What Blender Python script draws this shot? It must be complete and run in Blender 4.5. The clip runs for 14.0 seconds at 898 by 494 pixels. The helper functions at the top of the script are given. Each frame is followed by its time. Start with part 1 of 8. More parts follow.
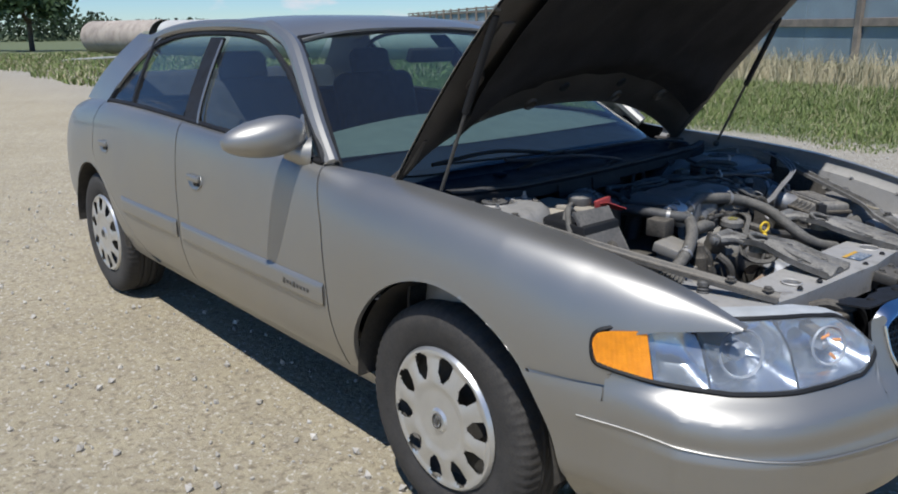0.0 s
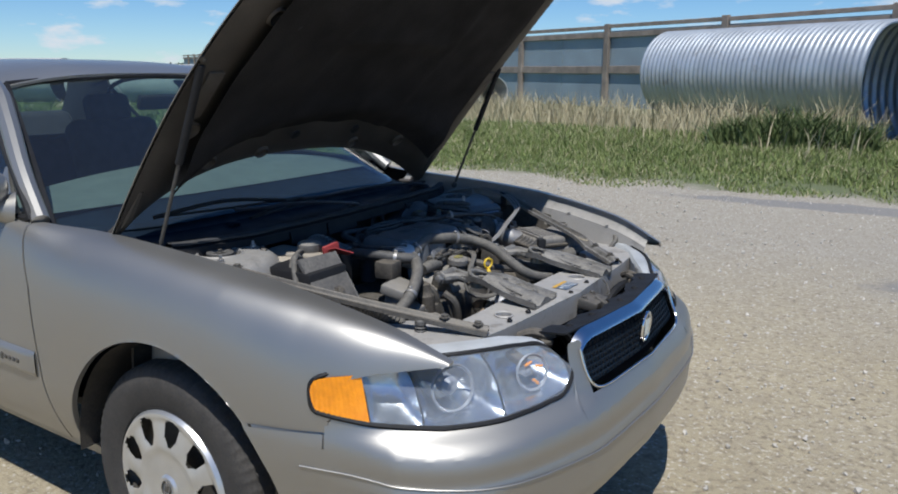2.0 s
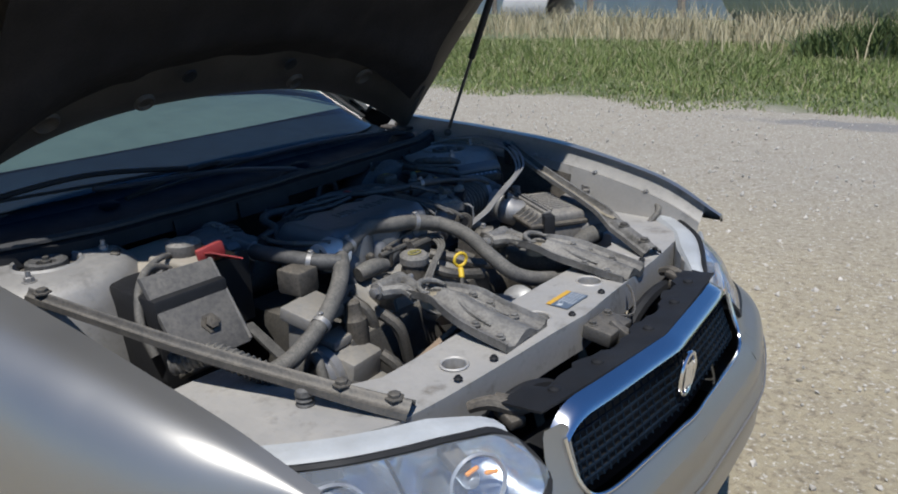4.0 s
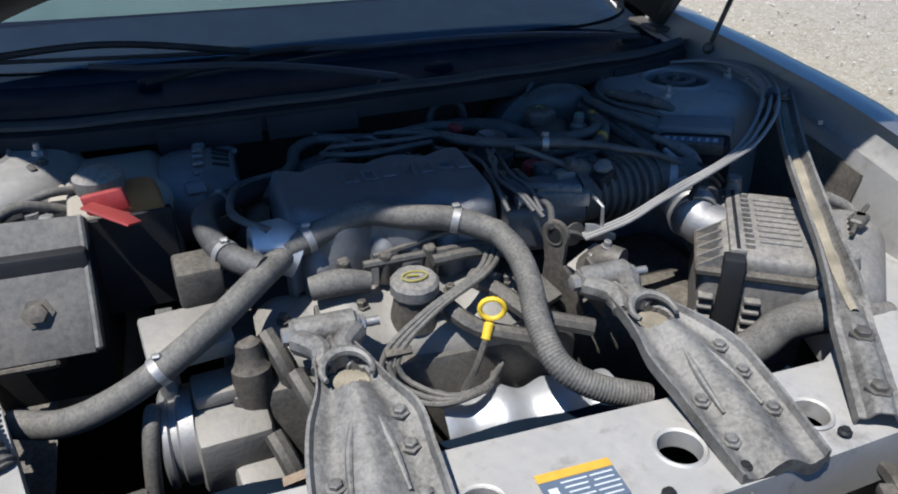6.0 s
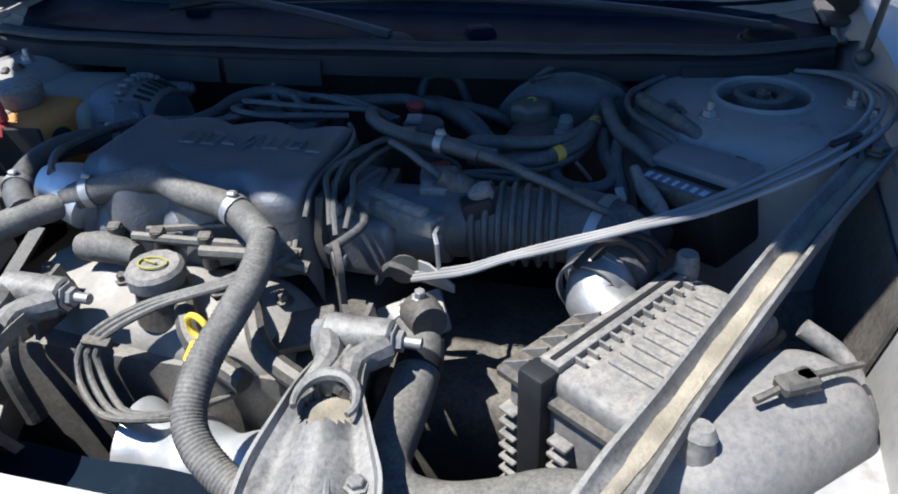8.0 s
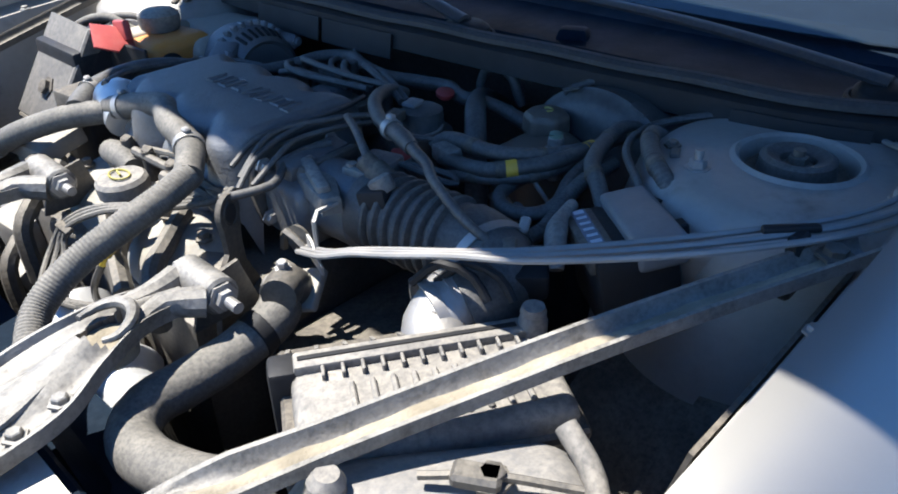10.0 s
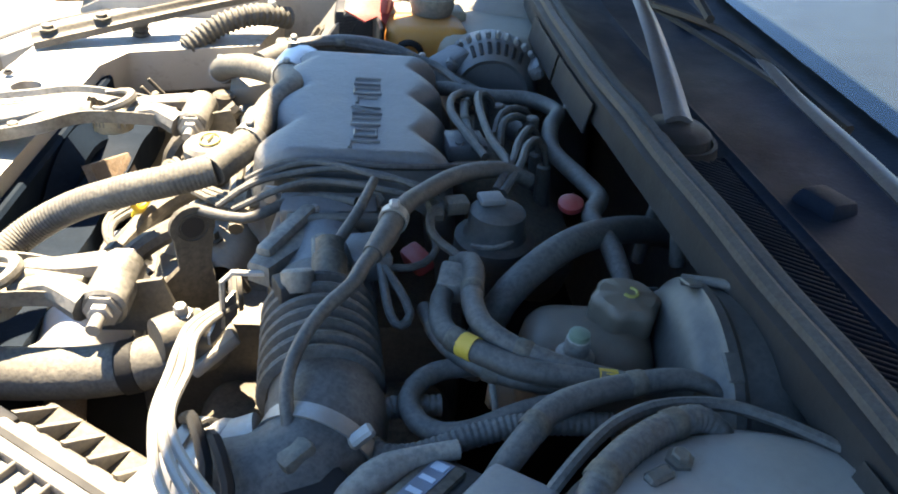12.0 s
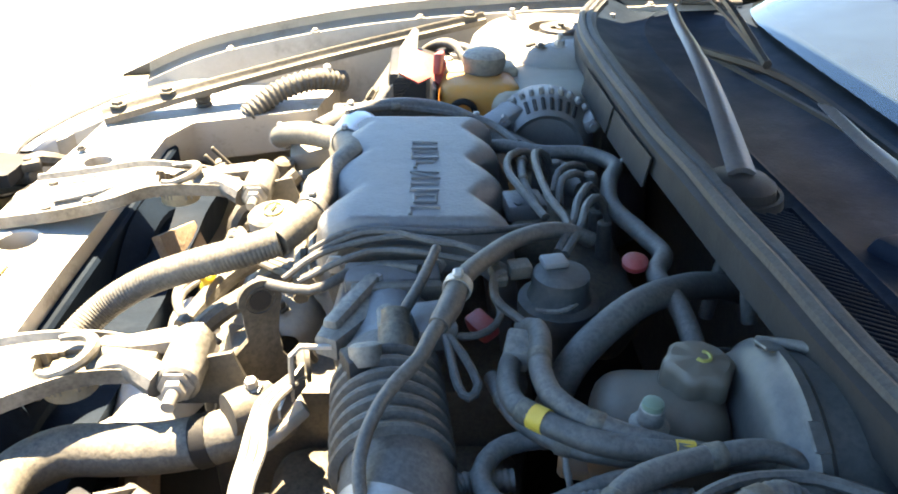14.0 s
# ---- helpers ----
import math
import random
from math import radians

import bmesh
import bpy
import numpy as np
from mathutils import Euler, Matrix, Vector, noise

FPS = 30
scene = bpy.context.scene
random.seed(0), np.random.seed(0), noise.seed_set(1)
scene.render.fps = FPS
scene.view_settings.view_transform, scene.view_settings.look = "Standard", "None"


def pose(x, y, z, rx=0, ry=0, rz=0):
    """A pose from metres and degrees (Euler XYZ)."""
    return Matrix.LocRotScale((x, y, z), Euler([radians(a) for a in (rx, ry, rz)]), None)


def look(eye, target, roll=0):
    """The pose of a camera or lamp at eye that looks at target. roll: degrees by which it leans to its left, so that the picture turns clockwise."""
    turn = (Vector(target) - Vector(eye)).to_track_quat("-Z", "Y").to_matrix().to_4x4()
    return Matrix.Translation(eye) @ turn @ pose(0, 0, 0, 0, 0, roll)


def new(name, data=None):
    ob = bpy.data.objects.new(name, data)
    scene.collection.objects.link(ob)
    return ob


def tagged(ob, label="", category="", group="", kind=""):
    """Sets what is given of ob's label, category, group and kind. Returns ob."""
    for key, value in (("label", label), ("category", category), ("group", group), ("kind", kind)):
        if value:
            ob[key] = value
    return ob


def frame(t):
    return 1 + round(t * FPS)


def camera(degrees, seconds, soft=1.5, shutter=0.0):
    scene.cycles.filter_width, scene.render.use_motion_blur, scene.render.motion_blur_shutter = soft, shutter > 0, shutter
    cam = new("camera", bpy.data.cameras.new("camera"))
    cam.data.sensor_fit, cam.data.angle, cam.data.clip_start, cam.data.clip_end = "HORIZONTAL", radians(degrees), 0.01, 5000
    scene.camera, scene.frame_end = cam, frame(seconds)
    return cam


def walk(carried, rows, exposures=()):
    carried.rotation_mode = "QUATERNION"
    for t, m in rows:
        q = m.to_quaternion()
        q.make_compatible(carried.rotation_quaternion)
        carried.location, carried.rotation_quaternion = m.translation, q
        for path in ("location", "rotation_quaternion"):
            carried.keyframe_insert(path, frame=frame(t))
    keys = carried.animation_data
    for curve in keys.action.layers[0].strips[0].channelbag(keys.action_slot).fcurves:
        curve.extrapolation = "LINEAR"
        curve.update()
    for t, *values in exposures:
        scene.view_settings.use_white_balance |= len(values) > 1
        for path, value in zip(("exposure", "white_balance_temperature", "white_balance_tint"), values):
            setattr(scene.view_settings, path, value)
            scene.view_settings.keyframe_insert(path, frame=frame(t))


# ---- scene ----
cam = camera(60.5, 14.0, soft=1.9)
PATH = [
    (0, (1.493, -2.103, 1.374), (0.044, -0.837, 0.828), -0.4),
    (0.5, (1.459, -2.258, 1.388), (-0.039, -1.023, 0.906), -0.2),
    (1, (1.482, -2.265, 1.401), (0.055, -0.941, 0.943), -0.5),
    (1.5, (1.546, -2.16, 1.409), (0.309, -0.646, 0.987), -0.5),
    (2, (1.63, -1.986, 1.39), (0.563, -0.353, 0.946), 0.2),
    (2.5, (1.664, -1.833, 1.364), (0.688, -0.173, 0.824), -0.7),
    (3, (1.574, -1.606, 1.37), (0.547, 0.008, 0.787), -0.6),
    (3.5, (1.494, -1.384, 1.373), (0.404, 0.178, 0.763), -3.4),
    (3.7, (1.465, -1.307, 1.368), (0.336, 0.225, 0.753), -3.1),
    (5.8, (1.185, -0.364, 1.34), (-0.415, 0.365, 0.387), 0.1),
    (6, (1.185, -0.251, 1.34), (-0.469, 0.293, 0.356), -0.2),
    (6.5, (1.186, -0.049, 1.341), (-0.484, 0.323, 0.306), -1.2),
    (7, (1.099, 0.099, 1.303), (-0.574, 0.337, 0.234), 0.2),
    (7.5, (1.02, 0.269, 1.294), (-0.634, 0.234, 0.17), -2.7),
    (8, (0.972, 0.457, 1.271), (-0.66, -0.001, 0.21), -2.5),
    (8.5, (0.953, 0.612, 1.263), (-0.591, -0.063, 0.186), -2.1),
    (8.7, (0.929, 0.649, 1.254), (-0.599, -0.055, 0.172), -3.1),
    (10.8, (0.511, 0.879, 1.234), (-0.363, -0.573, 0.172), 5.0),
    (11, (0.448, 0.844, 1.236), (-0.343, -0.628, 0.137), 6.6),
    (11.5, (0.321, 0.794, 1.231), (-0.185, -0.778, 0.103), 4.2),
    (12, (0.206, 0.784, 1.239), (-0.004, -0.874, 0.141), 5.9),
    (12.5, (0.159, 0.794, 1.229), (0.048, -0.885, 0.148), 5.1),
    (13, (0.175, 0.787, 1.232), (0.074, -0.882, 0.136), 2.6),
    (13.5, (0.203, 0.774, 1.251), (0.14, -0.926, 0.201), 1.0),
    (14, (0.214, 0.771, 1.258), (0.147, -0.95, 0.241), 1.2),
]
EXPOSURE = [(0.0, -0.05, 6150), (3.7, -0.05, 6250), (5.8, 0.42, 6150), (7.0, 0.64, 6100), (7.7, 0.95, 6050), (8.5, 1.26, 6100), (8.7, 1.32, 6150), (10.8, 1.88, 7000), (11.5, 2.52, 8150), (12.0, 2.9, 9700),
            (12.5, 3.24, 11000), (13.0, 3.42, 11400), (13.5, 3.52, 11300), (14.0, 3.52, 11000)]
walk(cam, [(t, look(eye, target, roll)) for t, eye, target, roll in PATH], [(t, stops, kelvin, 10) for t, stops, kelvin in EXPOSURE])
# ---------------------------------------------------------------- light
SUN_DIR = Vector((0.228, -0.40, 1.0)).normalized()
world = bpy.data.worlds.new("sky")
scene.world = world
world.use_nodes = True
wn, wl = world.node_tree.nodes, world.node_tree.links
wn.clear()
w_out = wn.new("ShaderNodeOutputWorld")
w_bg = wn.new("ShaderNodeBackground")
w_sky = wn.new("ShaderNodeTexSky")
w_sky.sky_type = "NISHITA"
w_sky.sun_disc = False
w_sky.sun_elevation = math.asin(SUN_DIR.z)
w_sky.sun_rotation = math.atan2(SUN_DIR.x, SUN_DIR.y)
w_sky.altitude = 1200
w_sky.air_density, w_sky.dust_density, w_sky.ozone_density = 1.0, 0.0, 4.0
w_bg.inputs["Strength"].default_value = 0.098
# small fair-weather clouds
w_tc = wn.new("ShaderNodeTexCoord")
w_map = wn.new("ShaderNodeMapping")
w_map.inputs["Scale"].default_value = (9.0, 9.0, 30.0)
w_noise = wn.new("ShaderNodeTexNoise")
w_noise.inputs["Scale"].default_value = 1.6
w_noise.inputs["Detail"].default_value = 6
w_noise.inputs["Roughness"].default_value = 0.55
w_ramp = wn.new("ShaderNodeValToRGB")
w_ramp.color_ramp.elements[0].position, w_ramp.color_ramp.elements[1].position = 0.56, 0.70
w_mix = wn.new("ShaderNodeMix")
w_mix.data_type = "RGBA"
w_mix.inputs["B"].default_value = (7.5, 7.8, 8.2, 1)
wl.new(w_tc.outputs["Generated"], w_map.inputs["Vector"])
wl.new(w_map.outputs["Vector"], w_noise.inputs["Vector"])
wl.new(w_noise.outputs["Fac"], w_ramp.inputs["Fac"])
w_sep, w_low, w_mul = wn.new("ShaderNodeSeparateXYZ"), wn.new("ShaderNodeMapRange"), wn.new("ShaderNodeMath")
w_low.inputs["From Min"].default_value, w_low.inputs["From Max"].default_value = 0.16, 0.34
w_low.inputs["To Min"].default_value, w_low.inputs["To Max"].default_value = 0.85, 0.0
w_mul.operation = "MULTIPLY"
wl.new(w_tc.outputs["Generated"], w_sep.inputs["Vector"])
wl.new(w_sep.outputs["Z"], w_low.inputs["Value"])
wl.new(w_low.outputs["Result"], w_mul.inputs[0])
wl.new(w_ramp.outputs["Color"], w_mul.inputs[1])
wl.new(w_mul.outputs[0], w_mix.inputs["Factor"])
w_sat = wn.new("ShaderNodeHueSaturation")
w_sat.inputs["Saturation"].default_value = 1.15
wl.new(w_sky.outputs["Color"], w_sat.inputs["Color"])
w_tint = wn.new("ShaderNodeMix")
w_tint.data_type, w_tint.blend_type = "RGBA", "MULTIPLY"
w_tint.inputs["Factor"].default_value = 1.0
w_tint.inputs["B"].default_value = (0.80, 0.95, 1.10, 1)
wl.new(w_sat.outputs["Color"], w_tint.inputs["A"])
wl.new(w_tint.outputs["Result"], w_mix.inputs["A"])
wl.new(w_mix.outputs["Result"], w_bg.inputs["Color"])
wl.new(w_bg.outputs["Background"], w_out.inputs["Surface"])

sun_data = bpy.data.lights.new("sun", "SUN")
sun_data.energy, sun_data.angle, sun_data.color = 5.0, radians(0.53), (1.0, 0.97, 0.92)
sun = new("sun", sun_data)
sun.matrix_world = look(SUN_DIR * 40, (0, 0, 0))

# ---------------------------------------------------------------- materials


def material(name, color, rough=0.6, metal=0.0, vary=0.25, scale=8.0, fine=90.0, bump=0.15, bump_at=60.0,
             dust=0.0, dust_color=(0.36, 0.31, 0.24), spots=None, coat=0.0, piece=0.0, spec=0.5):
    """A surface with variation at two scales, fine relief, and dust that settles on faces turned up."""
    m = bpy.data.materials.new(name)
    m.use_nodes = True
    n, l = m.node_tree.nodes, m.node_tree.links
    b = n["Principled BSDF"]
    b.inputs["Roughness"].default_value, b.inputs["Metallic"].default_value = rough, metal
    b.inputs["Coat Weight"].default_value = coat
    b.inputs["Coat Roughness"].default_value = 0.04
    b.inputs["Specular IOR Level"].default_value = spec
    tc = n.new("ShaderNodeTexCoord")

    def noise_node(sc, detail=4, rough=0.5):
        t = n.new("ShaderNodeTexNoise")
        t.inputs["Scale"].default_value, t.inputs["Detail"].default_value, t.inputs["Roughness"].default_value = sc, detail, rough
        l.new(tc.outputs["Object"], t.inputs["Vector"])
        return t.outputs["Fac"]

    def mixed(fac, a, c):
        x = n.new("ShaderNodeMix")
        x.data_type = "RGBA"
        for key, v in (("Factor", fac), ("A", a), ("B", c)):
            if isinstance(v, bpy.types.NodeSocket):
                l.new(v, x.inputs[key])
            else:
                x.inputs[key].default_value = v if key == "Factor" else (*v, 1)
        return x.outputs["Result"]

    def ranged(v, lo, hi, a=0.0, c=1.0):
        r = n.new("ShaderNodeMapRange")
        r.inputs["From Min"].default_value, r.inputs["From Max"].default_value = lo, hi
        r.inputs["To Min"].default_value, r.inputs["To Max"].default_value = a, c
        l.new(v, r.inputs["Value"])
        return r.outputs["Result"]

    dark = tuple(c * (1 - vary) for c in color)
    light = tuple(min(1.0, c * (1 + vary)) for c in color)
    col = mixed(ranged(noise_node(scale), 0.3, 0.7), dark, light)
    grain = ranged(noise_node(fine, 3), 0.3, 0.7)
    col = mixed(ranged(grain, 0, 1, 0, 0.35), col, dark)
    if spots:
        spot_color, spot_scale, lo, hi = spots
        col = mixed(ranged(noise_node(spot_scale, 8, 0.68), lo, hi), col, spot_color)
    if piece:
        info = n.new("ShaderNodeObjectInfo")
        col = mixed(ranged(info.outputs["Random"], 0, 1, 0, piece), col, tuple(c * 0.45 for c in color))
    if dust:
        geo = n.new("ShaderNodeNewGeometry")
        sep = n.new("ShaderNodeSeparateXYZ")
        l.new(geo.outputs["Normal"], sep.inputs["Vector"])
        up = ranged(sep.outputs["Z"], -0.5, 0.9, 0.35, 1.0)
        mul = n.new("ShaderNodeMath")
        mul.operation = "MULTIPLY"
        mul.use_clamp = True
        film = n.new("ShaderNodeMath")
        film.operation = "MULTIPLY"
        l.new(ranged(noise_node(scale * 2.6, 7, 0.6), 0.32, 0.62, 0.55 * dust, dust), film.inputs[0])
        l.new(ranged(noise_node(scale * 17.0, 9, 0.72), 0.36, 0.58, 0.50, 1.12), film.inputs[1])
        l.new(up, mul.inputs[0])
        l.new(film.outputs[0], mul.inputs[1])
        worn = mixed(ranged(noise_node(scale * 6.0, 8, 0.7), 0.52, 0.70, 0, 0.55), dust_color, tuple(c * 0.62 for c in dust_color))
        col = mixed(mul.outputs[0], col, worn)
        l.new(ranged(mul.outputs[0], 0, 1, rough, 0.9), b.inputs["Roughness"])
    else:
        l.new(ranged(noise_node(scale * 1.7), 0.25, 0.75, rough * 0.85, min(1.0, rough * 1.15)), b.inputs["Roughness"])
    l.new(col, b.inputs["Base Color"])
    if bump:
        bp = n.new("ShaderNodeBump")
        bp.inputs["Strength"].default_value, bp.inputs["Distance"].default_value = bump, 0.004
        l.new(noise_node(bump_at, 5), bp.inputs["Height"])
        l.new(bp.outputs["Normal"], b.inputs["Normal"])
    return m


def pane_material(name, tint, gloss_rough=0.0, ior=1.5, haze=0.0, gain=1.6):
    """A thin clear pane: it lets the view through with a tint and mirrors by the glass's reflectance."""
    m = bpy.data.materials.new(name)
    m.use_nodes = True
    n, l = m.node_tree.nodes, m.node_tree.links
    n.clear()
    out, mix = n.new("ShaderNodeOutputMaterial"), n.new("ShaderNodeMixShader")
    clear, gloss, lw = n.new("ShaderNodeBsdfTransparent"), n.new("ShaderNodeBsdfGlossy"), n.new("ShaderNodeLayerWeight")
    lw.inputs["Blend"].default_value = 0.5
    pw, fr = n.new("ShaderNodeMath"), n.new("ShaderNodeMath")
    pw.operation, fr.operation = "POWER", "MULTIPLY_ADD"
    pw.inputs[1].default_value = 4.5
    fr.inputs[1].default_value, fr.inputs[2].default_value = 0.92, ((ior - 1) / (ior + 1)) ** 2 * gain
    l.new(lw.outputs["Facing"], pw.inputs[0])
    l.new(pw.outputs[0], fr.inputs[0])
    clear.inputs["Color"].default_value = (*tint, 1)
    gloss.inputs["Roughness"].default_value = gloss_rough
    l.new(fr.outputs[0], mix.inputs["Fac"])
    if haze:
        fog, fogged = n.new("ShaderNodeBsdfDiffuse"), n.new("ShaderNodeMixShader")
        fog.inputs["Color"].default_value = (0.75, 0.80, 0.85, 1)
        fogged.inputs["Fac"].default_value = haze
        l.new(clear.outputs["BSDF"], fogged.inputs[1])
        l.new(fog.outputs["BSDF"], fogged.inputs[2])
        l.new(fogged.outputs["Shader"], mix.inputs[1])
    else:
        l.new(clear.outputs["BSDF"], mix.inputs[1])
    l.new(gloss.outputs["BSDF"], mix.inputs[2])
    l.new(mix.outputs["Shader"], out.inputs["Surface"])
    return m


M_PAINT = material("champagne_metallic_paint", (0.362, 0.348, 0.320), 0.46, 0.84, 0.03, 1.2, 400, 0.02, 900, coat=0.25)
M_PAINT_BAY = material("champagne_paint_dusty", (0.27, 0.26, 0.245), 0.5, 0.35, 0.15, 6, 120, 0.06, 160, dust=0.5, dust_color=(0.40, 0.375, 0.33), spots=((0.10, 0.095, 0.09), 9, 0.54, 0.74))
M_LAMP_SHELL = material("clouded_lamp_plastic", (0.40, 0.42, 0.43), 0.35, 0, 0.15, 14, 120, 0.1, 80, dust=0.2)
M_BAY_SILVER = material("silver_bay_paint_dusty", (0.46, 0.445, 0.42), 0.45, 0.45, 0.12, 5, 90, 0.05, 140, dust=0.55, dust_color=(0.46, 0.425, 0.37), spots=((0.20, 0.18, 0.155), 17, 0.55, 0.70))
M_BLACK = material("black_plastic", (0.017, 0.017, 0.018), 0.6, 0, 0.3, 12, 150, 0.1, 200, spec=0.25)
M_BLACK_DUSTY = material("black_plastic_dusty", (0.016, 0.016, 0.017), 0.6, 0, 0.3, 10, 120, 0.12, 160, dust=0.38, spec=0.3)
M_GREY_DUSTY = material("grey_plastic_dusty", (0.050, 0.051, 0.055), 0.6, 0, 0.25, 9, 120, 0.12, 160, dust=0.55, dust_color=(0.42, 0.38, 0.315))
M_COVER = material("dark_grey_cover_dusty", (0.040, 0.040, 0.041), 0.65, 0, 0.3, 7, 120, 0.15, 160, dust=0.42, dust_color=(0.30, 0.272, 0.232), spots=((0.075, 0.07, 0.062), 12, 0.50, 0.68))
M_SNORKEL = material("grey_snorkel_plastic_dusty", (0.085, 0.088, 0.095), 0.6, 0, 0.3, 9, 120, 0.12, 160, dust=0.52, dust_color=(0.36, 0.325, 0.27), spots=((0.10, 0.098, 0.096), 15, 0.48, 0.68))
M_SAND = material("settled_sand", (0.27, 0.235, 0.175), 0.95, 0, 0.35, 24, 300, 0.4, 400, spec=0.1)
M_RUBBER_DUSTY = material("rubber_hose_dusty", (0.026, 0.026, 0.027), 0.65, 0, 0.25, 14, 160, 0.15, 220, dust=0.52, dust_color=(0.30, 0.275, 0.23))
M_RUBBER_DARK = material("rubber_hose_black", (0.015, 0.0155, 0.017), 0.5, 0, 0.3, 14, 160, 0.1, 220, dust=0.46, dust_color=(0.23, 0.217, 0.195))
M_ALU = material("cast_aluminium_dusty", (0.24, 0.235, 0.225), 0.55, 0.3, 0.25, 10, 120, 0.2, 180, dust=0.6, dust_color=(0.34, 0.30, 0.235))
M_ALU_GREY = material("grey_cast_plenum", (0.118, 0.122, 0.128), 0.45, 0.35, 0.12, 9, 130, 0.25, 260, dust=0.25, dust_color=(0.30, 0.29, 0.27))
M_STEEL = material("worn_steel", (0.36, 0.36, 0.36), 0.42, 0.7, 0.25, 15, 160, 0.1, 200, dust=0.4)
M_STEEL_DARK = material("dark_steel_dusty", (0.055, 0.055, 0.055), 0.5, 0.5, 0.3, 12, 130, 0.2, 160, dust=0.45, dust_color=(0.33, 0.29, 0.23))
M_BRACKET = material("pressed_steel_bracket_dirty", (0.10, 0.10, 0.10), 0.5, 0.5, 0.35, 11, 110, 0.25, 130, dust=0.62, dust_color=(0.40, 0.375, 0.33),
                     spots=((0.030, 0.029, 0.028), 15, 0.46, 0.58))
M_RUST = material("rusty_iron", (0.20, 0.12, 0.07), 0.8, 0.2, 0.4, 18, 120, 0.4, 140, dust=0.5)
M_SHIELD = material("bright_heat_shield", (0.55, 0.545, 0.53), 0.45, 0.6, 0.15, 14, 120, 0.25, 60)
M_CHROME = material("chrome", (0.75, 0.75, 0.76), 0.17, 1.0, 0.05, 10, 100, 0.0)
M_YELLOW = material("yellow_plastic", (0.75, 0.50, 0.02), 0.5, 0, 0.12, 20, 150, 0.1, 160, dust=0.12)
M_YELLOW_TAPE = material("yellow_tape", (0.60, 0.34, 0.04), 0.55, 0, 0.1, 60, 200, 0.1, 300)
M_RED = material("red_plastic_cap", (0.30, 0.020, 0.022), 0.5, 0, 0.15, 20, 150, 0.1, 160, dust=0.15)
M_ORANGE_TANK = material("translucent_tank_with_orange_coolant", (0.62, 0.22, 0.025), 0.5, 0, 0.1, 8, 100, 0.05, 120, dust=0.25)
M_TANK = material("cloudy_plastic_tank_dusty", (0.30, 0.27, 0.22), 0.6, 0, 0.15, 8, 100, 0.05, 120, dust=0.5)
M_BOOSTER = material("dark_painted_booster", (0.030, 0.034, 0.038), 0.42, 0.2, 0.25, 8, 110, 0.08, 140, dust=0.34, dust_color=(0.20, 0.195, 0.175))
M_RESERVOIR = material("brake_reservoir_plastic", (0.115, 0.090, 0.068), 0.45, 0, 0.25, 9, 100, 0.06, 120, dust=0.3, dust_color=(0.19, 0.165, 0.13))
M_TYRE = material("tyre_rubber", (0.022, 0.021, 0.021), 0.75, 0, 0.3, 10, 120, 0.15, 160, dust=0.25, dust_color=(0.22, 0.19, 0.15))
M_HUBCAP = material("silver_hubcap", (0.62, 0.62, 0.61), 0.32, 0.75, 0.08, 12, 120, 0.03, 150)
M_LABEL_WHITE = material("pale_label", (0.55, 0.56, 0.56), 0.5, 0, 0.1, 40, 200, 0.02, 200)
M_LABEL_BLUE = material("blue_grey_label", (0.10, 0.13, 0.17), 0.5, 0, 0.1, 40, 200, 0.02, 200)
M_LABEL_MID = material("pale_blue_label_print", (0.36, 0.45, 0.52), 0.5, 0, 0.1, 40, 200, 0.02, 200)
M_AMBER = material("amber_reflector", (0.95, 0.30, 0.006), 0.20, 0, 0.15, 60, 200, 0.25, 220, coat=0.6)
M_REFLECTOR = material("headlamp_reflector", (0.66, 0.70, 0.75), 0.24, 0.95, 0.12, 14, 60, 0.35, 30)
M_LAMP_GREY = material("lamp_housing", (0.30, 0.31, 0.33), 0.4, 0.2, 0.2, 14, 80, 0.1, 60)
M_LENS = pane_material("clear_lamp_lens", (0.90, 0.93, 0.95), 0.06, 1.5, 0.13)
M_GLASS = pane_material("tinted_window_glass", (0.74, 0.87, 0.83), 0.0, 1.52, 0.02, gain=1.8)
M_WINDSHIELD = pane_material("windshield_glass", (0.54, 0.70, 0.67), 0.0, 1.52, 0.012, gain=2.0)
M_SEAT = material("dark_blue_grey_cloth", (0.035, 0.037, 0.045), 0.9, 0, 0.2, 20, 300, 0.3, 400)
M_DASH = material("grey_dashboard_vinyl", (0.115, 0.140, 0.131), 0.6, 0, 0.12, 12, 200, 0.2, 400)
M_UNDERHOOD = material("black_fibre_hood_liner", (0.027, 0.0252, 0.0248), 0.95, 0, 0.3, 7, 160, 0.5, 120, spec=0.1)
M_UNDERHOOD_EDGE = material("inner_hood_steel_dusty", (0.056, 0.048, 0.040), 0.6, 0.1, 0.3, 6, 120, 0.08, 140, dust=0.12)
M_CONCRETE = material("weathered_concrete", (0.40, 0.34, 0.28), 0.9, 0, 0.2, 0.9, 14, 0.4, 12, spots=((0.22, 0.18, 0.15), 1.6, 0.52, 0.72))
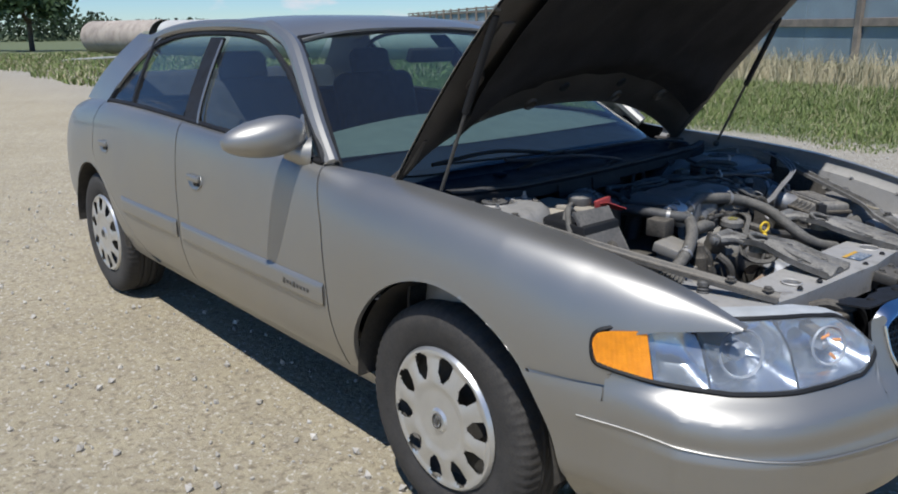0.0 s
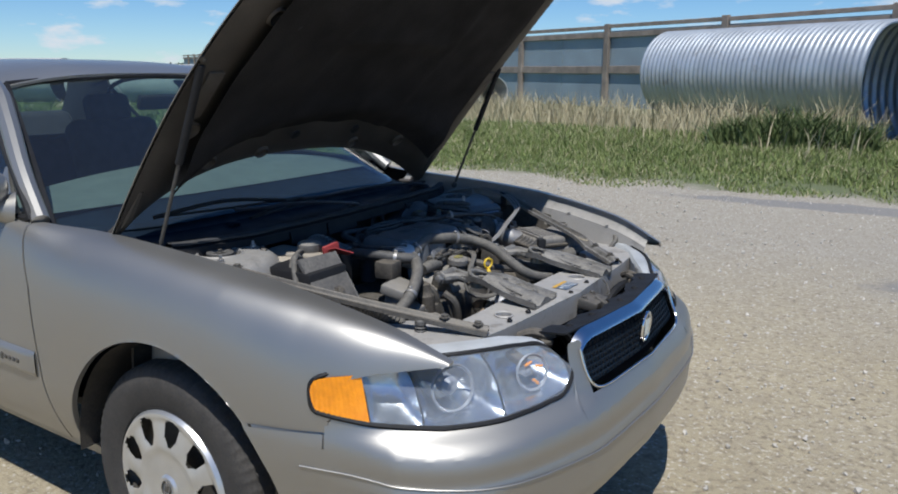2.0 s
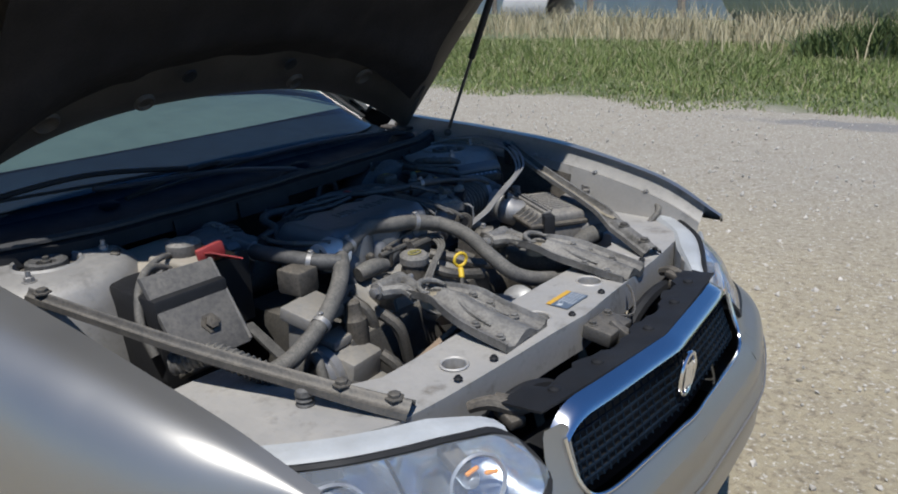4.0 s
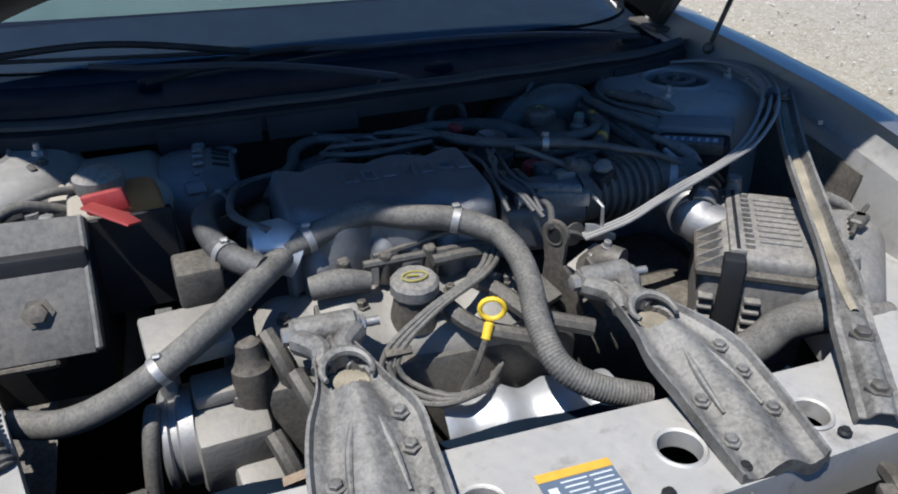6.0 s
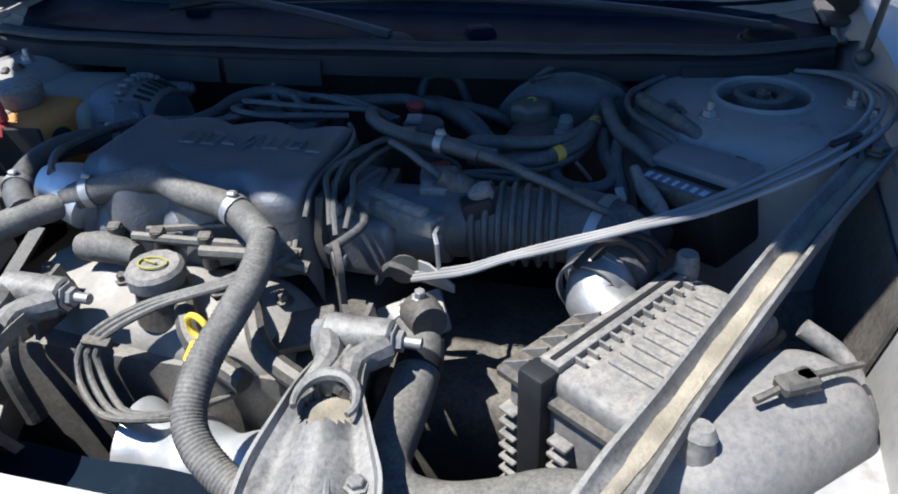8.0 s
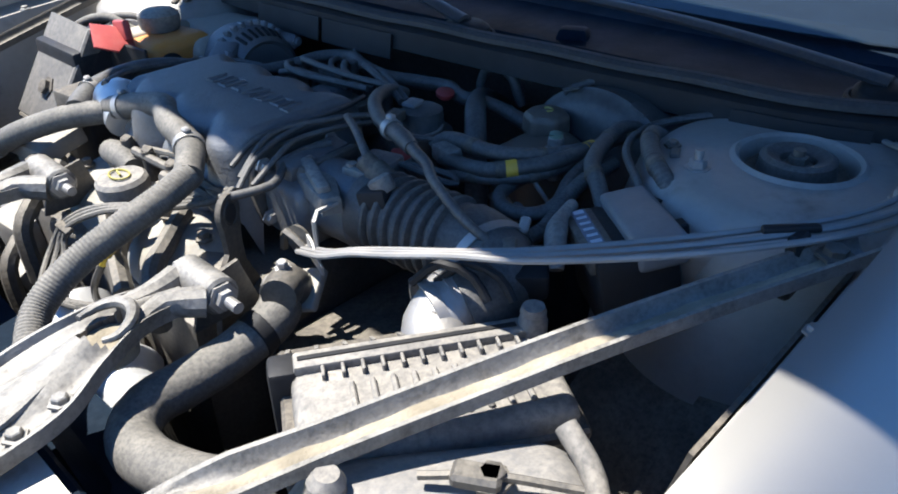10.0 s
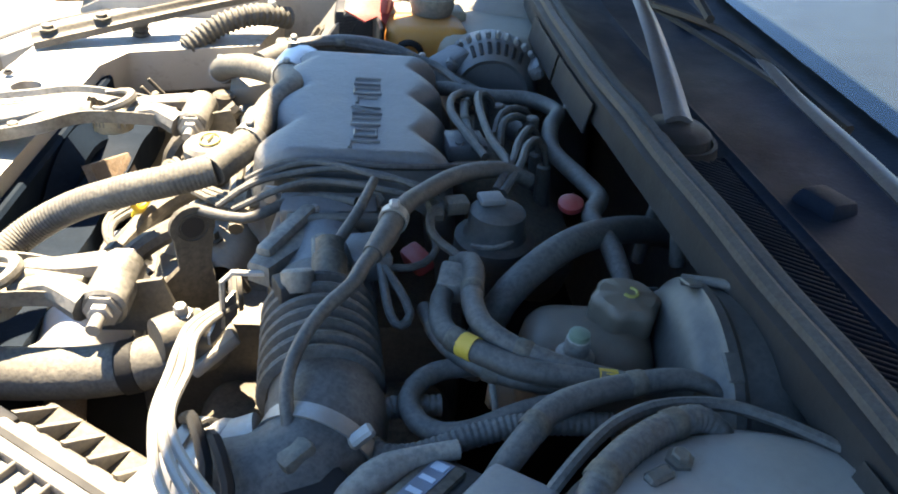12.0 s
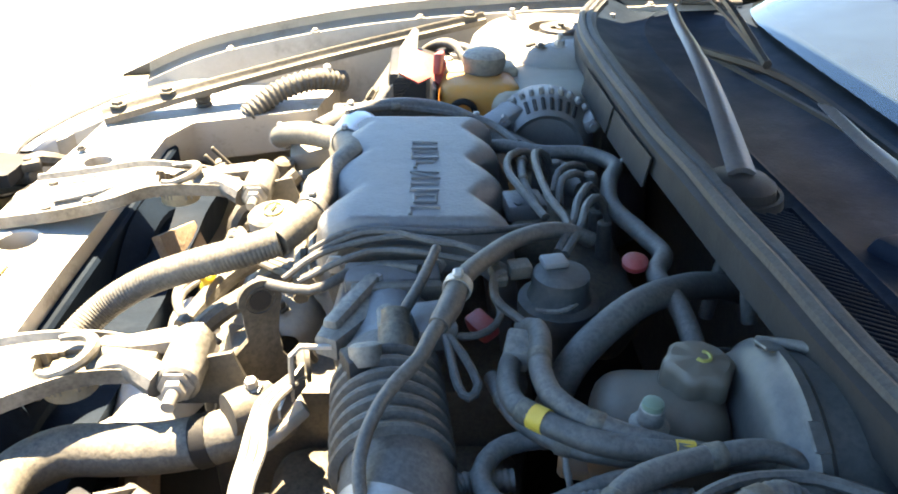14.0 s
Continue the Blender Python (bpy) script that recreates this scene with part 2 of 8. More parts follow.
M_WHITE_PIPE = material("pale_weathered_pipe", (0.46, 0.45, 0.42), 0.8, 0, 0.12, 0.8, 14, 0.3, 12, spots=((0.40, 0.37, 0.33), 1.5, 0.56, 0.75))
M_GALV = material("galvanised_corrugated_steel", (0.46, 0.49, 0.51), 0.42, 0.45, 0.15, 1.3, 20, 0.15, 14, spots=((0.28, 0.27, 0.26), 2.2, 0.56, 0.76))
M_SIDING = material("blue_grey_metal_siding", (0.27, 0.33, 0.36), 0.55, 0.2, 0.12, 0.7, 12, 0.15, 10)
M_TIMBER = material("grey_weathered_timber", (0.25, 0.21, 0.17), 0.9, 0, 0.3, 2.5, 30, 0.4, 25)
M_BARK = material("bark", (0.09, 0.07, 0.05), 0.95, 0, 0.3, 5, 40, 0.6, 30)
M_LEAF = material("dark_foliage", (0.045, 0.085, 0.028), 0.7, 0, 0.4, 1.2, 8, 0.0)
M_FAR_TREES = material("far_foliage", (0.045, 0.07, 0.035), 0.9, 0, 0.4, 0.4, 3, 0.3, 2)
M_SHEATH_CAP = material("pale_grey_plastic", (0.13, 0.14, 0.15), 0.5, 0, 0.15, 20, 150, 0.06, 160, dust=0.2)
M_WIPER = material("grey_painted_wiper_steel", (0.034, 0.041, 0.055), 0.34, 0.2, 0.2, 12, 150, 0.06, 200, dust=0.15)
M_COWL = material("black_cowl_plastic", (0.0065, 0.0125, 0.0215), 0.65, 0, 0.3, 12, 150, 0.1, 200, spec=0.06, spots=((0.013, 0.021, 0.033), 26, 0.55, 0.74))
M_STRIP = material("rubber_weatherstrip_dusty", (0.016, 0.0165, 0.0175), 0.7, 0, 0.3, 14, 160, 0.2, 220, dust=0.25, dust_color=(0.16, 0.155, 0.145))
M_STONE = material("pale_gravel", (0.50, 0.46, 0.40), 0.85, 0, 0.3, 30, 120, 0.3, 90)


def ground_material():
    m = bpy.data.materials.new("dusty_gravel_ground")
    m.use_nodes = True
    n, l = m.node_tree.nodes, m.node_tree.links
    b = n["Principled BSDF"]
    b.inputs["Roughness"].default_value = 0.92
    tc = n.new("ShaderNodeTexCoord")

    def noise_node(sc, detail=5, rough=0.55):
        t = n.new("ShaderNodeTexNoise")
        t.inputs["Scale"].default_value, t.inputs["Detail"].default_value, t.inputs["Roughness"].default_value = sc, detail, rough
        l.new(tc.outputs["Object"], t.inputs["Vector"])
        return t.outputs["Fac"]

    def ranged(v, lo, hi, a=0.0, c=1.0):
        r = n.new("ShaderNodeMapRange")
        for key, x in (("From Min", lo), ("From Max", hi), ("To Min", a), ("To Max", c)):
            r.inputs[key].default_value = x
        l.new(v, r.inputs["Value"])
        return r.outputs["Result"]

    def mixed(fac, a, c):
        x = n.new("ShaderNodeMix")
        x.data_type = "RGBA"
        for key, v in (("Factor", fac), ("A", a), ("B", c)):
            if isinstance(v, bpy.types.NodeSocket):
                l.new(v, x.inputs[key])
            else:
                x.inputs[key].default_value = v if key == "Factor" else (*v, 1)
        return x.outputs["Result"]

    sep = n.new("ShaderNodeSeparateXYZ")
    l.new(tc.outputs["Object"], sep.inputs["Vector"])
    col = mixed(ranged(noise_node(0.6), 0.3, 0.7), (0.385, 0.322, 0.205), (0.475, 0.405, 0.272))
    # greyer gravel beyond the car
    add = n.new("ShaderNodeMath")
    add.operation = "MULTIPLY_ADD"
    l.new(noise_node(0.9), add.inputs[0])
    add.inputs[1].default_value = 2.0
    l.new(sep.outputs["Y"], add.inputs[2])
    col = mixed(ranged(add.outputs[0], 2.8, 5.6, 0, 0.75), col, (0.335, 0.312, 0.268))
    col = mixed(ranged(noise_node(7), 0.35, 0.75, 0, 0.45), col, (0.27, 0.23, 0.175))
    col = mixed(ranged(noise_node(30, 6, 0.7), 0.50, 0.64, 0, 0.85), col, (0.205, 0.165, 0.11))
    col = mixed(ranged(noise_node(48, 6, 0.7), 0.57, 0.64, 0, 0.95), col, (0.66, 0.61, 0.52))
    # green turf under the verge
    turf = n.new("ShaderNodeMath")
    turf.operation = "MULTIPLY_ADD"
    l.new(noise_node(1.6), turf.inputs[0])
    turf.inputs[1].default_value = 1.6
    l.new(sep.outputs["Y"], turf.inputs[2])
    col = mixed(ranged(turf.outputs[0], 8.3, 9.0, 0, 0.9), col, (0.10, 0.125, 0.045))
    # worn grey asphalt remains: soft-edged ovals broken up by noise
    for cx, cy, rx, ry in ((2.6, 6.95, 4.2, 0.36), (2.4, 3.7, 1.15, 0.6)):
        mp = n.new("ShaderNodeMapping")
        mp.inputs["Location"].default_value = (-cx / rx, -cy / ry, 0)
        mp.inputs["Scale"].default_value = (1 / rx, 1 / ry, 0)
        l.new(tc.outputs["Object"], mp.inputs["Vector"])
        ln = n.new("ShaderNodeVectorMath")
        ln.operation = "LENGTH"
        l.new(mp.outputs["Vector"], ln.inputs[0])
        wob = n.new("ShaderNodeMath")
        wob.operation = "MULTIPLY_ADD"
        l.new(noise_node(2.2, 7, 0.65), wob.inputs[0])
        wob.inputs[1].default_value = 0.9
        l.new(ln.outputs["Value"], wob.inputs[2])
        col = mixed(ranged(wob.outputs[0], 1.25, 1.45, 0.75, 0.0), col, (0.19, 0.185, 0.18))
    l.new(col, b.inputs["Base Color"])
    bp = n.new("ShaderNodeBump")
    bp.inputs["Strength"].default_value, bp.inputs["Distance"].default_value = 1.0, 0.016
    l.new(noise_node(45, 8, 0.7), bp.inputs["Height"])
    l.new(bp.outputs["Normal"], b.inputs["Normal"])
    return m


M_GROUND = ground_material()


def blade_material(name, a, c):
    m = bpy.data.materials.new(name)
    m.use_nodes = True
    n, l = m.node_tree.nodes, m.node_tree.links
    b = n["Principled BSDF"]
    b.inputs["Roughness"].default_value = 0.75
    geo, x = n.new("ShaderNodeNewGeometry"), n.new("ShaderNodeMix")
    x.data_type = "RGBA"
    x.inputs["A"].default_value, x.inputs["B"].default_value = (*a, 1), (*c, 1)
    l.new(geo.outputs["Random Per Island"], x.inputs["Factor"])
    l.new(x.outputs["Result"], b.inputs["Base Color"])
    return m


M_GRASS = blade_material("green_grass", (0.075, 0.12, 0.025), (0.25, 0.285, 0.09))
M_DRY = blade_material("dry_weeds", (0.34, 0.28, 0.16), (0.50, 0.44, 0.28))
M_WEED = blade_material("dark_weeds", (0.05, 0.085, 0.02), (0.13, 0.16, 0.05))

# ---------------------------------------------------------------- mesh helpers
BASE = {}


def thing(name, at, label, category, group=""):
    """An Empty at the base of a thing that parents its parts; parts are modelled in world places."""
    ob = new(name)
    ob.location = at
    ob.empty_display_size = 0.05
    BASE[ob.name] = Matrix.Translation(at).inverted()
    return tagged(ob, label, category, group)


def part(name, bm, mat, parent=None, label="", angle=35):
    me = bpy.data.meshes.new(name)
    bmesh.ops.recalc_face_normals(bm, faces=bm.faces)
    bm.to_mesh(me)
    bm.free()
    me.materials.append(mat)
    for p in me.polygons:
        p.use_smooth = True
    me.set_sharp_from_angle(angle=radians(angle))
    ob = new(name, me)
    if parent is not None:
        ob.parent = parent
        ob.matrix_parent_inverse = BASE.get(parent.name, Matrix())
    if label:
        tagged(ob, label)
    return ob


def lerp(x, xs, ys):
    return float(np.interp(x, xs, ys))


def smooth_fn(xs, ys):
    """A smooth curve through knots (monotone-ish cubic)."""
    xs, ys = np.array(xs, float), np.array(ys, float)
    d = np.diff(ys) / np.diff(xs)
    m = np.concatenate([[d[0]], (d[1:] + d[:-1]) / 2, [d[-1]]])

    def fn(x):
        x = min(max(x, xs[0]), xs[-1])
        i = min(int(np.searchsorted(xs, x, side="right")) - 1, len(xs) - 2)
        h = xs[i + 1] - xs[i]
        t = (x - xs[i]) / h
        return float((2 * t**3 - 3 * t**2 + 1) * ys[i] + (t**3 - 2 * t**2 + t) * h * m[i] + (3 * t**2 - 2 * t**3) * ys[i + 1] + (t**3 - t**2) * h * m[i + 1])

    return fn


def surf(fn, us, vs, bm=None):
    """A grid of faces over fn(u, v)."""
    bm = bm or bmesh.new()
    rows = [[bm.verts.new(fn(u, v)) for v in vs] for u in us]
    for a, c in zip(rows, rows[1:]):
        for i in range(len(vs) - 1):
            bm.faces.new((a[i], a[i + 1], c[i + 1], c[i]))
    return bm


def thicken(bm, depth):
    """Gives a sheet its thickness."""
    bmesh.ops.recalc_face_normals(bm, faces=bm.faces)
    bmesh.ops.solidify(bm, geom=list(bm.faces), thickness=depth)
    return bm


def box(bm, size, m, bevel=0.0, segs=2, taper=1.0):
    r = bmesh.ops.create_cube(bm, size=1.0)
    vs = r["verts"]
    for v in vs:
        k = taper if v.co.z > 0 else 1.0
        v.co = Vector((v.co.x * size[0] * k, v.co.y * size[1] * k, v.co.z * size[2]))
    if bevel:
        es = list({e for v in vs for e in v.link_edges})
        r2 = bmesh.ops.bevel(bm, geom=es, offset=bevel, segments=segs, affect="EDGES", profile=0.5)
        vs = list({v for f in r2["faces"] for v in f.verts} | {v for v in vs if v.is_valid})
        seen, todo = set(vs), list(vs)
        while todo:
            for e in todo.pop().link_edges:
                for w in e.verts:
                    if w not in seen:
                        seen.add(w)
                        todo.append(w)
        vs = list(seen)
    bmesh.ops.transform(bm, matrix=m, verts=vs)
    return bm


def spline(pts, step=0.01):
    """Points at even steps along a smooth line through the given ones."""
    p = [Vector(q) for q in pts]
    if len(p) == 2:
        return [p[0].lerp(p[1], i / 4) for i in range(5)]
    p = [p[0] * 2 - p[1]] + p + [p[-1] * 2 - p[-2]]
    out = []
    for a, c, d, e in zip(p, p[1:], p[2:], p[3:]):
        k = max(2, int((d - c).length / step))
        for i in range(k):
            t = i / k
            out.append(0.5 * (2 * c + (d - a) * t + (2 * a - 5 * c + 4 * d - e) * t * t + (3 * c - a - 3 * d + e) * t**3))
    out.append(p[-2])
    return out


def tube(bm, pts, r, n=10, step=0.012, ribs=0.0, depth=0.0, smooth=True):
    """A hose along a smooth line. r: a radius or a list of radii from end to end. ribs: their spacing; depth: theirs."""
    if ribs:
        step = ribs / 4
    line = spline(pts, step) if smooth else [Vector(q) for q in pts]
    rs = r if isinstance(r, (list, tuple)) else [r, r]
    total = len(line) - 1
    side = None
    rings = []
    for i, q in enumerate(line):
        d = (line[min(i + 1, total)] - line[max(i - 1, 0)]).normalized()
        if side is None:
            side = d.orthogonal().normalized()
        side = (side - d * side.dot(d)).normalized()
        other = d.cross(side)
        rad = lerp(i / total, np.linspace(0, 1, len(rs)), rs)
        if ribs:
            rad += depth * (0.5 if i % 4 in (0, 1) else -0.5)
        rings.append([bm.verts.new(q + (side * math.cos(a) + other * math.sin(a)) * rad) for a in (2 * math.pi * k / n for k in range(n))])
    for a, c in zip(rings, rings[1:]):
        for k in range(n):
            bm.faces.new((a[k], a[(k + 1) % n], c[(k + 1) % n], c[k]))
    bm.faces.new(rings[0])
    bm.faces.new(rings[-1])
    return bm


def rod(bm, a, c, r0, r1=None, n=14, bevel=0.0):
    """A round bar from a to c, its ends eased."""
    a, c = Vector(a), Vector(c)
    r1 = r0 if r1 is None else r1
    h = (c - a).length
    prof = [(0.0, r0 - bevel), (bevel, r0), (h - bevel, r1), (h, r1 - bevel)] if bevel else [(0.0, r0), (h, r1)]
    return lathe(bm, prof, a, c - a, n)


def lathe(bm, prof, at, axis, n=20, caps=True):
    """A turned body: prof is rows of (along, radius)."""
    m = Matrix.Translation(at) @ Vector(axis).to_track_quat("Z", "Y").to_matrix().to_4x4()
    rings = [[bm.verts.new(m @ Vector((max(r, 1e-5) * math.cos(t), max(r, 1e-5) * math.sin(t), h))) for t in (2 * math.pi * k / n for k in range(n))] for h, r in prof]
    for a, c in zip(rings, rings[1:]):
        for k in range(n):
            bm.faces.new((a[k], a[(k + 1) % n], c[(k + 1) % n], c[k]))
    if caps:
        bm.faces.new(rings[0])
        bm.faces.new(rings[-1])
    return bm


def plate(bm, outline, thick, m, holes=(), bevel=0.0):
    """A flat piece from its outline in x and y, with thickness, laid by the matrix m."""
    vs = [bm.verts.new((x, y, 0)) for x, y in outline]
    fc = bm.faces.new(vs)
    r = bmesh.ops.extrude_face_region(bm, geom=[fc])
    up = [g for g in r["geom"] if isinstance(g, bmesh.types.BMVert)]
    for v in up:
        v.co.z += thick
    allv = vs + up
    if bevel:
        es = [e for e in {e for v in up for e in v.link_edges} if all(w in up for w in e.verts)]
        r2 = bmesh.ops.bevel(bm, geom=es, offset=bevel, segments=2, affect="EDGES", profile=0.5)
        allv = list({v for v in allv if v.is_valid} | set(r2["verts"]))
    bmesh.ops.transform(bm, matrix=m, verts=allv)
    return bm


def hexbolt(bm, at, axis, r=0.009, h=0.008):
    at, axis = Vector(at), Vector(axis).normalized()
    lathe(bm, [(0, r * 1.5), (0.0025, r * 1.5), (0.003, r), (h, r * 0.97), (h + 0.001, r * 0.8)], at, axis, 6 if r > 0 else 8)
    return bm


# ---------------------------------------------------------------- ground and surroundings
rng = random.Random(4)


def build_ground():
    xs = [-600, -300, -150, -80, -40, -25] + [-16 + i * 0.5 for i in range(61)] + [20, 30, 60, 150, 300, 600]
    ys = [-600, -300, -100, -40, -20, -12] + [-8 + i * 0.5 for i in range(53)] + [22, 30, 45, 80, 150, 300, 600]

    def fn(x, y):
        z = 0.03 * noise.noise(Vector((x * 0.25, y * 0.25, 3))) + 0.008 * noise.noise(Vector((x * 1.3, y * 1.3, 8)))
        near = min(1.0, max(0.0, (max(abs(x + 1.2) - 3.2, abs(y) - 1.6)) / 2.0))
        z = z * near - 0.004
        if math.hypot(x, y) > 60:
            z -= 0.8 * min(1.0, (math.hypot(x, y) - 60) / 100)
        return Vector((x, y, z))

    tagged(part("ground", surf(fn, xs, ys), M_GROUND), "dusty tan gravel yard with scattered pale stones", "ground", kind="structure")


def build_stones():
    bm = bmesh.new()
    for _ in range(9000):
        x, y = rng.uniform(-6, 6), rng.uniform(-4, 7.5)
        r = rng.choice((0.004, 0.005, 0.006, 0.006, 0.008, 0.008, 0.009, 0.010, 0.012, 0.015, 0.020))
        mat4 = Matrix.LocRotScale((x, y, r * 0.3), Euler((rng.random() * 6, rng.random() * 6, rng.random() * 6)), (r, r * rng.uniform(0.6, 1), r * rng.uniform(0.5, 0.8)))
        vs = [bm.verts.new(mat4 @ Vector(c)) for c in ((1, 0, 0), (-1, 0, 0), (0, 1, 0), (0, -1, 0), (0, 0, 1), (0, 0, -1))]
        for i, j, k in ((0, 2, 4), (2, 1, 4), (1, 3, 4), (3, 0, 4), (2, 0, 5), (1, 2, 5), (3, 1, 5), (0, 3, 5)):
            bm.faces.new((vs[i], vs[j], vs[k]))
    tagged(part("gravel_stones", bm, M_STONE), "scattered pale gravel stones on the yard", "gravel", kind="stuff")


def build_blades(name, label, mat, count, where, height, width, lean=0.5):
    bm = bmesh.new()
    for _ in range(count):
        x, y, k = where()
        h = height * rng.uniform(0.45, 1.15) * k
        a = rng.random() * math.tau
        d = Vector((math.cos(a), math.sin(a), 0))
        off = Vector((rng.gauss(0, lean), rng.gauss(0, lean), 0)) * h
        w = width * rng.uniform(0.6, 1.4)
        p = Vector((x, y, -0.01))
        a1, b1 = p + d * w, p - d * w
        m1 = p + off * 0.35 + Vector((0, 0, h * 0.6))
        top = p + off + Vector((0, 0, h))
        v = [bm.verts.new(q) for q in (a1, b1, m1 - d * w * 0.8, m1 + d * w * 0.8, top)]
        bm.faces.new((v[0], v[1], v[2], v[3]))
        bm.faces.new((v[3], v[2], v[4]))
    tagged(part(name, bm, mat), label, name.replace("_", " "), kind="stuff")


def verge():
    while True:
        x = rng.uniform(-16, 7)
        y = rng.uniform(6.3, 16)
        edge = 7.3 + 0.05 * (x + 2) ** 2 * (0.35 if x < -2 else 0.12) + 0.7 * noise.noise(Vector((x * 0.7, 0, 5))) + 0.25 * noise.noise(Vector((x * 3, 2, 5)))
        if y > edge + 0.2 * rng.random() and noise.noise(Vector((x * 1.1, y * 1.1, 1))) > -0.45 + 0.3 * rng.random() - (y - edge) * 0.2:
            return x, y, 0.35 + 0.6 * min(1.6, (y - edge) / 3) + 0.4 * noise.noise(Vector((x * 0.9, y * 0.9, 7)))


def rough_strip():
    x = rng.uniform(-15, 0.5)
    t = (x + 15) / 15.5
    y = 15.4 + (1 - t) * 6.5 + rng.gauss(0, 1.5)
    return x, y, 0.95 + 0.6 * noise.noise(Vector((x, y, 2)))


def shrub():
    a, r = rng.random() * math.tau, rng.random() ** 0.5
    return -0.9 + 1.5 * r * math.cos(a), 13.4 + 0.7 * r * math.sin(a), 1.15 - 0.5 * r


def left_verge():
    while True:
        x, y = rng.uniform(-52, -16), rng.uniform(3, 26)
        if y > 4.2 - 0.05 * (x + 20) + 0.9 * noise.noise(Vector((x * 0.3, 1, 1))):
            return x, y, 0.8 + 0.5 * noise.noise(Vector((x * 0.5, y * 0.5, 7)))


def build_fence():
    """A long yard wall of sheet siding on weathered timber posts and rails."""
    a, d = Vector((-10.5, 28.3, 0)), Vector((-0.9, 0.436, 0)).normalized()
    n = Vector((-d.y, d.x, 0))
    if n.y > 0:
        n = -n
    turn = math.atan2(d.y, d.x)
    wall = thing("fence", a, "long blue-grey sheet metal fence on weathered timber posts", "fence")
    for k in range(-5, 26):
        bm = bmesh.new()
        c = a + d * (k + 0.5) * 2.9
        box(bm, (2.88, 0.03, 3.0), Matrix.Translation((c.x, c.y, 1.5)) @ pose(0, 0, 0, 0, 0, math.degrees(turn)), 0.004, 1)
        part("panel", bm, M_SIDING, wall)
    for k in range(-5, 26):
        bm = bmesh.new()
        c = a + d * k * 2.9 + n * 0.12
        box(bm, (0.26, 0.16, 3.32 + 0.06 * rng.random()), Matrix.Translation((c.x, c.y, 1.6)) @ pose(0, 0, 0, 0, 0, math.degrees(turn) + rng.uniform(-2, 2)), 0.01, 1)
        if k % 2 == 0 or k > 4:
            part("post", bm, M_TIMBER, wall)
        else:
            bm.free()
    for k in range(-3, 13):
        for z, w in ((1.48, 0.30), (2.86, 0.20), (3.14, 0.14)):
            bm = bmesh.new()
            c = a + d * (k * 5.8 + 2.9) + n * (0.09 if z < 3 else 0.11)
            box(bm, (5.7, 0.07, w), Matrix.Translation((c.x, c.y, z + rng.uniform(-0.03, 0.03))) @ pose(0, 0, 0, 0, rng.uniform(-0.3, 0.3), math.degrees(turn)), 0.01, 1)
            part("rail", bm, M_TIMBER, wall)


def culvert(a, c, r, mat, label, pitch=0.0, thick=0.03, n=40, group="pipes along the fence"):
    """An open pipe lying on the ground; pitch: the spacing of its corrugations."""
    a, c = Vector(a), Vector(c)
    length = (c - a).length
    step = pitch / 6 if pitch else length / 10
    prof = []
    k = int(length / step)
    for i in range(k + 1):
        w = 0.012 * math.sin(i * math.tau / 6) * 1.5 if pitch else 0
        prof.append((i * length / k, r + w))
    inner = [(h, q - thick) for h, q in reversed(prof)]
    bm = lathe(bmesh.new(), prof + inner + prof[:1], a, c - a, n, caps=False)
    ob = thing("culvert_pipe", (a.x, a.y, 0), label, "pipe", group)
    part("pipe_wall", bm, mat, ob, angle=60)
    # added dark disc inside the far end: the shade of the bore as colour
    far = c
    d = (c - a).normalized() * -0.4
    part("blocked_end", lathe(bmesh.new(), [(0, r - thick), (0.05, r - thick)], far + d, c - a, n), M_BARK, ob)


def build_pipes():
    culvert((-6.6, 23.9, 1.38), (1.6, 19.93, 1.38), 1.32, M_GALV, "large corrugated galvanised culvert pipe lying in weeds", 0.17)
    culvert((0.36, 16.0, 1.19), (5.7, 18.9, 1.19), 1.20, M_GALV, "large corrugated galvanised culvert pipe, its dark open end in view", 0.17)
    culvert((-12.1, 21.9, 0.62), (-14.5, 22.9, 0.62), 0.62, M_WHITE_PIPE, "small pale pipe with an open end in the grass")
    culvert((-50.5, 14.2, 0.98), (-41.2, 14.9, 0.98), 0.98, M_CONCRETE, "tan weathered concrete pipe lying in dry grass", n=32)
    culvert((-40.2, 14.8, 0.95), (-30.4, 17.2, 0.95), 0.95, M_WHITE_PIPE, "pale weathered concrete pipe lying in dry grass", n=32)
    culvert((-29.9, 17.4, 0.82), (-20.4, 20.2, 0.82), 0.82, M_WHITE_PIPE, "pale weathered concrete pipe behind the car", n=32)
    bm = box(bmesh.new(), (5.5, 0.35, 0.07), Matrix.Translation((-35.5, 9.8, 0.22)) @ pose(0, 0, 0, 3, -3, 24), 0.01, 1)
    tagged(part("fallen_board", bm, M_WHITE_PIPE), "pale board lying in the grass", "board")


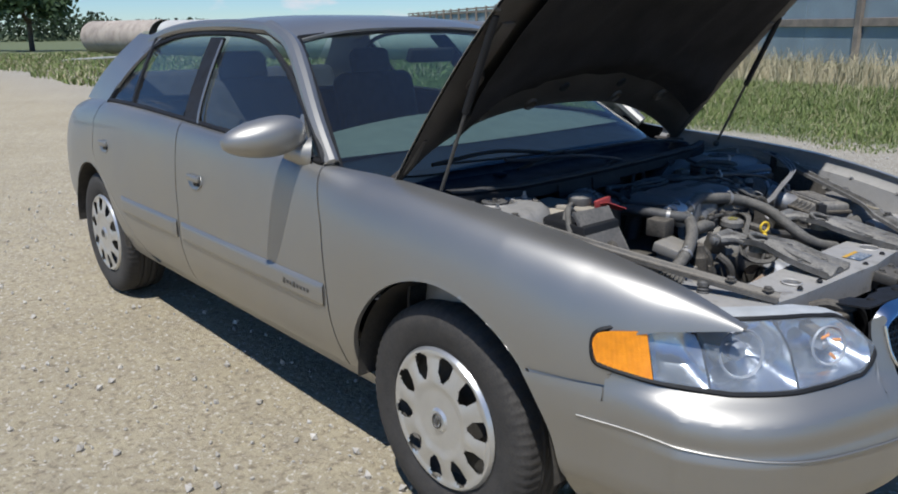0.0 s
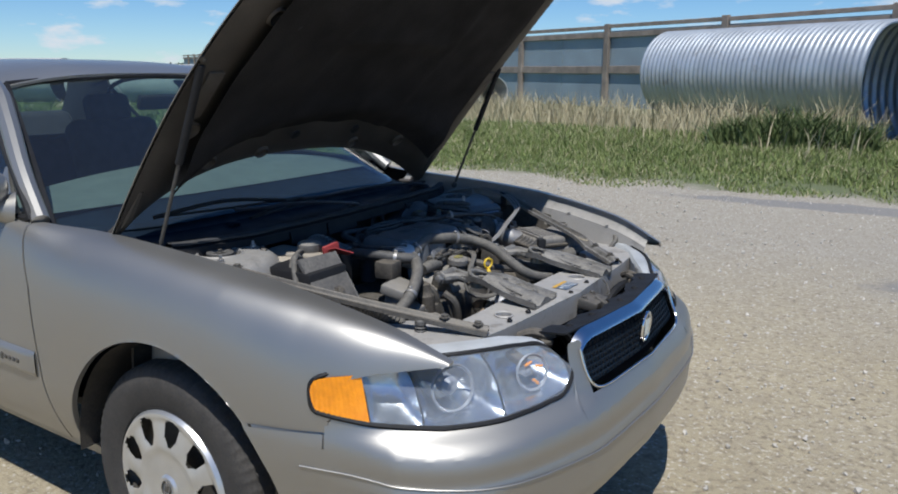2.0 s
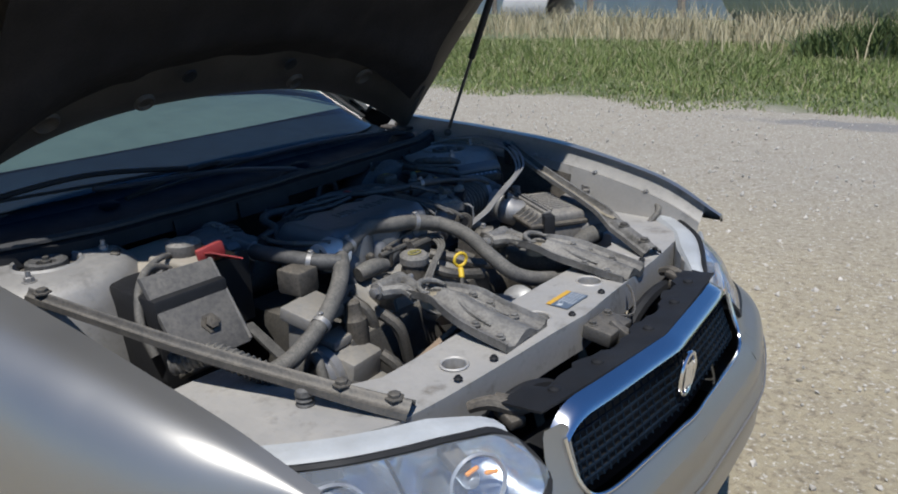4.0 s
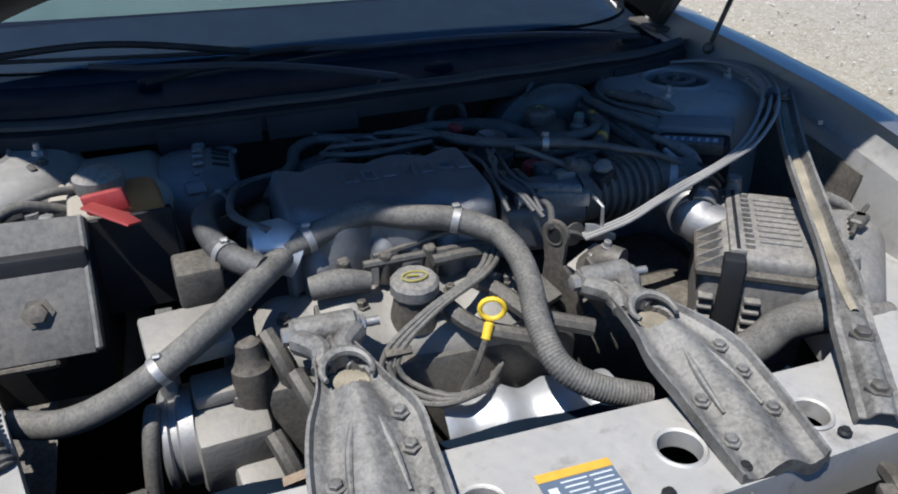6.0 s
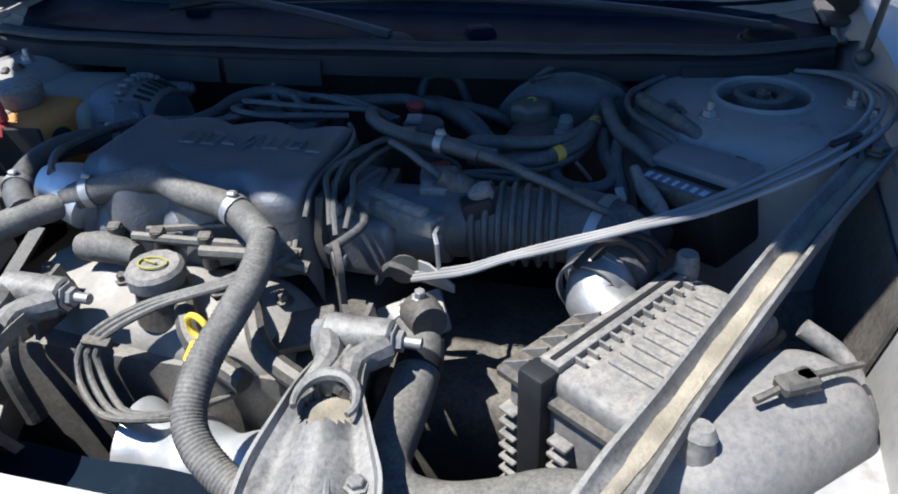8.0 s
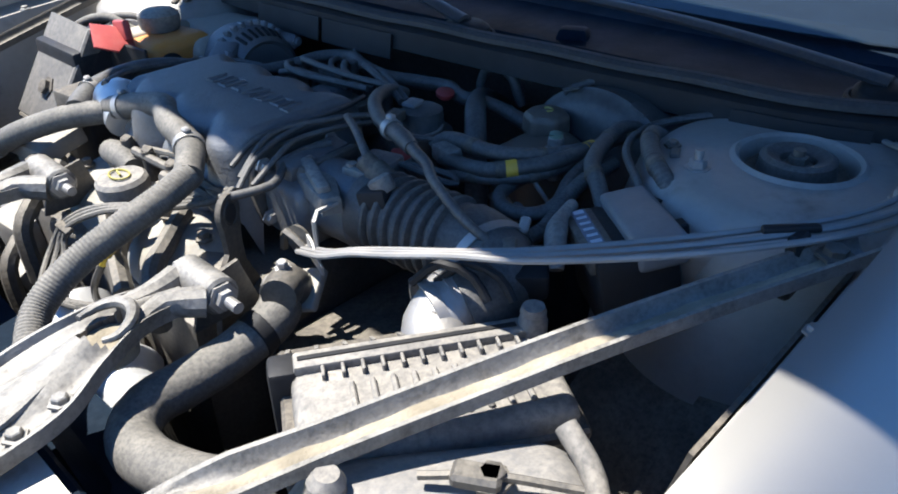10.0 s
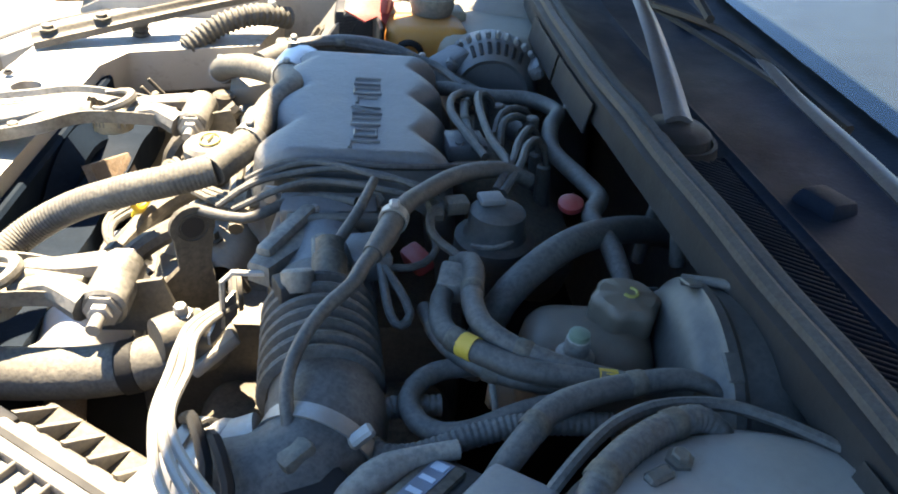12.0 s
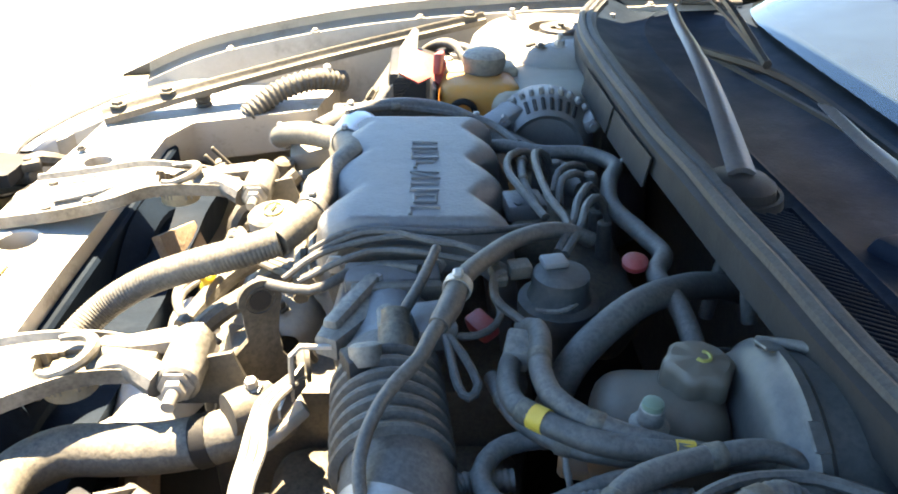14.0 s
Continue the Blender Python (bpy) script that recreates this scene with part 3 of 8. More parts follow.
def build_tree(at, height, spread, seed):
    r = random.Random(seed)
    at = Vector(at)
    ob = thing("tree", at, "dark green broadleaf tree at the far yard edge", "tree")
    bm = bmesh.new()
    top = at + Vector((0.3, 0.1, height * 0.55))
    tube(bm, [at, at + Vector((0.1, 0, height * 0.25)), top], [height * 0.035, height * 0.02], 8, 0.4)
    tips = []
    for k in range(7):
        a = k * 0.9 + r.random()
        tip = at + Vector((math.cos(a) * spread * r.uniform(0.4, 0.8), math.sin(a) * spread * r.uniform(0.4, 0.8), height * r.uniform(0.55, 0.9)))
        tube(bm, [at.lerp(top, r.uniform(0.5, 1)), at.lerp(tip, 0.6) + Vector((0, 0, height * 0.2)), tip], [height * 0.014, height * 0.004], 6, 0.4)
        tips.append(tip)
    part("trunk", bm, M_BARK, ob)
    bm = bmesh.new()
    for _ in range(9000):
        t = r.choice(tips)
        d = Vector((r.gauss(0, 1), r.gauss(0, 1), r.gauss(0, 0.75))) * spread * 0.21
        p = t + d
        s = r.uniform(0.14, 0.32)
        e = Euler((r.random() * 6, r.random() * 6, r.random() * 6)).to_matrix()
        v = [bm.verts.new(p + e @ Vector(q) * s) for q in ((-0.5, 0, 0), (0, -1, 0.1), (0.5, 0, 0), (0, 1, 0.1))]
        bm.faces.new(v)
    part("crown", bm, M_LEAF, ob)


def build_far_woods():
    """A low belt of leaf clumps, taller in two places."""
    verts, faces = [], []
    r = random.Random(9)
    for k in range(520):
        y = -60 + 330 * k / 520
        x = -212 + 24 * r.random()
        h = lerp(y, [-60, 38, 46, 54, 62, 72, 80, 90, 110, 270], [3.0, 3.4, 4.6, 5.8, 4.2, 3.4, 4.0, 3.2, 3.0, 3.4]) * r.uniform(0.8, 1.15)
        for j in range(44):
            p = Vector((x + r.gauss(0, 1.6), y + r.gauss(0, 1.1), -1.2 + (h + 1.2) * r.random() ** 0.8))
            e = Euler((r.random() * 6, r.random() * 6, r.random() * 6)).to_matrix()
            s = r.uniform(0.35, 0.8)
            b = len(verts)
            verts += [tuple(p + e @ Vector(q) * s) for q in ((-0.6, 0, 0), (0, -1, 0.2), (0.6, 0, 0), (0, 1, 0.2))]
            faces.append((b, b + 1, b + 2, b + 3))
    me = bpy.data.meshes.new("far_woods")
    me.from_pydata(verts, [], faces)
    me.materials.append(M_FAR_TREES)
    tagged(new("far_woods", me), "low dark green tree line on the horizon", "woods", kind="stuff")


build_ground()
build_stones()
build_blades("grass", "green and yellowish verge grass along the fence", M_GRASS, 120000, verge, 0.135, 0.0065)
build_blades("dry_weeds", "tall dry weeds among the grass", M_DRY, 5200, rough_strip, 0.75, 0.010, 0.35)
build_blades("dry_grass", "bleached dry grass blades through the verge", M_DRY, 12000, verge, 0.17, 0.005, 0.6)
build_blades("shrub_weeds", "dark green weed clump beside the corrugated pipe", M_WEED, 2600, shrub, 0.75, 0.016, 0.4)
build_blades("yard_grass", "yellowish grass round the far pipes", M_GRASS, 30000, left_verge, 0.26, 0.022)
build_blades("yard_weeds", "dry yellow weeds round the far pipes", M_DRY, 9000, left_verge, 0.28, 0.02)
build_fence()
build_pipes()
build_tree((-66, 14.2, -0.2), 6.2, 3.4, 2)
build_tree((-72, 9.5, -0.2), 6.8, 3.6, 3)
build_far_woods()
# ---------------------------------------------------------------- the car: body
car = thing("car", (-1.4, 0, 0), "champagne metallic four-door sedan parked with its hood open", "car")

Y_MAX = smooth_fn([-3.9, -3.7, -3.3, -2.77, -1.5, -0.5, 0.0, 0.3, 0.5, 0.65, 0.79], [0.57, 0.71, 0.84, 0.89, 0.905, 0.908, 0.905, 0.895, 0.862, 0.81, 0.71])
Z_TOP = smooth_fn([-3.9, -3.7, -3.4, -2.9, -2.3, -1.5, -0.6, -0.35, 0.0, 0.3, 0.5, 0.65, 0.79], [0.87, 0.915, 0.975, 1.03, 1.035, 1.012, 0.972, 0.95, 0.932, 0.907, 0.875, 0.84, 0.783])
Y_IN = smooth_fn([-3.9, -2.9, -2.4, -1.5, -0.7, -0.5, -0.36, 0.0, 0.3, 0.6, 0.79], [0.56, 0.74, 0.81, 0.84, 0.838, 0.815, 0.765, 0.752, 0.745, 0.722, 0.69])
Z_MID, Z_LOW = 0.56, 0.30
ARCH_F, ARCH_R = (0.055, 0.335, 0.405), (-2.747, 0.335, 0.38)


def fullness(x):
    """How square the shoulder is: fuller along the front fender."""
    k = lerp(x, [-0.60, -0.30, 0.25, 0.48], [0.0, 1.0, 1.0, 0.0])
    return 0.77 - 0.15 * k, 0.80 - 0.20 * k


def lift(x, s):
    """The driver's fender stands a little proud of the other."""
    return lerp(x, [-0.50, -0.30, 0.60, 0.79], [0.0, 0.018, 0.018, 0.014]) if s > 0 else 0.0


def side_point(x, q, s):
    """The skin of the body side: q from -1 at the sill over 0 at the widest line to 1 at the shoulder."""
    ym, zt, yi = Y_MAX(x), Z_TOP(x), Y_IN(x)
    if q <= 0:
        return Vector((x, s * (ym - 0.078 * q * q), Z_MID + q * (Z_MID - Z_LOW)))
    a = q * math.pi / 2
    ey, ez = fullness(x)
    return Vector((x, s * (yi + (ym - yi) * max(0.0, math.cos(a)) ** ey), Z_MID + (zt - Z_MID) * max(0.0, math.sin(a)) ** ez + lift(x, s) * q ** 3))


def q_of(x, z):
    if z <= Z_MID:
        return (z - Z_MID) / (Z_MID - Z_LOW)
    return math.asin(min(1.0, max(0.0, (z - Z_MID) / (Z_TOP(x) - Z_MID))) ** (1 / fullness(x)[1])) * 2 / math.pi


def body_panel(x0, x1, low, s, edge0=None, edge1=None, arches=(), cut=None, nx=None, nv=44, top=1.0):
    """A panel between two cut lines, with the wheel arches cut out of it and its edges turned in."""
    nx = nx or int(abs(x1 - x0) / 0.018)
    bm = bmesh.new()
    rows = []
    for i in range(nx + 1):
        u = i / nx
        row = []
        xn = x0 + (x1 - x0) * u
        q0 = q_of(xn, low(xn))
        for j in range(nv + 1):
            q = q0 + (top - q0) * j / nv
            z = side_point(xn, q, s).z
            a = edge0(z) if edge0 else x0
            c = edge1(z) if edge1 else x1
            x = a + (c - a) * u
            row.append(bm.verts.new(side_point(x, q, s)))
        rows.append(row)
    for a, c in zip(rows, rows[1:]):
        for j in range(nv):
            bm.faces.new((a[j], a[j + 1], c[j + 1], c[j]))
    if cut:
        under = {v for v in bm.verts if v.co.z < cut(v.co.x)}
        bmesh.ops.delete(bm, geom=[f for f in bm.faces if all(v in under for v in f.verts)], context="FACES")
        for v in list(bm.verts):
            if v.is_valid and v in under and v.link_faces:
                v.co = side_point(v.co.x, q_of(v.co.x, cut(v.co.x)), s)
    for cx, cz, r in arches:
        inside = {v for v in bm.verts if math.hypot(v.co.x - cx, v.co.z - cz) < r and v.co.z < cz + r}
        bmesh.ops.delete(bm, geom=[f for f in bm.faces if all(v in inside for v in f.verts)], context="FACES")
        for v in list(bm.verts):
            if v.is_valid and v in inside and v.link_faces:
                d = Vector((v.co.x - cx, 0, v.co.z - cz)).normalized() * r
                v.co.x, v.co.z = cx + d.x, cz + d.z
        bmesh.ops.delete(bm, geom=[v for v in bm.verts if not v.link_faces], context="VERTS")
    edges = [e for e in bm.edges if len(e.link_faces) == 1]
    r = bmesh.ops.extrude_edge_only(bm, edges=edges)
    for v in r["geom"]:
        if isinstance(v, bmesh.types.BMVert):
            v.co.y -= s * 0.016
    return bm


def fender_low(x):
    return lerp(x, [-0.56, -0.34, -0.33, 0.352, 0.362, 0.49, 0.572, 0.580, 0.60, 0.66, 0.79], [0.352, 0.352, 0.352, 0.352, 0.612, 0.619, 0.626, 0.722, 0.745, 0.762, 0.778])


def rear_cut(z):
    return lerp(z, [0.30, 0.40, 0.50, 0.60, 0.68, 0.78, 0.95, 1.03], [-2.05, -2.17, -2.30, -2.43, -2.55, -2.665, -2.665, -2.60])


def front_cut(z):
    return lerp(z, [0.30, 0.56, 0.80, 0.95, 1.0], [-0.415, -0.448, -0.48, -0.535, -0.56])


for s in (-1, 1):
    fender = part("front_fender", body_panel(-0.48, 0.788, lambda x: 0.31, s, edge0=lambda z: front_cut(z) + 0.004, arches=(ARCH_F,), cut=fender_low, nx=128, nv=96), M_PAINT, car)
    door = part("front_door", body_panel(-1.576, -0.49, lambda x: 0.345, s, edge1=lambda z: front_cut(z) - 0.004), M_PAINT, car)
    rear_door = part("rear_door", body_panel(-2.5, -1.584, lambda x: 0.345, s, edge0=lambda z: rear_cut(z) + 0.004, arches=(ARCH_R,)), M_PAINT, car)
    part("quarter_panel", body_panel(-3.86, -2.5, lambda x: 0.31, s, edge1=lambda z: rear_cut(z) - 0.004, arches=(ARCH_R,)), M_PAINT, car)
    # sill below the doors, and the dark wells behind the gaps
    bm = surf(lambda x, v: Vector((x, s * lerp(v, [0, 0.5, 1], [0.74, 0.785, 0.842]), lerp(v, [0, 0.5, 1], [0.250, 0.262, 0.345]))), np.linspace(-2.42, -0.31, 40), np.linspace(0, 1, 8))
    part("sill", bm, M_PAINT, car)
    bm = surf(lambda x, v: side_point(x, -0.75 + 1.7 * v, s) - Vector((0, s * 0.02, 0)), np.linspace(-2.75, -0.3, 60), np.linspace(0, 1, 12))
    for cx, cz, r in (ARCH_F, ARCH_R):
        bmesh.ops.delete(bm, geom=[f for f in bm.faces if math.hypot(f.calc_center_median().x - cx, f.calc_center_median().z - cz) < r + 0.05], context="FACES")
    part("door_shell", bm, M_BLACK, car)
    # wheel wells
    for cx, cz, r in (ARCH_F, ARCH_R):
        bm = bmesh.new()
        surf(lambda a, y: Vector((cx + (r - 0.004) * math.cos(a), s * y, cz + (r - 0.004) * math.sin(a))), np.linspace(0.0, math.pi, 40), np.linspace(0.875, 0.62, 4), bm)
        surf(lambda a, t: Vector((cx + (r - 0.004) * t * math.cos(a), s * 0.62, cz + (r - 0.004) * t * math.sin(a))), np.linspace(0.0, math.pi, 40), [0.01, 1], bm)
        part("wheel_well", bm, M_BLACK_DUSTY, car)
    # body-side moulding with an illegible badge
    for x0, x1, host in ((-1.555, -0.468, door), (-2.26, -1.600, rear_door)):
        def strip(x, v):
            k = min(1.0, (x1 - x) / 0.03, (x - x0) / 0.03)
            base = side_point(x, q_of(x, 0.538 + 0.078 * v), s)
            return base + Vector((0, s * (0.012 * max(0.15, k) ** 0.5 * (1 - (2 * v - 1) ** 6) + 0.0005), 0))
        part("side_moulding", surf(strip, np.linspace(x0, x1, 60), np.linspace(0, 1, 14)), M_PAINT, host)
    bm = bmesh.new()
    for k in range(8):
        x = -0.69 + k * 0.021
        h = 0.02 if k in (0, 3) else 0.012
        p = side_point(x, q_of(x, 0.578), s)
        box(bm, (0.012, 0.003, h), Matrix.Translation(p + Vector((0, s * 0.0135, 0))) @ pose(0, 0, 0, 0, 12, 0), 0.0008, 1)
    part("badge_bars", bm, M_STEEL_DARK, door)
    # door handles in their recesses
    for x, z, host in ((-1.385, 0.81, door), (-2.455, 0.835, rear_door)):
        p = side_point(x, q_of(x, z), s)
        bm = lathe(bmesh.new(), [(0, 0.062), (0.003, 0.060), (0.001, 0.045), (-0.004, 0.02)], p, (0, s, 0.1), 28)
        for v in bm.verts:
            v.co.z = p.z + (v.co.z - p.z) * 0.55
        recess = part("handle_recess", bm, M_PAINT, host)
        bm = box(bmesh.new(), (0.105, 0.018, 0.026), Matrix.Translation(p + Vector((-0.004, s * 0.007, 0.010))), 0.006, 2)
        part("door_handle", bm, M_PAINT, host)
        bm = box(bmesh.new(), (0.058, 0.004, 0.016), Matrix.Translation(p + Vector((0.022, s * 0.0045, -0.011))), 0.0015, 1)
        part("handle_slot", bm, M_BLACK, host)

# --- greenhouse
PLANE = smooth_fn([0.95, 1.05, 1.2, 1.34, 1.40], [0.838, 0.80, 0.705, 0.60, 0.55])
ROOF_Z = smooth_fn([-2.80, -2.60, -2.1, -1.65, -1.25, -1.06], [1.335, 1.395, 1.430, 1.438, 1.416, 1.378])


def roof_point(x, v):
    y = v * 0.585
    return Vector((x - 0.035 * v * v * lerp(x, [-1.4, -1.1], [0, 1]), y, ROOF_Z(x) - 0.052 * abs(v) ** 3.2))


part("roof", thicken(surf(roof_point, np.linspace(-2.63, -1.075, 44), np.linspace(-1, 1, 40)), 0.01), M_PAINT, car)


DLO_TOP = smooth_fn([-2.55, -2.50, -2.44, -2.35, -2.18, -1.97, -1.74, -1.47, -1.28, -1.11, -0.925, -0.752, -0.607, -0.56], [1.02, 1.12, 1.222, 1.290, 1.336, 1.357, 1.361, 1.354, 1.330, 1.278, 1.204, 1.117, 1.028, 0.99])


def dlo_top(x):
    """Upper line of the side windows."""
    return DLO_TOP(x)


def dlo_low(x):
    return Z_TOP(x) + 0.006


for s in (-1, 1):
    def window_point(x, v, out=0.0):
        z = dlo_low(x) + (dlo_top(x) - dlo_low(x)) * v
        return Vector((x, s * (PLANE(z) + out), z))

    # painted frame from pillar to pillar, outside the window opening
    def frame_point(x, v):
        z = dlo_top(x) + lerp(v, [0, 1], [0.012, 0.0]) + v * (0.045 if -2.0 < x < -1.2 else 0.055)
        return Vector((x, s * (PLANE(min(z, 1.36)) + 0.006 - 0.012 * v), min(z, 1.375)))

    bm = bmesh.new()
    tube(bm, [(-0.535, s * 0.812, 0.968), (-0.69, s * 0.765, 1.090), (-0.90, s * 0.680, 1.228), (-1.09, s * 0.608, 1.322), (-1.29, s * 0.580, 1.382)], [0.026, 0.028, 0.032, 0.030], 10, 0.03)
    part("front_pillar", bm, M_PAINT, car)
    bm = bmesh.new()
    tube(bm, [(-1.25, s * 0.582, 1.376), (-1.6, s * 0.578, 1.392), (-2.0, s * 0.578, 1.388), (-2.25, s * 0.584, 1.366), (-2.45, s * 0.60, 1.325)], 0.026, 10, 0.04)
    part("roof_rail", bm, M_PAINT, car)

    def c_pillar(u, v):
        a = Vector((-2.30, s * 0.606, 1.345)).lerp(Vector((-2.64, s * 0.590, 1.362)), v)
        c = Vector((-2.56, s * 0.815, 1.035)).lerp(Vector((-3.14, s * 0.735, 1.018)), v)
        p = a.lerp(c, u)
        p.y += s * 0.045 * math.sin(u * math.pi) * 0.6
        return p
    part("rear_pillar", thicken(surf(c_pillar, np.linspace(0, 1, 16), np.linspace(0, 1, 8)), 0.012), M_PAINT, car)
    # black window seal all round
    loop = [(x, dlo_low(x)) for x in np.linspace(-2.545, -0.57, 14)] + [(x, dlo_top(x)) for x in (-0.562, -0.65, -0.75, -0.92, -1.11, -1.28, -1.47, -1.74, -1.97, -2.18, -2.35, -2.44, -2.50, -2.545)]
    bm = tube(bmesh.new(), [(x, s * (PLANE(z) + 0.004), z) for x, z in loop + loop[:1]], 0.012, 6, 0.02)
    part("window_seal", bm, M_BLACK, car)
    for x0, x1, name in ((-2.54, -2.27, "quarter_glass"), (-2.25, -1.66, "rear_door_glass"), (-1.60, -0.575, "front_door_glass")):
        pane = part(name, surf(lambda x, v: window_point(x, v), np.linspace(x0, x1, 30), np.linspace(0, 1, 14)), M_GLASS, car)
        pane.visible_shadow = False
    for xa, xb, w in ((-1.555, -1.69, 0.062), (-2.215, -2.36, 0.012)):
        bm = surf(lambda v, u: Vector((xa + (xb - xa) * v + (u - 0.5) * 2 * w, s * (PLANE(1.01 + 0.325 * v) + 0.010), 1.01 + 0.335 * v)), np.linspace(0, 1, 12), [0, 0.5, 1])
        part("centre_pillar", thicken(bm, 0.012), M_BLACK, car)
    # a bright strip along the door frame
    bm = surf(lambda v, u: Vector((-1.475 + -0.155 * v + (u - 0.5) * 0.016, s * (PLANE(1.02 + 0.315 * v) + 0.018), 1.02 + 0.315 * v)), np.linspace(0, 1, 12), [0, 1])
    part("frame_strip", thicken(bm, 0.003), M_PAINT, car)
    # sail panel and mirror
    def sail(u, v):
        z = 0.972 + 0.135 * v
        x = lerp(v, [0, 1], [-0.590, -0.742]) - u * lerp(v, [0, 1], [0.135, 0.012])
        return Vector((x, s * (PLANE(z) + 0.013), z))
    part("mirror_base", thicken(surf(sail, np.linspace(0, 1, 6), np.linspace(0, 1, 8)), 0.012), M_PAINT, car)
    bm = bmesh.new()
    bmesh.ops.create_uvsphere(bm, u_segments=32, v_segments=20, radius=1)
    for v in bm.verts:
        c = v.co
        k = 1.0 - 0.18 * c.y * s
        v.co = Vector((c.x * 0.075 * (0.4 if c.x < 0 else 1.0), c.y * 0.134, (math.copysign(abs(c.z) ** 0.85, c.z) * 0.062 - 0.012 * c.y * s) * k))
    bmesh.ops.transform(bm, matrix=Matrix.Translation((-0.685, s * 0.960, 1.052)) @ pose(0, 0, 0, 0, 0, s * 14), verts=bm.verts)
    mirror = part("door_mirror", bm, M_PAINT, car)
    bm = tube(bmesh.new(), [(-0.680, s * 0.89, 1.008), (-0.66, s * 0.86, 0.998), (-0.64, s * 0.825, 0.992)], [0.028, 0.036, 0.055], 12)
    part("mirror_arm", bm, M_PAINT, mirror)
    bm = surf(lambda u, v: Vector((-0.718, s * 0.960 + u * 0.095 * math.sqrt(max(0, 1 - v * v * 0.8)), 1.052 + v * 0.050)), np.linspace(-1, 1, 12), np.linspace(-1, 1, 10))
    part("mirror_glass", bm, M_CHROME, mirror)

# windshield and rear window
def shield(u, v):
    y = u * lerp(v, [0, 1], [0.775, 0.553])
    x = lerp(v, [0, 1], [-0.338 - 0.20 * u ** 8, -1.085 - 0.045 * u * u]) + 0.006 * math.sin(v * math.pi)
    z = lerp(v, [0, 1], [0.934, 1.372 - 0.03 * u * u]) + 0.008 * math.sin(v * math.pi) * (1 - 0.5 * u * u)
    return Vector((x, y, z))


ws = part("windshield", surf(shield, np.linspace(-1, 1, 40), np.linspace(0, 1, 24)), M_WINDSHIELD, car)
ws.visible_shadow = False
part("windshield_band", surf(lambda u, v: shield(u, v) - Vector((0.002, 0, 0.003)), np.linspace(-1, 1, 40), np.linspace(0, 0.03, 3)), M_COWL, car)
bm = bmesh.new()
tube(bm, [shield(u, 1.0) for u in np.linspace(-1, 1, 16)], 0.012, 6, 0.04)
for u in (-1, 1):
    tube(bm, [shield(u, v) for v in np.linspace(0, 1, 8)], 0.012, 6, 0.04)
part("windshield_seal", bm, M_BLACK, car)
bm = surf(lambda u, v: Vector((lerp(v, [0, 1], [-2.64, -3.16]) - 0.04 * (1 - u * u), u * lerp(v, [0, 1], [0.57, 0.70]), lerp(v, [0, 1], [1.372, 1.03]) + 0.02 * (1 - u * u))), np.linspace(-1, 1, 20), np.linspace(0, 1, 12))
rw = part("rear_window", bm, M_GLASS, car)
rw.visible_shadow = False
# trunk lid and rear face
bm = surf(lambda x, v: Vector((x, v * (Y_IN(x) + 0.004), Z_TOP(x) + 0.012 * (1 - v * v))), np.linspace(-3.86, -3.10, 20), np.linspace(-1, 1, 16))
part("trunk_lid", bm, M_PAINT, car)
bm = surf(lambda v, z: Vector((-3.87 - 0.07 * (1 - v * v) - 0.05 * math.sin((z - 0.3) / 0.68 * math.pi), v * 0.62, z)), np.linspace(-1, 1, 20), np.linspace(0.30, 0.875, 14))
part("rear_bumper", bm, M_PAINT, car)

# --- front end: two plan lines, at bumper height and at lamp height
KNOTS = [0, 0.18, 0.36, 0.52, 0.66, 0.80, 0.90, 1.0]
LAMP_X, LAMP_Y = smooth_fn(KNOTS, [0.37, 0.53, 0.66, 0.775, 0.86, 0.93, 0.965, 0.99]), smooth_fn(KNOTS, [0.875, 0.835, 0.795, 0.70, 0.59, 0.42, 0.30, 0.0])
BUMP_X, BUMP_Y = smooth_fn(KNOTS, [0.37, 0.535, 0.695, 0.835, 0.92, 0.985, 1.01, 1.025]), smooth_fn(KNOTS, [0.888, 0.862, 0.835, 0.755, 0.64, 0.45, 0.32, 0.0])


SHELF = smooth_fn([0.20, 0.545, 0.575, 0.598, 0.615, 0.630, 0.655, 1.0], [0.0, 0.0, 0.05, 0.18, 0.42, 0.72, 1.0, 1.0])


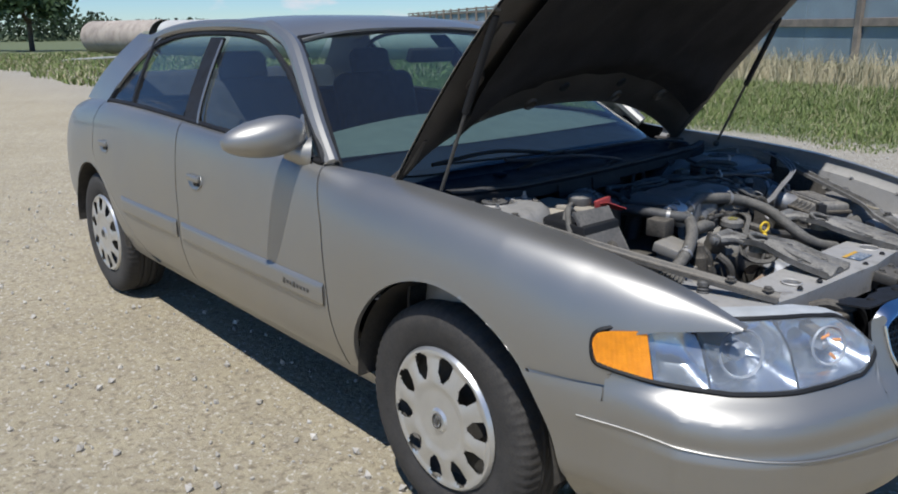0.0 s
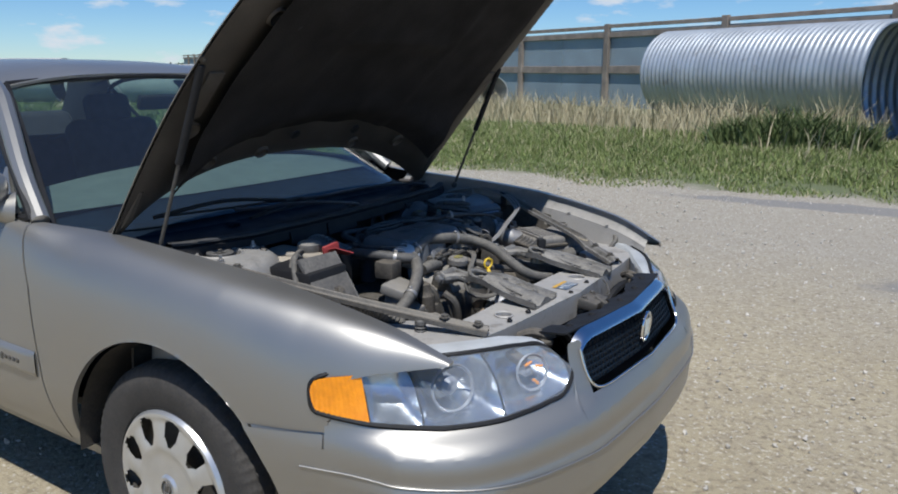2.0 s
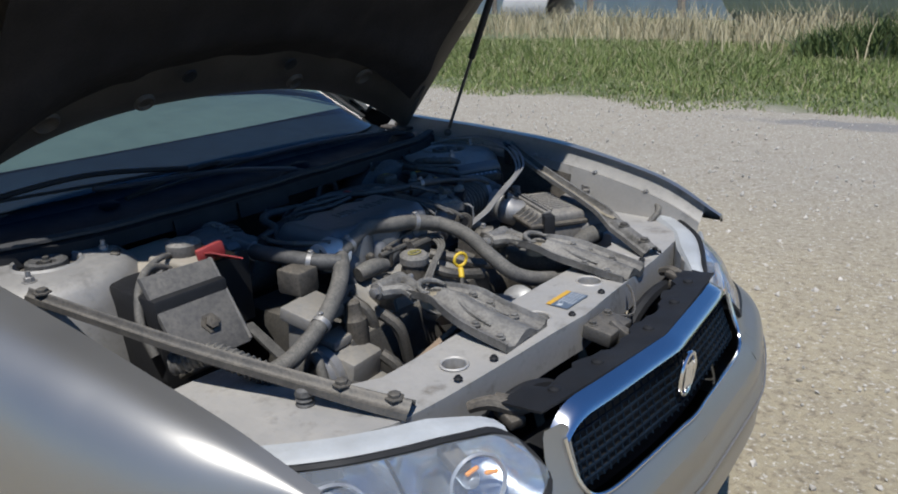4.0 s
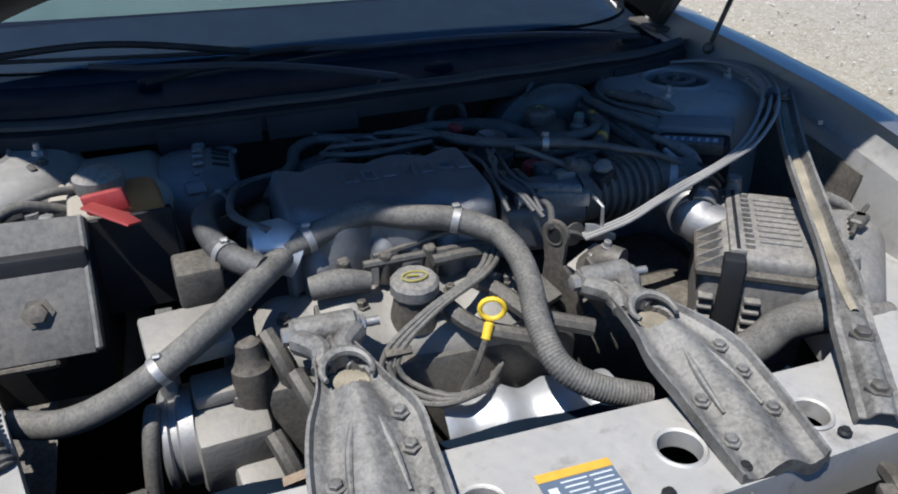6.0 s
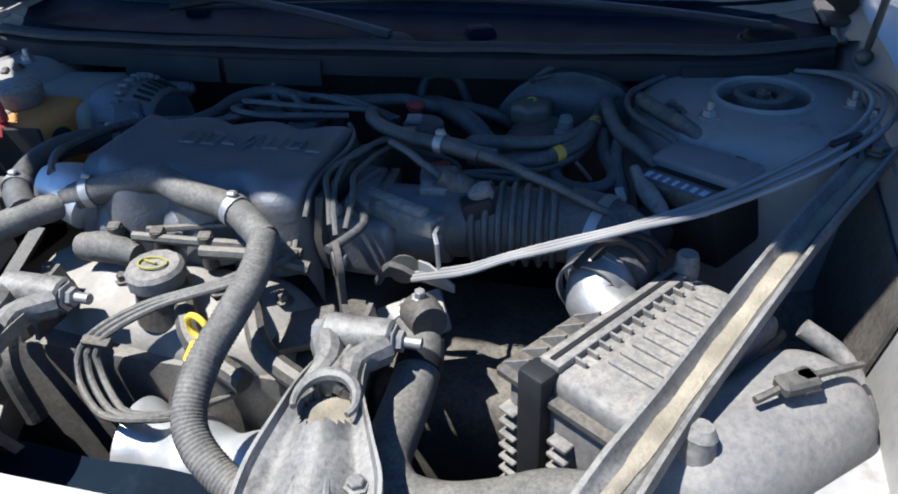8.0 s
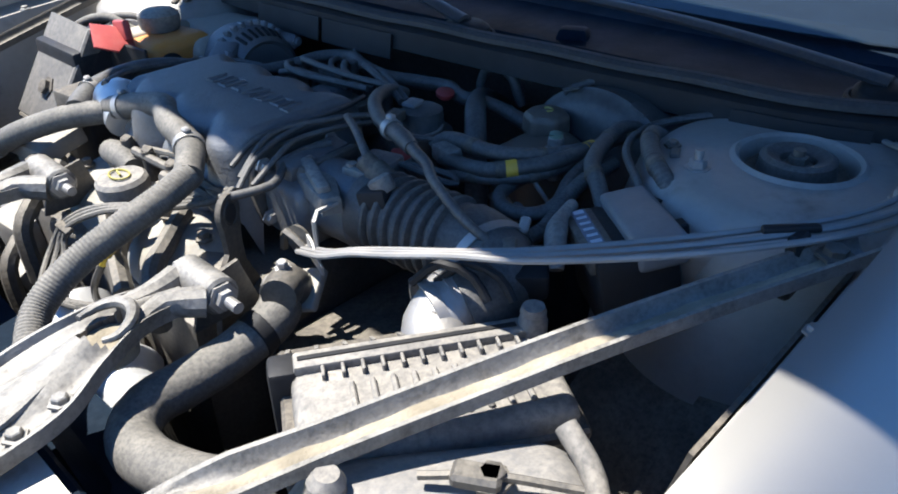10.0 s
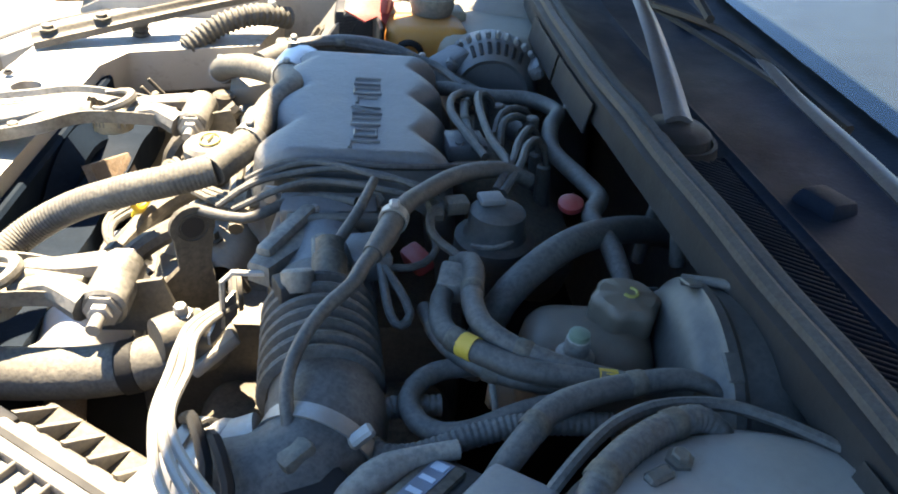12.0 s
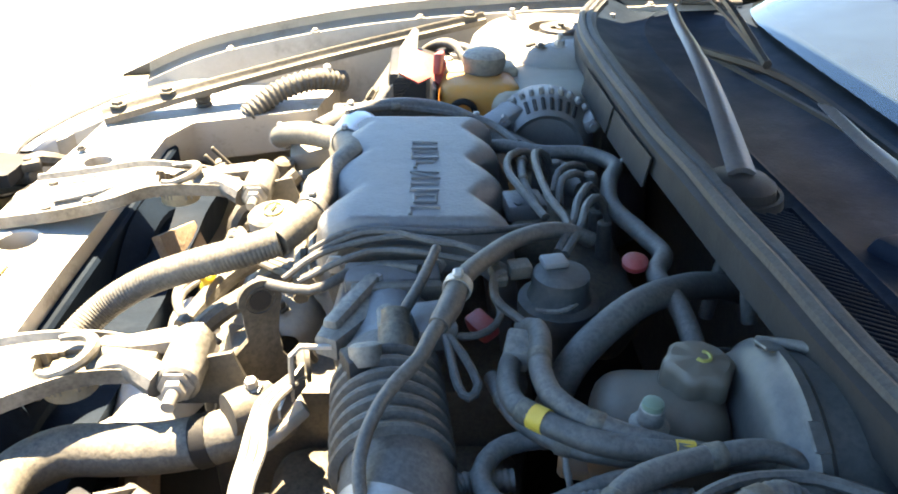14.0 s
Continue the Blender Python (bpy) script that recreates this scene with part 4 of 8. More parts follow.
def front_point(a, z, s, out=0.0):
    """A point of the nose: a from 0 at the wheel arch to 1 at the middle."""
    k = SHELF(z)
    swell = lerp(z, [0.20, 0.26, 0.33, 0.36, 0.37, 0.42, 0.52, 0.53, 0.57], [-0.16, -0.12, -0.055, -0.035, -0.02, -0.004, 0.004, -0.005, 0.0])
    lean = -0.35 * max(0.0, z - 0.66) * lerp(a, [0.1, 0.5, 1.0], [0.3, 0.9, 0.5])
    x = BUMP_X(a) * (1 - k) + LAMP_X(a) * k + (swell + lean + out) * lerp(a, [0, 0.3, 0.6], [0.1, 0.7, 1.0])
    y = BUMP_Y(a) * (1 - k) + LAMP_Y(a) * k + (swell + out) * lerp(a, [0, 0.5, 1], [1.0, 0.6, 0.0])
    cx, cz, r = ARCH_F
    x += (cx + math.sqrt(max(0.01, r * r - (z - cz) ** 2)) + 0.008 - 0.37) * max(0.0, 1 - a / 0.22) * (z < 0.64)
    w = lerp(a, [0.20, 0.40], [1.0, 0.0]) * lerp(z, [0.40, 0.50], [0.3, 1.0])
    y += (side_point(min(x, 0.78), q_of(min(x, 0.78), min(z, 0.70)), 1).y + out + 0.013 * (1 - SHELF(z)) - y) * w
    return Vector((x, s * y, z))


def nose_top(a):
    return lerp(a, [0, 0.215, 0.2205, 0.25, 0.36, 0.52, 0.66, 0.745, 0.80, 0.825, 0.835, 0.85, 0.877, 0.884, 1], [0.609, 0.6225, 0.670, 0.664, 0.654, 0.640, 0.640, 0.645, 0.654, 0.667, 0.690, 0.752, 0.757, 0.634, 0.628])


def lamp_low(a):
    return lerp(a, [0.18, 0.1812, 0.1845, 0.190, 0.199, 0.215, 0.25, 0.36, 0.52, 0.66, 0.745, 0.80, 0.825, 0.835], [0.706, 0.696, 0.686, 0.679, 0.674, 0.671, 0.666, 0.655, 0.643, 0.643, 0.648, 0.657, 0.670, 0.692])


def lamp_high(a):
    return lerp(a, [0.18, 0.1812, 0.1845, 0.190, 0.199, 0.215, 0.25, 0.36, 0.52, 0.66, 0.745, 0.80, 0.825, 0.835], [0.707, 0.717, 0.727, 0.735, 0.741, 0.746, 0.752, 0.760, 0.767, 0.767, 0.763, 0.753, 0.740, 0.720])


def nose_sheet(cols, low, high, rows):
    return surf(lambda t, v: front_point(1 - abs(t), low(1 - abs(t)) + (high(1 - abs(t)) - low(1 - abs(t))) * v, -1 if t < 0 else 1), cols, np.linspace(0, 1, rows), bm)


bm = bmesh.new()
nose_sheet(np.linspace(-1, 1, 161), lambda a: 0.215, lambda a: 0.592, 36)
for k in (-1, 1):
    nose_sheet([k * (1 - a) for a in np.linspace(0, 0.215, 20)], lambda a: 0.592, nose_top, 4)
    nose_sheet([k * (1 - a) for a in np.linspace(0.2205, 0.835, 60)], lambda a: 0.592, nose_top, 8)
    nose_sheet([k * (1 - a) for a in np.linspace(0.835, 0.8835, 12)], lambda a: 0.592, lambda a: lerp(a, [0.835, 0.841, 0.847, 0.877, 0.8835], [0.675, 0.735, 0.755, 0.758, 0.750]), 16)
nose_sheet(np.linspace(-0.1165, 0.1165, 30), lambda a: 0.592, lambda a: 0.632, 3)
bmesh.ops.remove_doubles(bm, verts=bm.verts, dist=0.004)
part("front_bumper", bm, M_PAINT, car, angle=50)
for s in (-1, 1):
    bm = tube(bmesh.new(), [front_point(a, lerp(a, [0.1, 0.3, 0.45, 0.8, 1.0], [0.546, 0.543, 0.534, 0.512, 0.508]), s, 0.003) for a in np.linspace(0.14, 1.0, 24)], 0.0022, 6, 0.03)
    part("bumper_crease", bm, M_PAINT, car)

# grille with its bright surround and a plain oval emblem
bm = surf(lambda t, v: front_point(1 - abs(t), 0.640 + 0.112 * v, -1 if t < 0 else 1, -0.022), np.linspace(-0.120, 0.120, 40), np.linspace(0, 1, 10))
part("grille", bm, M_BLACK, car, "black mesh grille")
grille_bars = bmesh.new()
for k in range(7):
    tube(grille_bars, [front_point(1 - abs(t), 0.654 + k * 0.0135, -1 if t < 0 else 1, -0.014) for t in np.linspace(-0.116, 0.116, 21)], 0.0022, 5, 0.03)
for k in range(33):
    t = -0.112 + k * 0.224 / 32
    tube(grille_bars, [front_point(1 - abs(t), z, -1 if t < 0 else 1, -0.014) for z in (0.644, 0.722, 0.748)], 0.0016, 4, 0.05)
part("grille_mesh", grille_bars, M_COWL, car)


def surround(t, v):
    """A wide bright band over the grille, narrow below."""
    a = 1 - abs(t)
    fall = 0.030 * max(0.0, abs(t) / 0.126 - 0.70) ** 2 / 0.09
    return front_point(a, 0.752 + 0.020 * v - fall, -1 if t < 0 else 1, 0.004 - 0.026 * v * v)


part("grille_surround", thicken(surf(surround, np.linspace(-0.126, 0.126, 40), np.linspace(0, 1, 6)), 0.004), M_CHROME, car, "bright chrome grille surround")
bm = bmesh.new()
tube(bm, [front_point(1 - abs(t), z, -1 if t < 0 else 1, 0.003) for t, z in [(-0.125, 0.736), (-0.124, 0.712), (-0.122, 0.682), (-0.118, 0.662), (-0.110, 0.646), (-0.097, 0.637)] + [(t, 0.634) for t in np.linspace(-0.08, 0.08, 9)] + [(0.097, 0.637), (0.110, 0.646), (0.118, 0.662), (0.122, 0.682), (0.124, 0.712), (0.125, 0.736)]], 0.0036, 8, 0.01)
part("grille_rim", bm, M_CHROME, car)
ctr = front_point(1, 0.708, 1, 0.006)
bm = bmesh.new()
tube(bm, [ctr + Vector((0.003 * math.sin(a), 0.030 * math.cos(a), 0.040 * math.sin(a))) for a in np.linspace(0, math.tau, 25)], 0.005, 8, 0.01)
for y in (-0.011, 0.0, 0.011):
    tube(bm, [ctr + Vector((0.001, y + 0.006, 0.022)), ctr + Vector((0.002, y - 0.004, -0.022))], 0.004, 6)
part("emblem", bm, M_CHROME, car, "plain chrome oval emblem")

# headlights
def lens_point(a, v, s, out):
    """The lens: upright below, rolled back along its upper edge."""
    back = 0.046 * max(0.0, (v - 0.5) / 0.5) ** 2 * lerp(a, [0.20, 0.42], [0.0, 1.0])
    inward = Vector((-0.85, -s * lerp(a, [0.3, 0.8], [0.5, 0.15]), 0.0))
    return front_point(a, lamp_low(a) + (lamp_high(a) - lamp_low(a)) * v, s, out) + inward * back


for s in (-1, 1):
    lamp_a = np.linspace(0.352, 0.835, 50)
    part("lamp_pocket", surf(lambda a, z: front_point(a, z, s, lerp(z, [0.605, 0.635], [-0.005, -0.014])), np.linspace(0.02, 0.30, 18), np.linspace(0.57, 0.75, 8)), M_PAINT, car)
    bm = surf(lambda a, v: lens_point(a, v, s, 0.006), lamp_a, np.linspace(0, 1, 16))
    lens = part("headlight", bm, M_LENS, car, "clear headlight lens")
    lens.visible_shadow = False

    def bowl(a, v, a0, a1, deep):
        ka = (a - a0) / (a1 - a0)
        d = deep * (1 - (2 * v - 1) ** 2) * (1 - (2 * ka - 1) ** 4)
        p = lens_point(a, v, s, -0.004)
        inward = Vector((-0.72, -s * 0.55 * lerp(a, [0.2, 0.835], [1.2, 0.3]), 0)).normalized()
        return p + inward * d

    for a0, a1, deep, mat, name, lab in ((0.355, 0.475, 0.05, M_REFLECTOR, "cornering_reflector", ""),
                                         (0.48, 0.665, 0.10, M_REFLECTOR, "low_beam_reflector", ""), (0.67, 0.83, 0.08, M_REFLECTOR, "high_beam_reflector", "")):
        part(name, surf(lambda a, v: bowl(a, v, a0, a1, deep), np.linspace(a0, a1, 20), np.linspace(0, 1, 16)), mat, lens, lab)
    amber = surf(lambda a, v: front_point(a, lamp_low(a) + (lamp_high(a) - lamp_low(a)) * v, s, 0.006 + 0.0004 * math.sin(a * 420)), 0.18 + 0.17 * np.linspace(0, 1, 60) ** 2, np.linspace(0, 1, 16))
    part("turn_signal", amber, M_AMBER, lens, "ribbed amber turn signal lens")
    for a, r in ((0.57, 0.022), (0.755, 0.014)):
        p = front_point(a, (lamp_low(a) + lamp_high(a)) / 2, s, -0.055)
        bm = lathe(bmesh.new(), [(0, r), (0.025, r), (0.034, r * 0.6), (0.036, 0.001)], p, (1, s * 0.45, 0), 18)
        part("bulb_shield", bm, M_LAMP_GREY, lens)
    for a, r in ((0.57, 0.052), (0.755, 0.042)):
        p = front_point(a, (lamp_low(a) + lamp_high(a)) / 2, s, -0.022)
        part("lamp_ring", lathe(bmesh.new(), [(0, r), (0.006, r + 0.003), (0.010, r), (0.004, r - 0.004)], p, (1, s * 0.5, 0.25), 36, caps=False), M_LAMP_GREY, lens)
    for k, (da, dz) in enumerate(((-0.012, 0.020), (0.010, 0.010), (-0.006, -0.020))):
        bm = box(bmesh.new(), (0.006, 0.022, 0.007), Matrix.Translation(front_point(0.762 + da, 0.706 + dz, s, -0.016)) @ pose(0, 0, 0, 20 - 30 * k, 0, s * 25), 0.002, 1)
        part("amber_reflex", bm, M_AMBER, lens)
    # clouded shell of the lamp unit behind the upper edge of the lens
    def shell_top(a, v):
        back = Vector((-0.86, -s * lerp(a, [0.3, 0.8], [0.50, 0.12]), 0))
        k = lerp(v, [0, 0.2, 0.8, 1.0, 1.01], [0.004, 0.020, 0.056, 0.066, 0.066]) * lerp(a, [0.38, 0.46, 0.74, 0.82], [0.5, 1.0, 1.0, 0.6])
        return lens_point(a, 1.0, s, 0.0) + back * k + Vector((0, 0, lerp(v, [0, 0.2, 0.8, 1.0, 1.3], [0.003, 0.011, 0.013, 0.004, -0.06])))
    part("lamp_shell", surf(shell_top, np.linspace(0.38, 0.82, 30), [0, 0.1, 0.2, 0.5, 0.8, 0.9, 1.0, 1.3]), M_LAMP_SHELL, lens, "clouded pale shell of the lamp unit")
    rim = [front_point(a, lamp_low(a) - 0.003, s, 0.002) for a in 0.18 + 0.655 * np.linspace(0, 1, 40) ** 2.2] + [lens_point(a, 1.0, s, 0.001) + Vector((0, 0, 0.002)) for a in 0.18 + 0.655 * np.linspace(1, 0.03, 39) ** 2.2]
    bm = tube(bmesh.new(), rim + rim[:1], 0.0065, 6, 0.01)
    part("headlight_gasket", bm, M_BLACK, lens)

# wheels
def tyre_mesh():
    prof = [(-0.095, 0.205), (-0.103, 0.222), (-0.112, 0.262), (-0.110, 0.295), (-0.098, 0.318), (-0.085, 0.3265), (-0.05, 0.330)]
    tread = []
    for y in np.linspace(-0.06, 0.06, 13):
        groove = abs(abs(y) - 0.022) < 0.005 or abs(abs(y) - 0.055) < 0.006
        tread.append((y, 0.323 if groove else 0.3305))
    full = prof + tread[1:-1] + [(-y, r) for y, r in reversed(prof)]
    bm = bmesh.new()
    n = 216
    rings = []
    for y, r in full:
        cut = 0.006 if 0.06 < abs(y) < 0.10 and r > 0.31 else 0.0
        rings.append([bm.verts.new(((r - cut * (k % 3 == 0)) * math.cos(k * math.tau / n), y, (r - cut * (k % 3 == 0)) * math.sin(k * math.tau / n))) for k in range(n)])
    for a, c in zip(rings, rings[1:]):
        for k in range(n):
            bm.faces.new((a[k], a[(k + 1) % n], c[(k + 1) % n], c[k]))
    return bm


def hubcap_mesh():
    """A domed cap with ten rounded openings round the edge."""
    bm = bmesh.new()
    rings, steps = 30, 200
    grid = []
    for i in range(rings + 1):
        r = 0.001 + 0.207 * i / rings
        h = lerp(r, [0, 0.030, 0.034, 0.088, 0.11, 0.18, 0.194, 0.203, 0.208], [0.020, 0.019, 0.013, 0.012, 0.018, 0.006, 0.012, 0.010, 0.0])
        row = []
        for k in range(steps):
            a = k * math.tau / steps
            w = math.cos(5 * (a))
            lift = 0.006 * (w * w - 0.5) * lerp(r, [0.098, 0.13, 0.18, 0.196], [0, 1, 1, 0])
            row.append(bm.verts.new((r * math.cos(a), -(h + lift), r * math.sin(a))))
        grid.append(row)
    for i in range(rings):
        r = 0.001 + 0.207 * (i + 0.5) / rings
        for k in range(steps):
            a = (k + 0.5) * math.tau / steps
            off = ((a) % (math.tau / 10)) - math.pi / 10
            if abs((r - 0.156) / 0.036) ** 2.4 + abs(off * r / lerp(r, [0.118, 0.192], [0.014, 0.037])) ** 2.4 < 1:
                continue
            bm.faces.new((grid[i][k], grid[i][(k + 1) % steps], grid[i + 1][(k + 1) % steps], grid[i + 1][k]))
    return bm


def build_wheel(x, s, turn):
    ob = part("wheel", tyre_mesh(), M_TYRE, car, "black radial tyre with a silver ten-slot hubcap")
    cap = part("hubcap", hubcap_mesh(), M_HUBCAP, ob)
    bm = lathe(bmesh.new(), [(0.0, 0.214), (0.01, 0.214), (0.014, 0.208), (0.02, 0.204), (0.05, 0.19), (0.052, 0.001)], (0, -0.101, 0), (0, 1, 0), 48, caps=False)
    part("rim", bm, M_STEEL_DARK, ob)
    bm = bmesh.new()
    tube(bm, [(0.016 * math.cos(a), -0.022, 0.021 * math.sin(a)) for a in np.linspace(0, math.tau, 19)], 0.0025, 6, 0.01)
    box(bm, (0.014, 0.004, 0.022), pose(0, -0.021, 0), 0.002, 1)
    part("hub_emblem", bm, M_STEEL_DARK, ob)
    for c in list(ob.children):
        c.matrix_parent_inverse = Matrix()
        if c.name.split(".")[0] in ("hubcap", "hub_emblem"):
            c.location.y = -0.098
    ob.matrix_parent_inverse = BASE[car.name]
    ob.matrix_basis = pose(x, s * 0.748, 0.328, 0, 0, 0 if s < 0 else 180) @ pose(0, 0, 0, 0, turn, 0)


for x, turn in ((0.022, 8), (-2.747, 31)):
    for s in (-1, 1):
        build_wheel(x, s, turn)

# underbody so that no light leaks beneath
bm = box(bmesh.new(), (4.3, 1.25, 0.06), pose(-1.45, 0, 0.30), 0.01, 1)
part("underbody", bm, M_BLACK, car)

# --- cabin
bm = surf(lambda y, v: Vector((lerp(v, [0, 0.5, 0.8, 0.9, 1], [-0.575, -0.80, -0.97, -1.03, -1.05]) - 0.06 * y * y, y, lerp(v, [0, 0.5, 0.8, 0.9, 1], [0.972, 1.025, 1.045, 1.02, 0.6]) - (0.06 if y > 0 else 0.11) * v * abs(y / 0.76) ** 2)), np.linspace(-0.76, 0.76, 24), np.linspace(0, 1, 14))
part("dashboard", bm, M_DASH, car)
bm = surf(lambda y, v: Vector((lerp(v, [0, 1], [-0.365 - 0.18 * (y / 0.775) ** 8, -0.59 - 0.06 * y * y]), y, lerp(v, [0, 0.5, 1], [0.925, 0.94, 0.970]) - 0.02 * (y / 0.76) ** 4 * v)), np.linspace(-0.75, 0.75, 24), np.linspace(0, 1, 5))
part("defroster_trough", bm, M_COWL, car)
bm = box(bmesh.new(), (2.7, 1.5, 0.05), pose(-1.75, 0, 0.42), 0.01, 1)
part("cabin_floor", bm, M_SEAT, car)
bm = bmesh.new()
c0, ax = Vector((-1.12, 0.38, 0.93)), Vector((-0.9, 0, 0.45)).normalized()
side, upv = Vector((0, 1, 0)), ax.cross(Vector((0, 1, 0)))
tube(bm, [c0 + side * 0.185 * math.cos(a) + upv * 0.185 * math.sin(a) for a in np.linspace(0, math.tau, 33)], 0.013, 8, 0.03)
tube(bm, [c0 + side * 0.18, c0 + ax * -0.03, c0 - side * 0.18], 0.02, 8)
rod(bm, c0 - ax * 0.25, c0, 0.03)
part("steering_wheel", bm, M_BLACK, car)
for y in (-0.37, 0.37):
    bm = box(bmesh.new(), (0.52, 0.50, 0.16), pose(-1.62, y, 0.60, 0, -8, 0), 0.05, 3)
    seat = part("front_seat", bm, M_SEAT, car, "dark blue-grey cloth front seat with headrest")
    bm = box(bmesh.new(), (0.14, 0.48, 0.56), pose(-1.88, y, 0.885, 0, -16, 0), 0.06, 4)
    part("backrest", bm, M_SEAT, seat)
    bm = box(bmesh.new(), (0.09, 0.24, 0.15), pose(-1.97, y, 1.205, 0, -12, 0), 0.044, 4)
    part("headrest", bm, M_SEAT, seat)
bm = box(bmesh.new(), (0.55, 1.35, 0.2), pose(-2.45, 0, 0.62), 0.06, 3)
box(bm, (0.18, 1.35, 0.62), pose(-2.75, 0, 0.86, 0, -22, 0), 0.06, 3)
part("rear_bench", bm, M_SEAT, car)
bm = box(bmesh.new(), (0.55, 1.3, 0.03), pose(-2.95, 0, 1.02), 0.01, 1)
part("parcel_shelf", bm, M_SEAT, car)
bm = box(bmesh.new(), (0.03, 0.24, 0.06), pose(-1.02, 0, 1.27, 0, 20, 0), 0.012, 2)
part("rear_view_mirror", bm, M_BLACK, car)
bm = surf(lambda x, v: roof_point(x, v) - Vector((0, 0, 0.03)), np.linspace(-2.58, -1.12, 10), np.linspace(-0.95, 0.95, 10))
part("headliner", bm, M_DASH, car)

# --- the open hood
HOOD_AT, HOOD_TILT = Vector((-0.35, 0, 0.945)), radians(46.5)
H_ALONG = Vector((math.cos(HOOD_TILT), 0, math.sin(HOOD_TILT)))
H_UP = Vector((-math.sin(HOOD_TILT), 0, math.cos(HOOD_TILT)))
HOOD_W = smooth_fn([-0.1, 0.2, 0.6, 0.9, 1.1, 1.3], [0.745, 0.752, 0.742, 0.705, 0.655, 0.55])


def hood_point(s, t, off=0.0, inset=0.0):
    back = 0.148 * (1 - min(1.0, abs(s)) ** 2.6) + inset
    fore = 1.268 - 0.03 * s * s - inset
    v = back + (fore - back) * t
    y = s * (HOOD_W(v) - inset)
    crown = (0.035 + 0.085 * max(0.0, 1 - v / 0.8)) * (1 - abs(s) ** 2.4) + 0.04 * math.sin(min(1.0, max(0.0, v / 1.3)) * math.pi) - 0.02
    drop = 0.02 * abs(s) ** 8 + 0.03 * max(0.0, (t - 0.9) / 0.1) ** 2
    return HOOD_AT + H_ALONG * v + H_UP * (crown - drop + off) + Vector((0, y, 0))


hood = part("hood", thicken(surf(lambda s, t: hood_point(s, t), np.linspace(-1, 1, 48), np.linspace(0, 1, 40)), 0.002), M_PAINT, car, "champagne hood raised on two gas struts")


def liner(s, t):
    """The pad between the ribs, with pressed hollows."""
    p = hood_point(s, 0.06 + 0.94 * t, 0, 0.12)
    e = min(1 - abs(s), t, 1 - t)
    rib = max(math.exp(-((abs(s) - 0.45) / 0.05) ** 2), math.exp(-((t - 0.5) / 0.05) ** 2) * (abs(s) < 0.5), math.exp(-((t - 0.12) / 0.06) ** 2))
    return p - H_UP * (0.030 + 0.012 * rib + 0.02 * min(1.0, e / 0.08) + 0.004 * noise.noise(Vector((s * 6, t * 6, 0))))


def inner_frame(s, t):
    p = hood_point(s, t, 0, 0.006)
    e = min((1 - abs(s)) * 0.7, t, 1 - t)
    return p - H_UP * (0.006 + 0.026 * min(1.0, e / 0.06) ** 0.7)


part("inner_frame", surf(inner_frame, np.linspace(-1, 1, 60), np.linspace(0, 1, 50)), M_UNDERHOOD_EDGE, hood)
for s, t, r in ((-0.86, 0.30, 0.034), (-0.80, 0.62, 0.030), (-0.62, 0.10, 0.030), (-0.30, 0.06, 0.026), (0.30, 0.06, 0.026), (0.62, 0.10, 0.030), (0.80, 0.62, 0.030), (0.86, 0.30, 0.034)):
    bm = lathe(bmesh.new(), [(0, r), (0.006, r * 0.92), (0.009, r * 0.78), (0.003, r * 0.55), (0.001, 0.001)], hood_point(s, t, -0.034), -H_UP, 24)
    part("pressed_oval", bm, M_UNDERHOOD_EDGE, hood)
part("hood_liner", surf(liner, np.linspace(-1, 1, 60), np.linspace(0, 1, 50)), M_UNDERHOOD, hood, "black fibre hood liner")
for s, t in ((-0.62, 0.2), (-0.2, 0.14), (0.2, 0.14), (0.62, 0.2), (-0.7, 0.6), (0.7, 0.6), (-0.45, 0.92), (0.45, 0.92)):
    p = hood_point(s, t, -0.055)
    part("liner_clip", lathe(bmesh.new(), [(0, 0.02), (0.004, 0.018), (0.006, 0.001)], p, -H_UP, 12), M_BLACK, hood)
for s in (-1, 1):
    # a brace plate and the strut with its ball ends
    bm = box(bmesh.new(), (0.16, 0.05, 0.012), Matrix.Translation(hood_point(s * 0.9, 0.42, -0.035)) @ pose(0, 0, 0, 0, -46, 0), 0.004, 2)
    part("strut_bracket", bm, M_UNDERHOOD_EDGE, hood)
    low, high = Vector((-0.118, s * 0.728, 0.925)), Vector((0.10, s * 0.722, 1.42))
    mid = low.lerp(high, 0.47)
    bm = rod(bmesh.new(), low + (high - low) * 0.03, mid, 0.005)
    strut = part("gas_strut", bm, M_STEEL_DARK, car, "black gas strut holding the hood up")
    part("strut_cylinder", rod(bmesh.new(), mid, high - (high - low) * 0.03, 0.0105, bevel=0.003), M_BLACK, strut)
    for p in (low, high):
        bm = bmesh.new()
        bmesh.ops.create_icosphere(bm, subdivisions=2, radius=0.012, matrix=Matrix.Translation(p))
        part("ball_joint", bm, M_STEEL_DARK, strut)
    bm = tube(bmesh.new(), [(-0.34, s * 0.735, 0.93), (-0.27, s * 0.72, 0.985), (-0.20, s * 0.715, 1.075)], [0.012, 0.016, 0.012], 8)
    box(bm, (0.12, 0.04, 0.01), pose(-0.33, s * 0.72, 0.925), 0.003, 1)
    part("hood_hinge", bm, M_UNDERHOOD_EDGE, car)
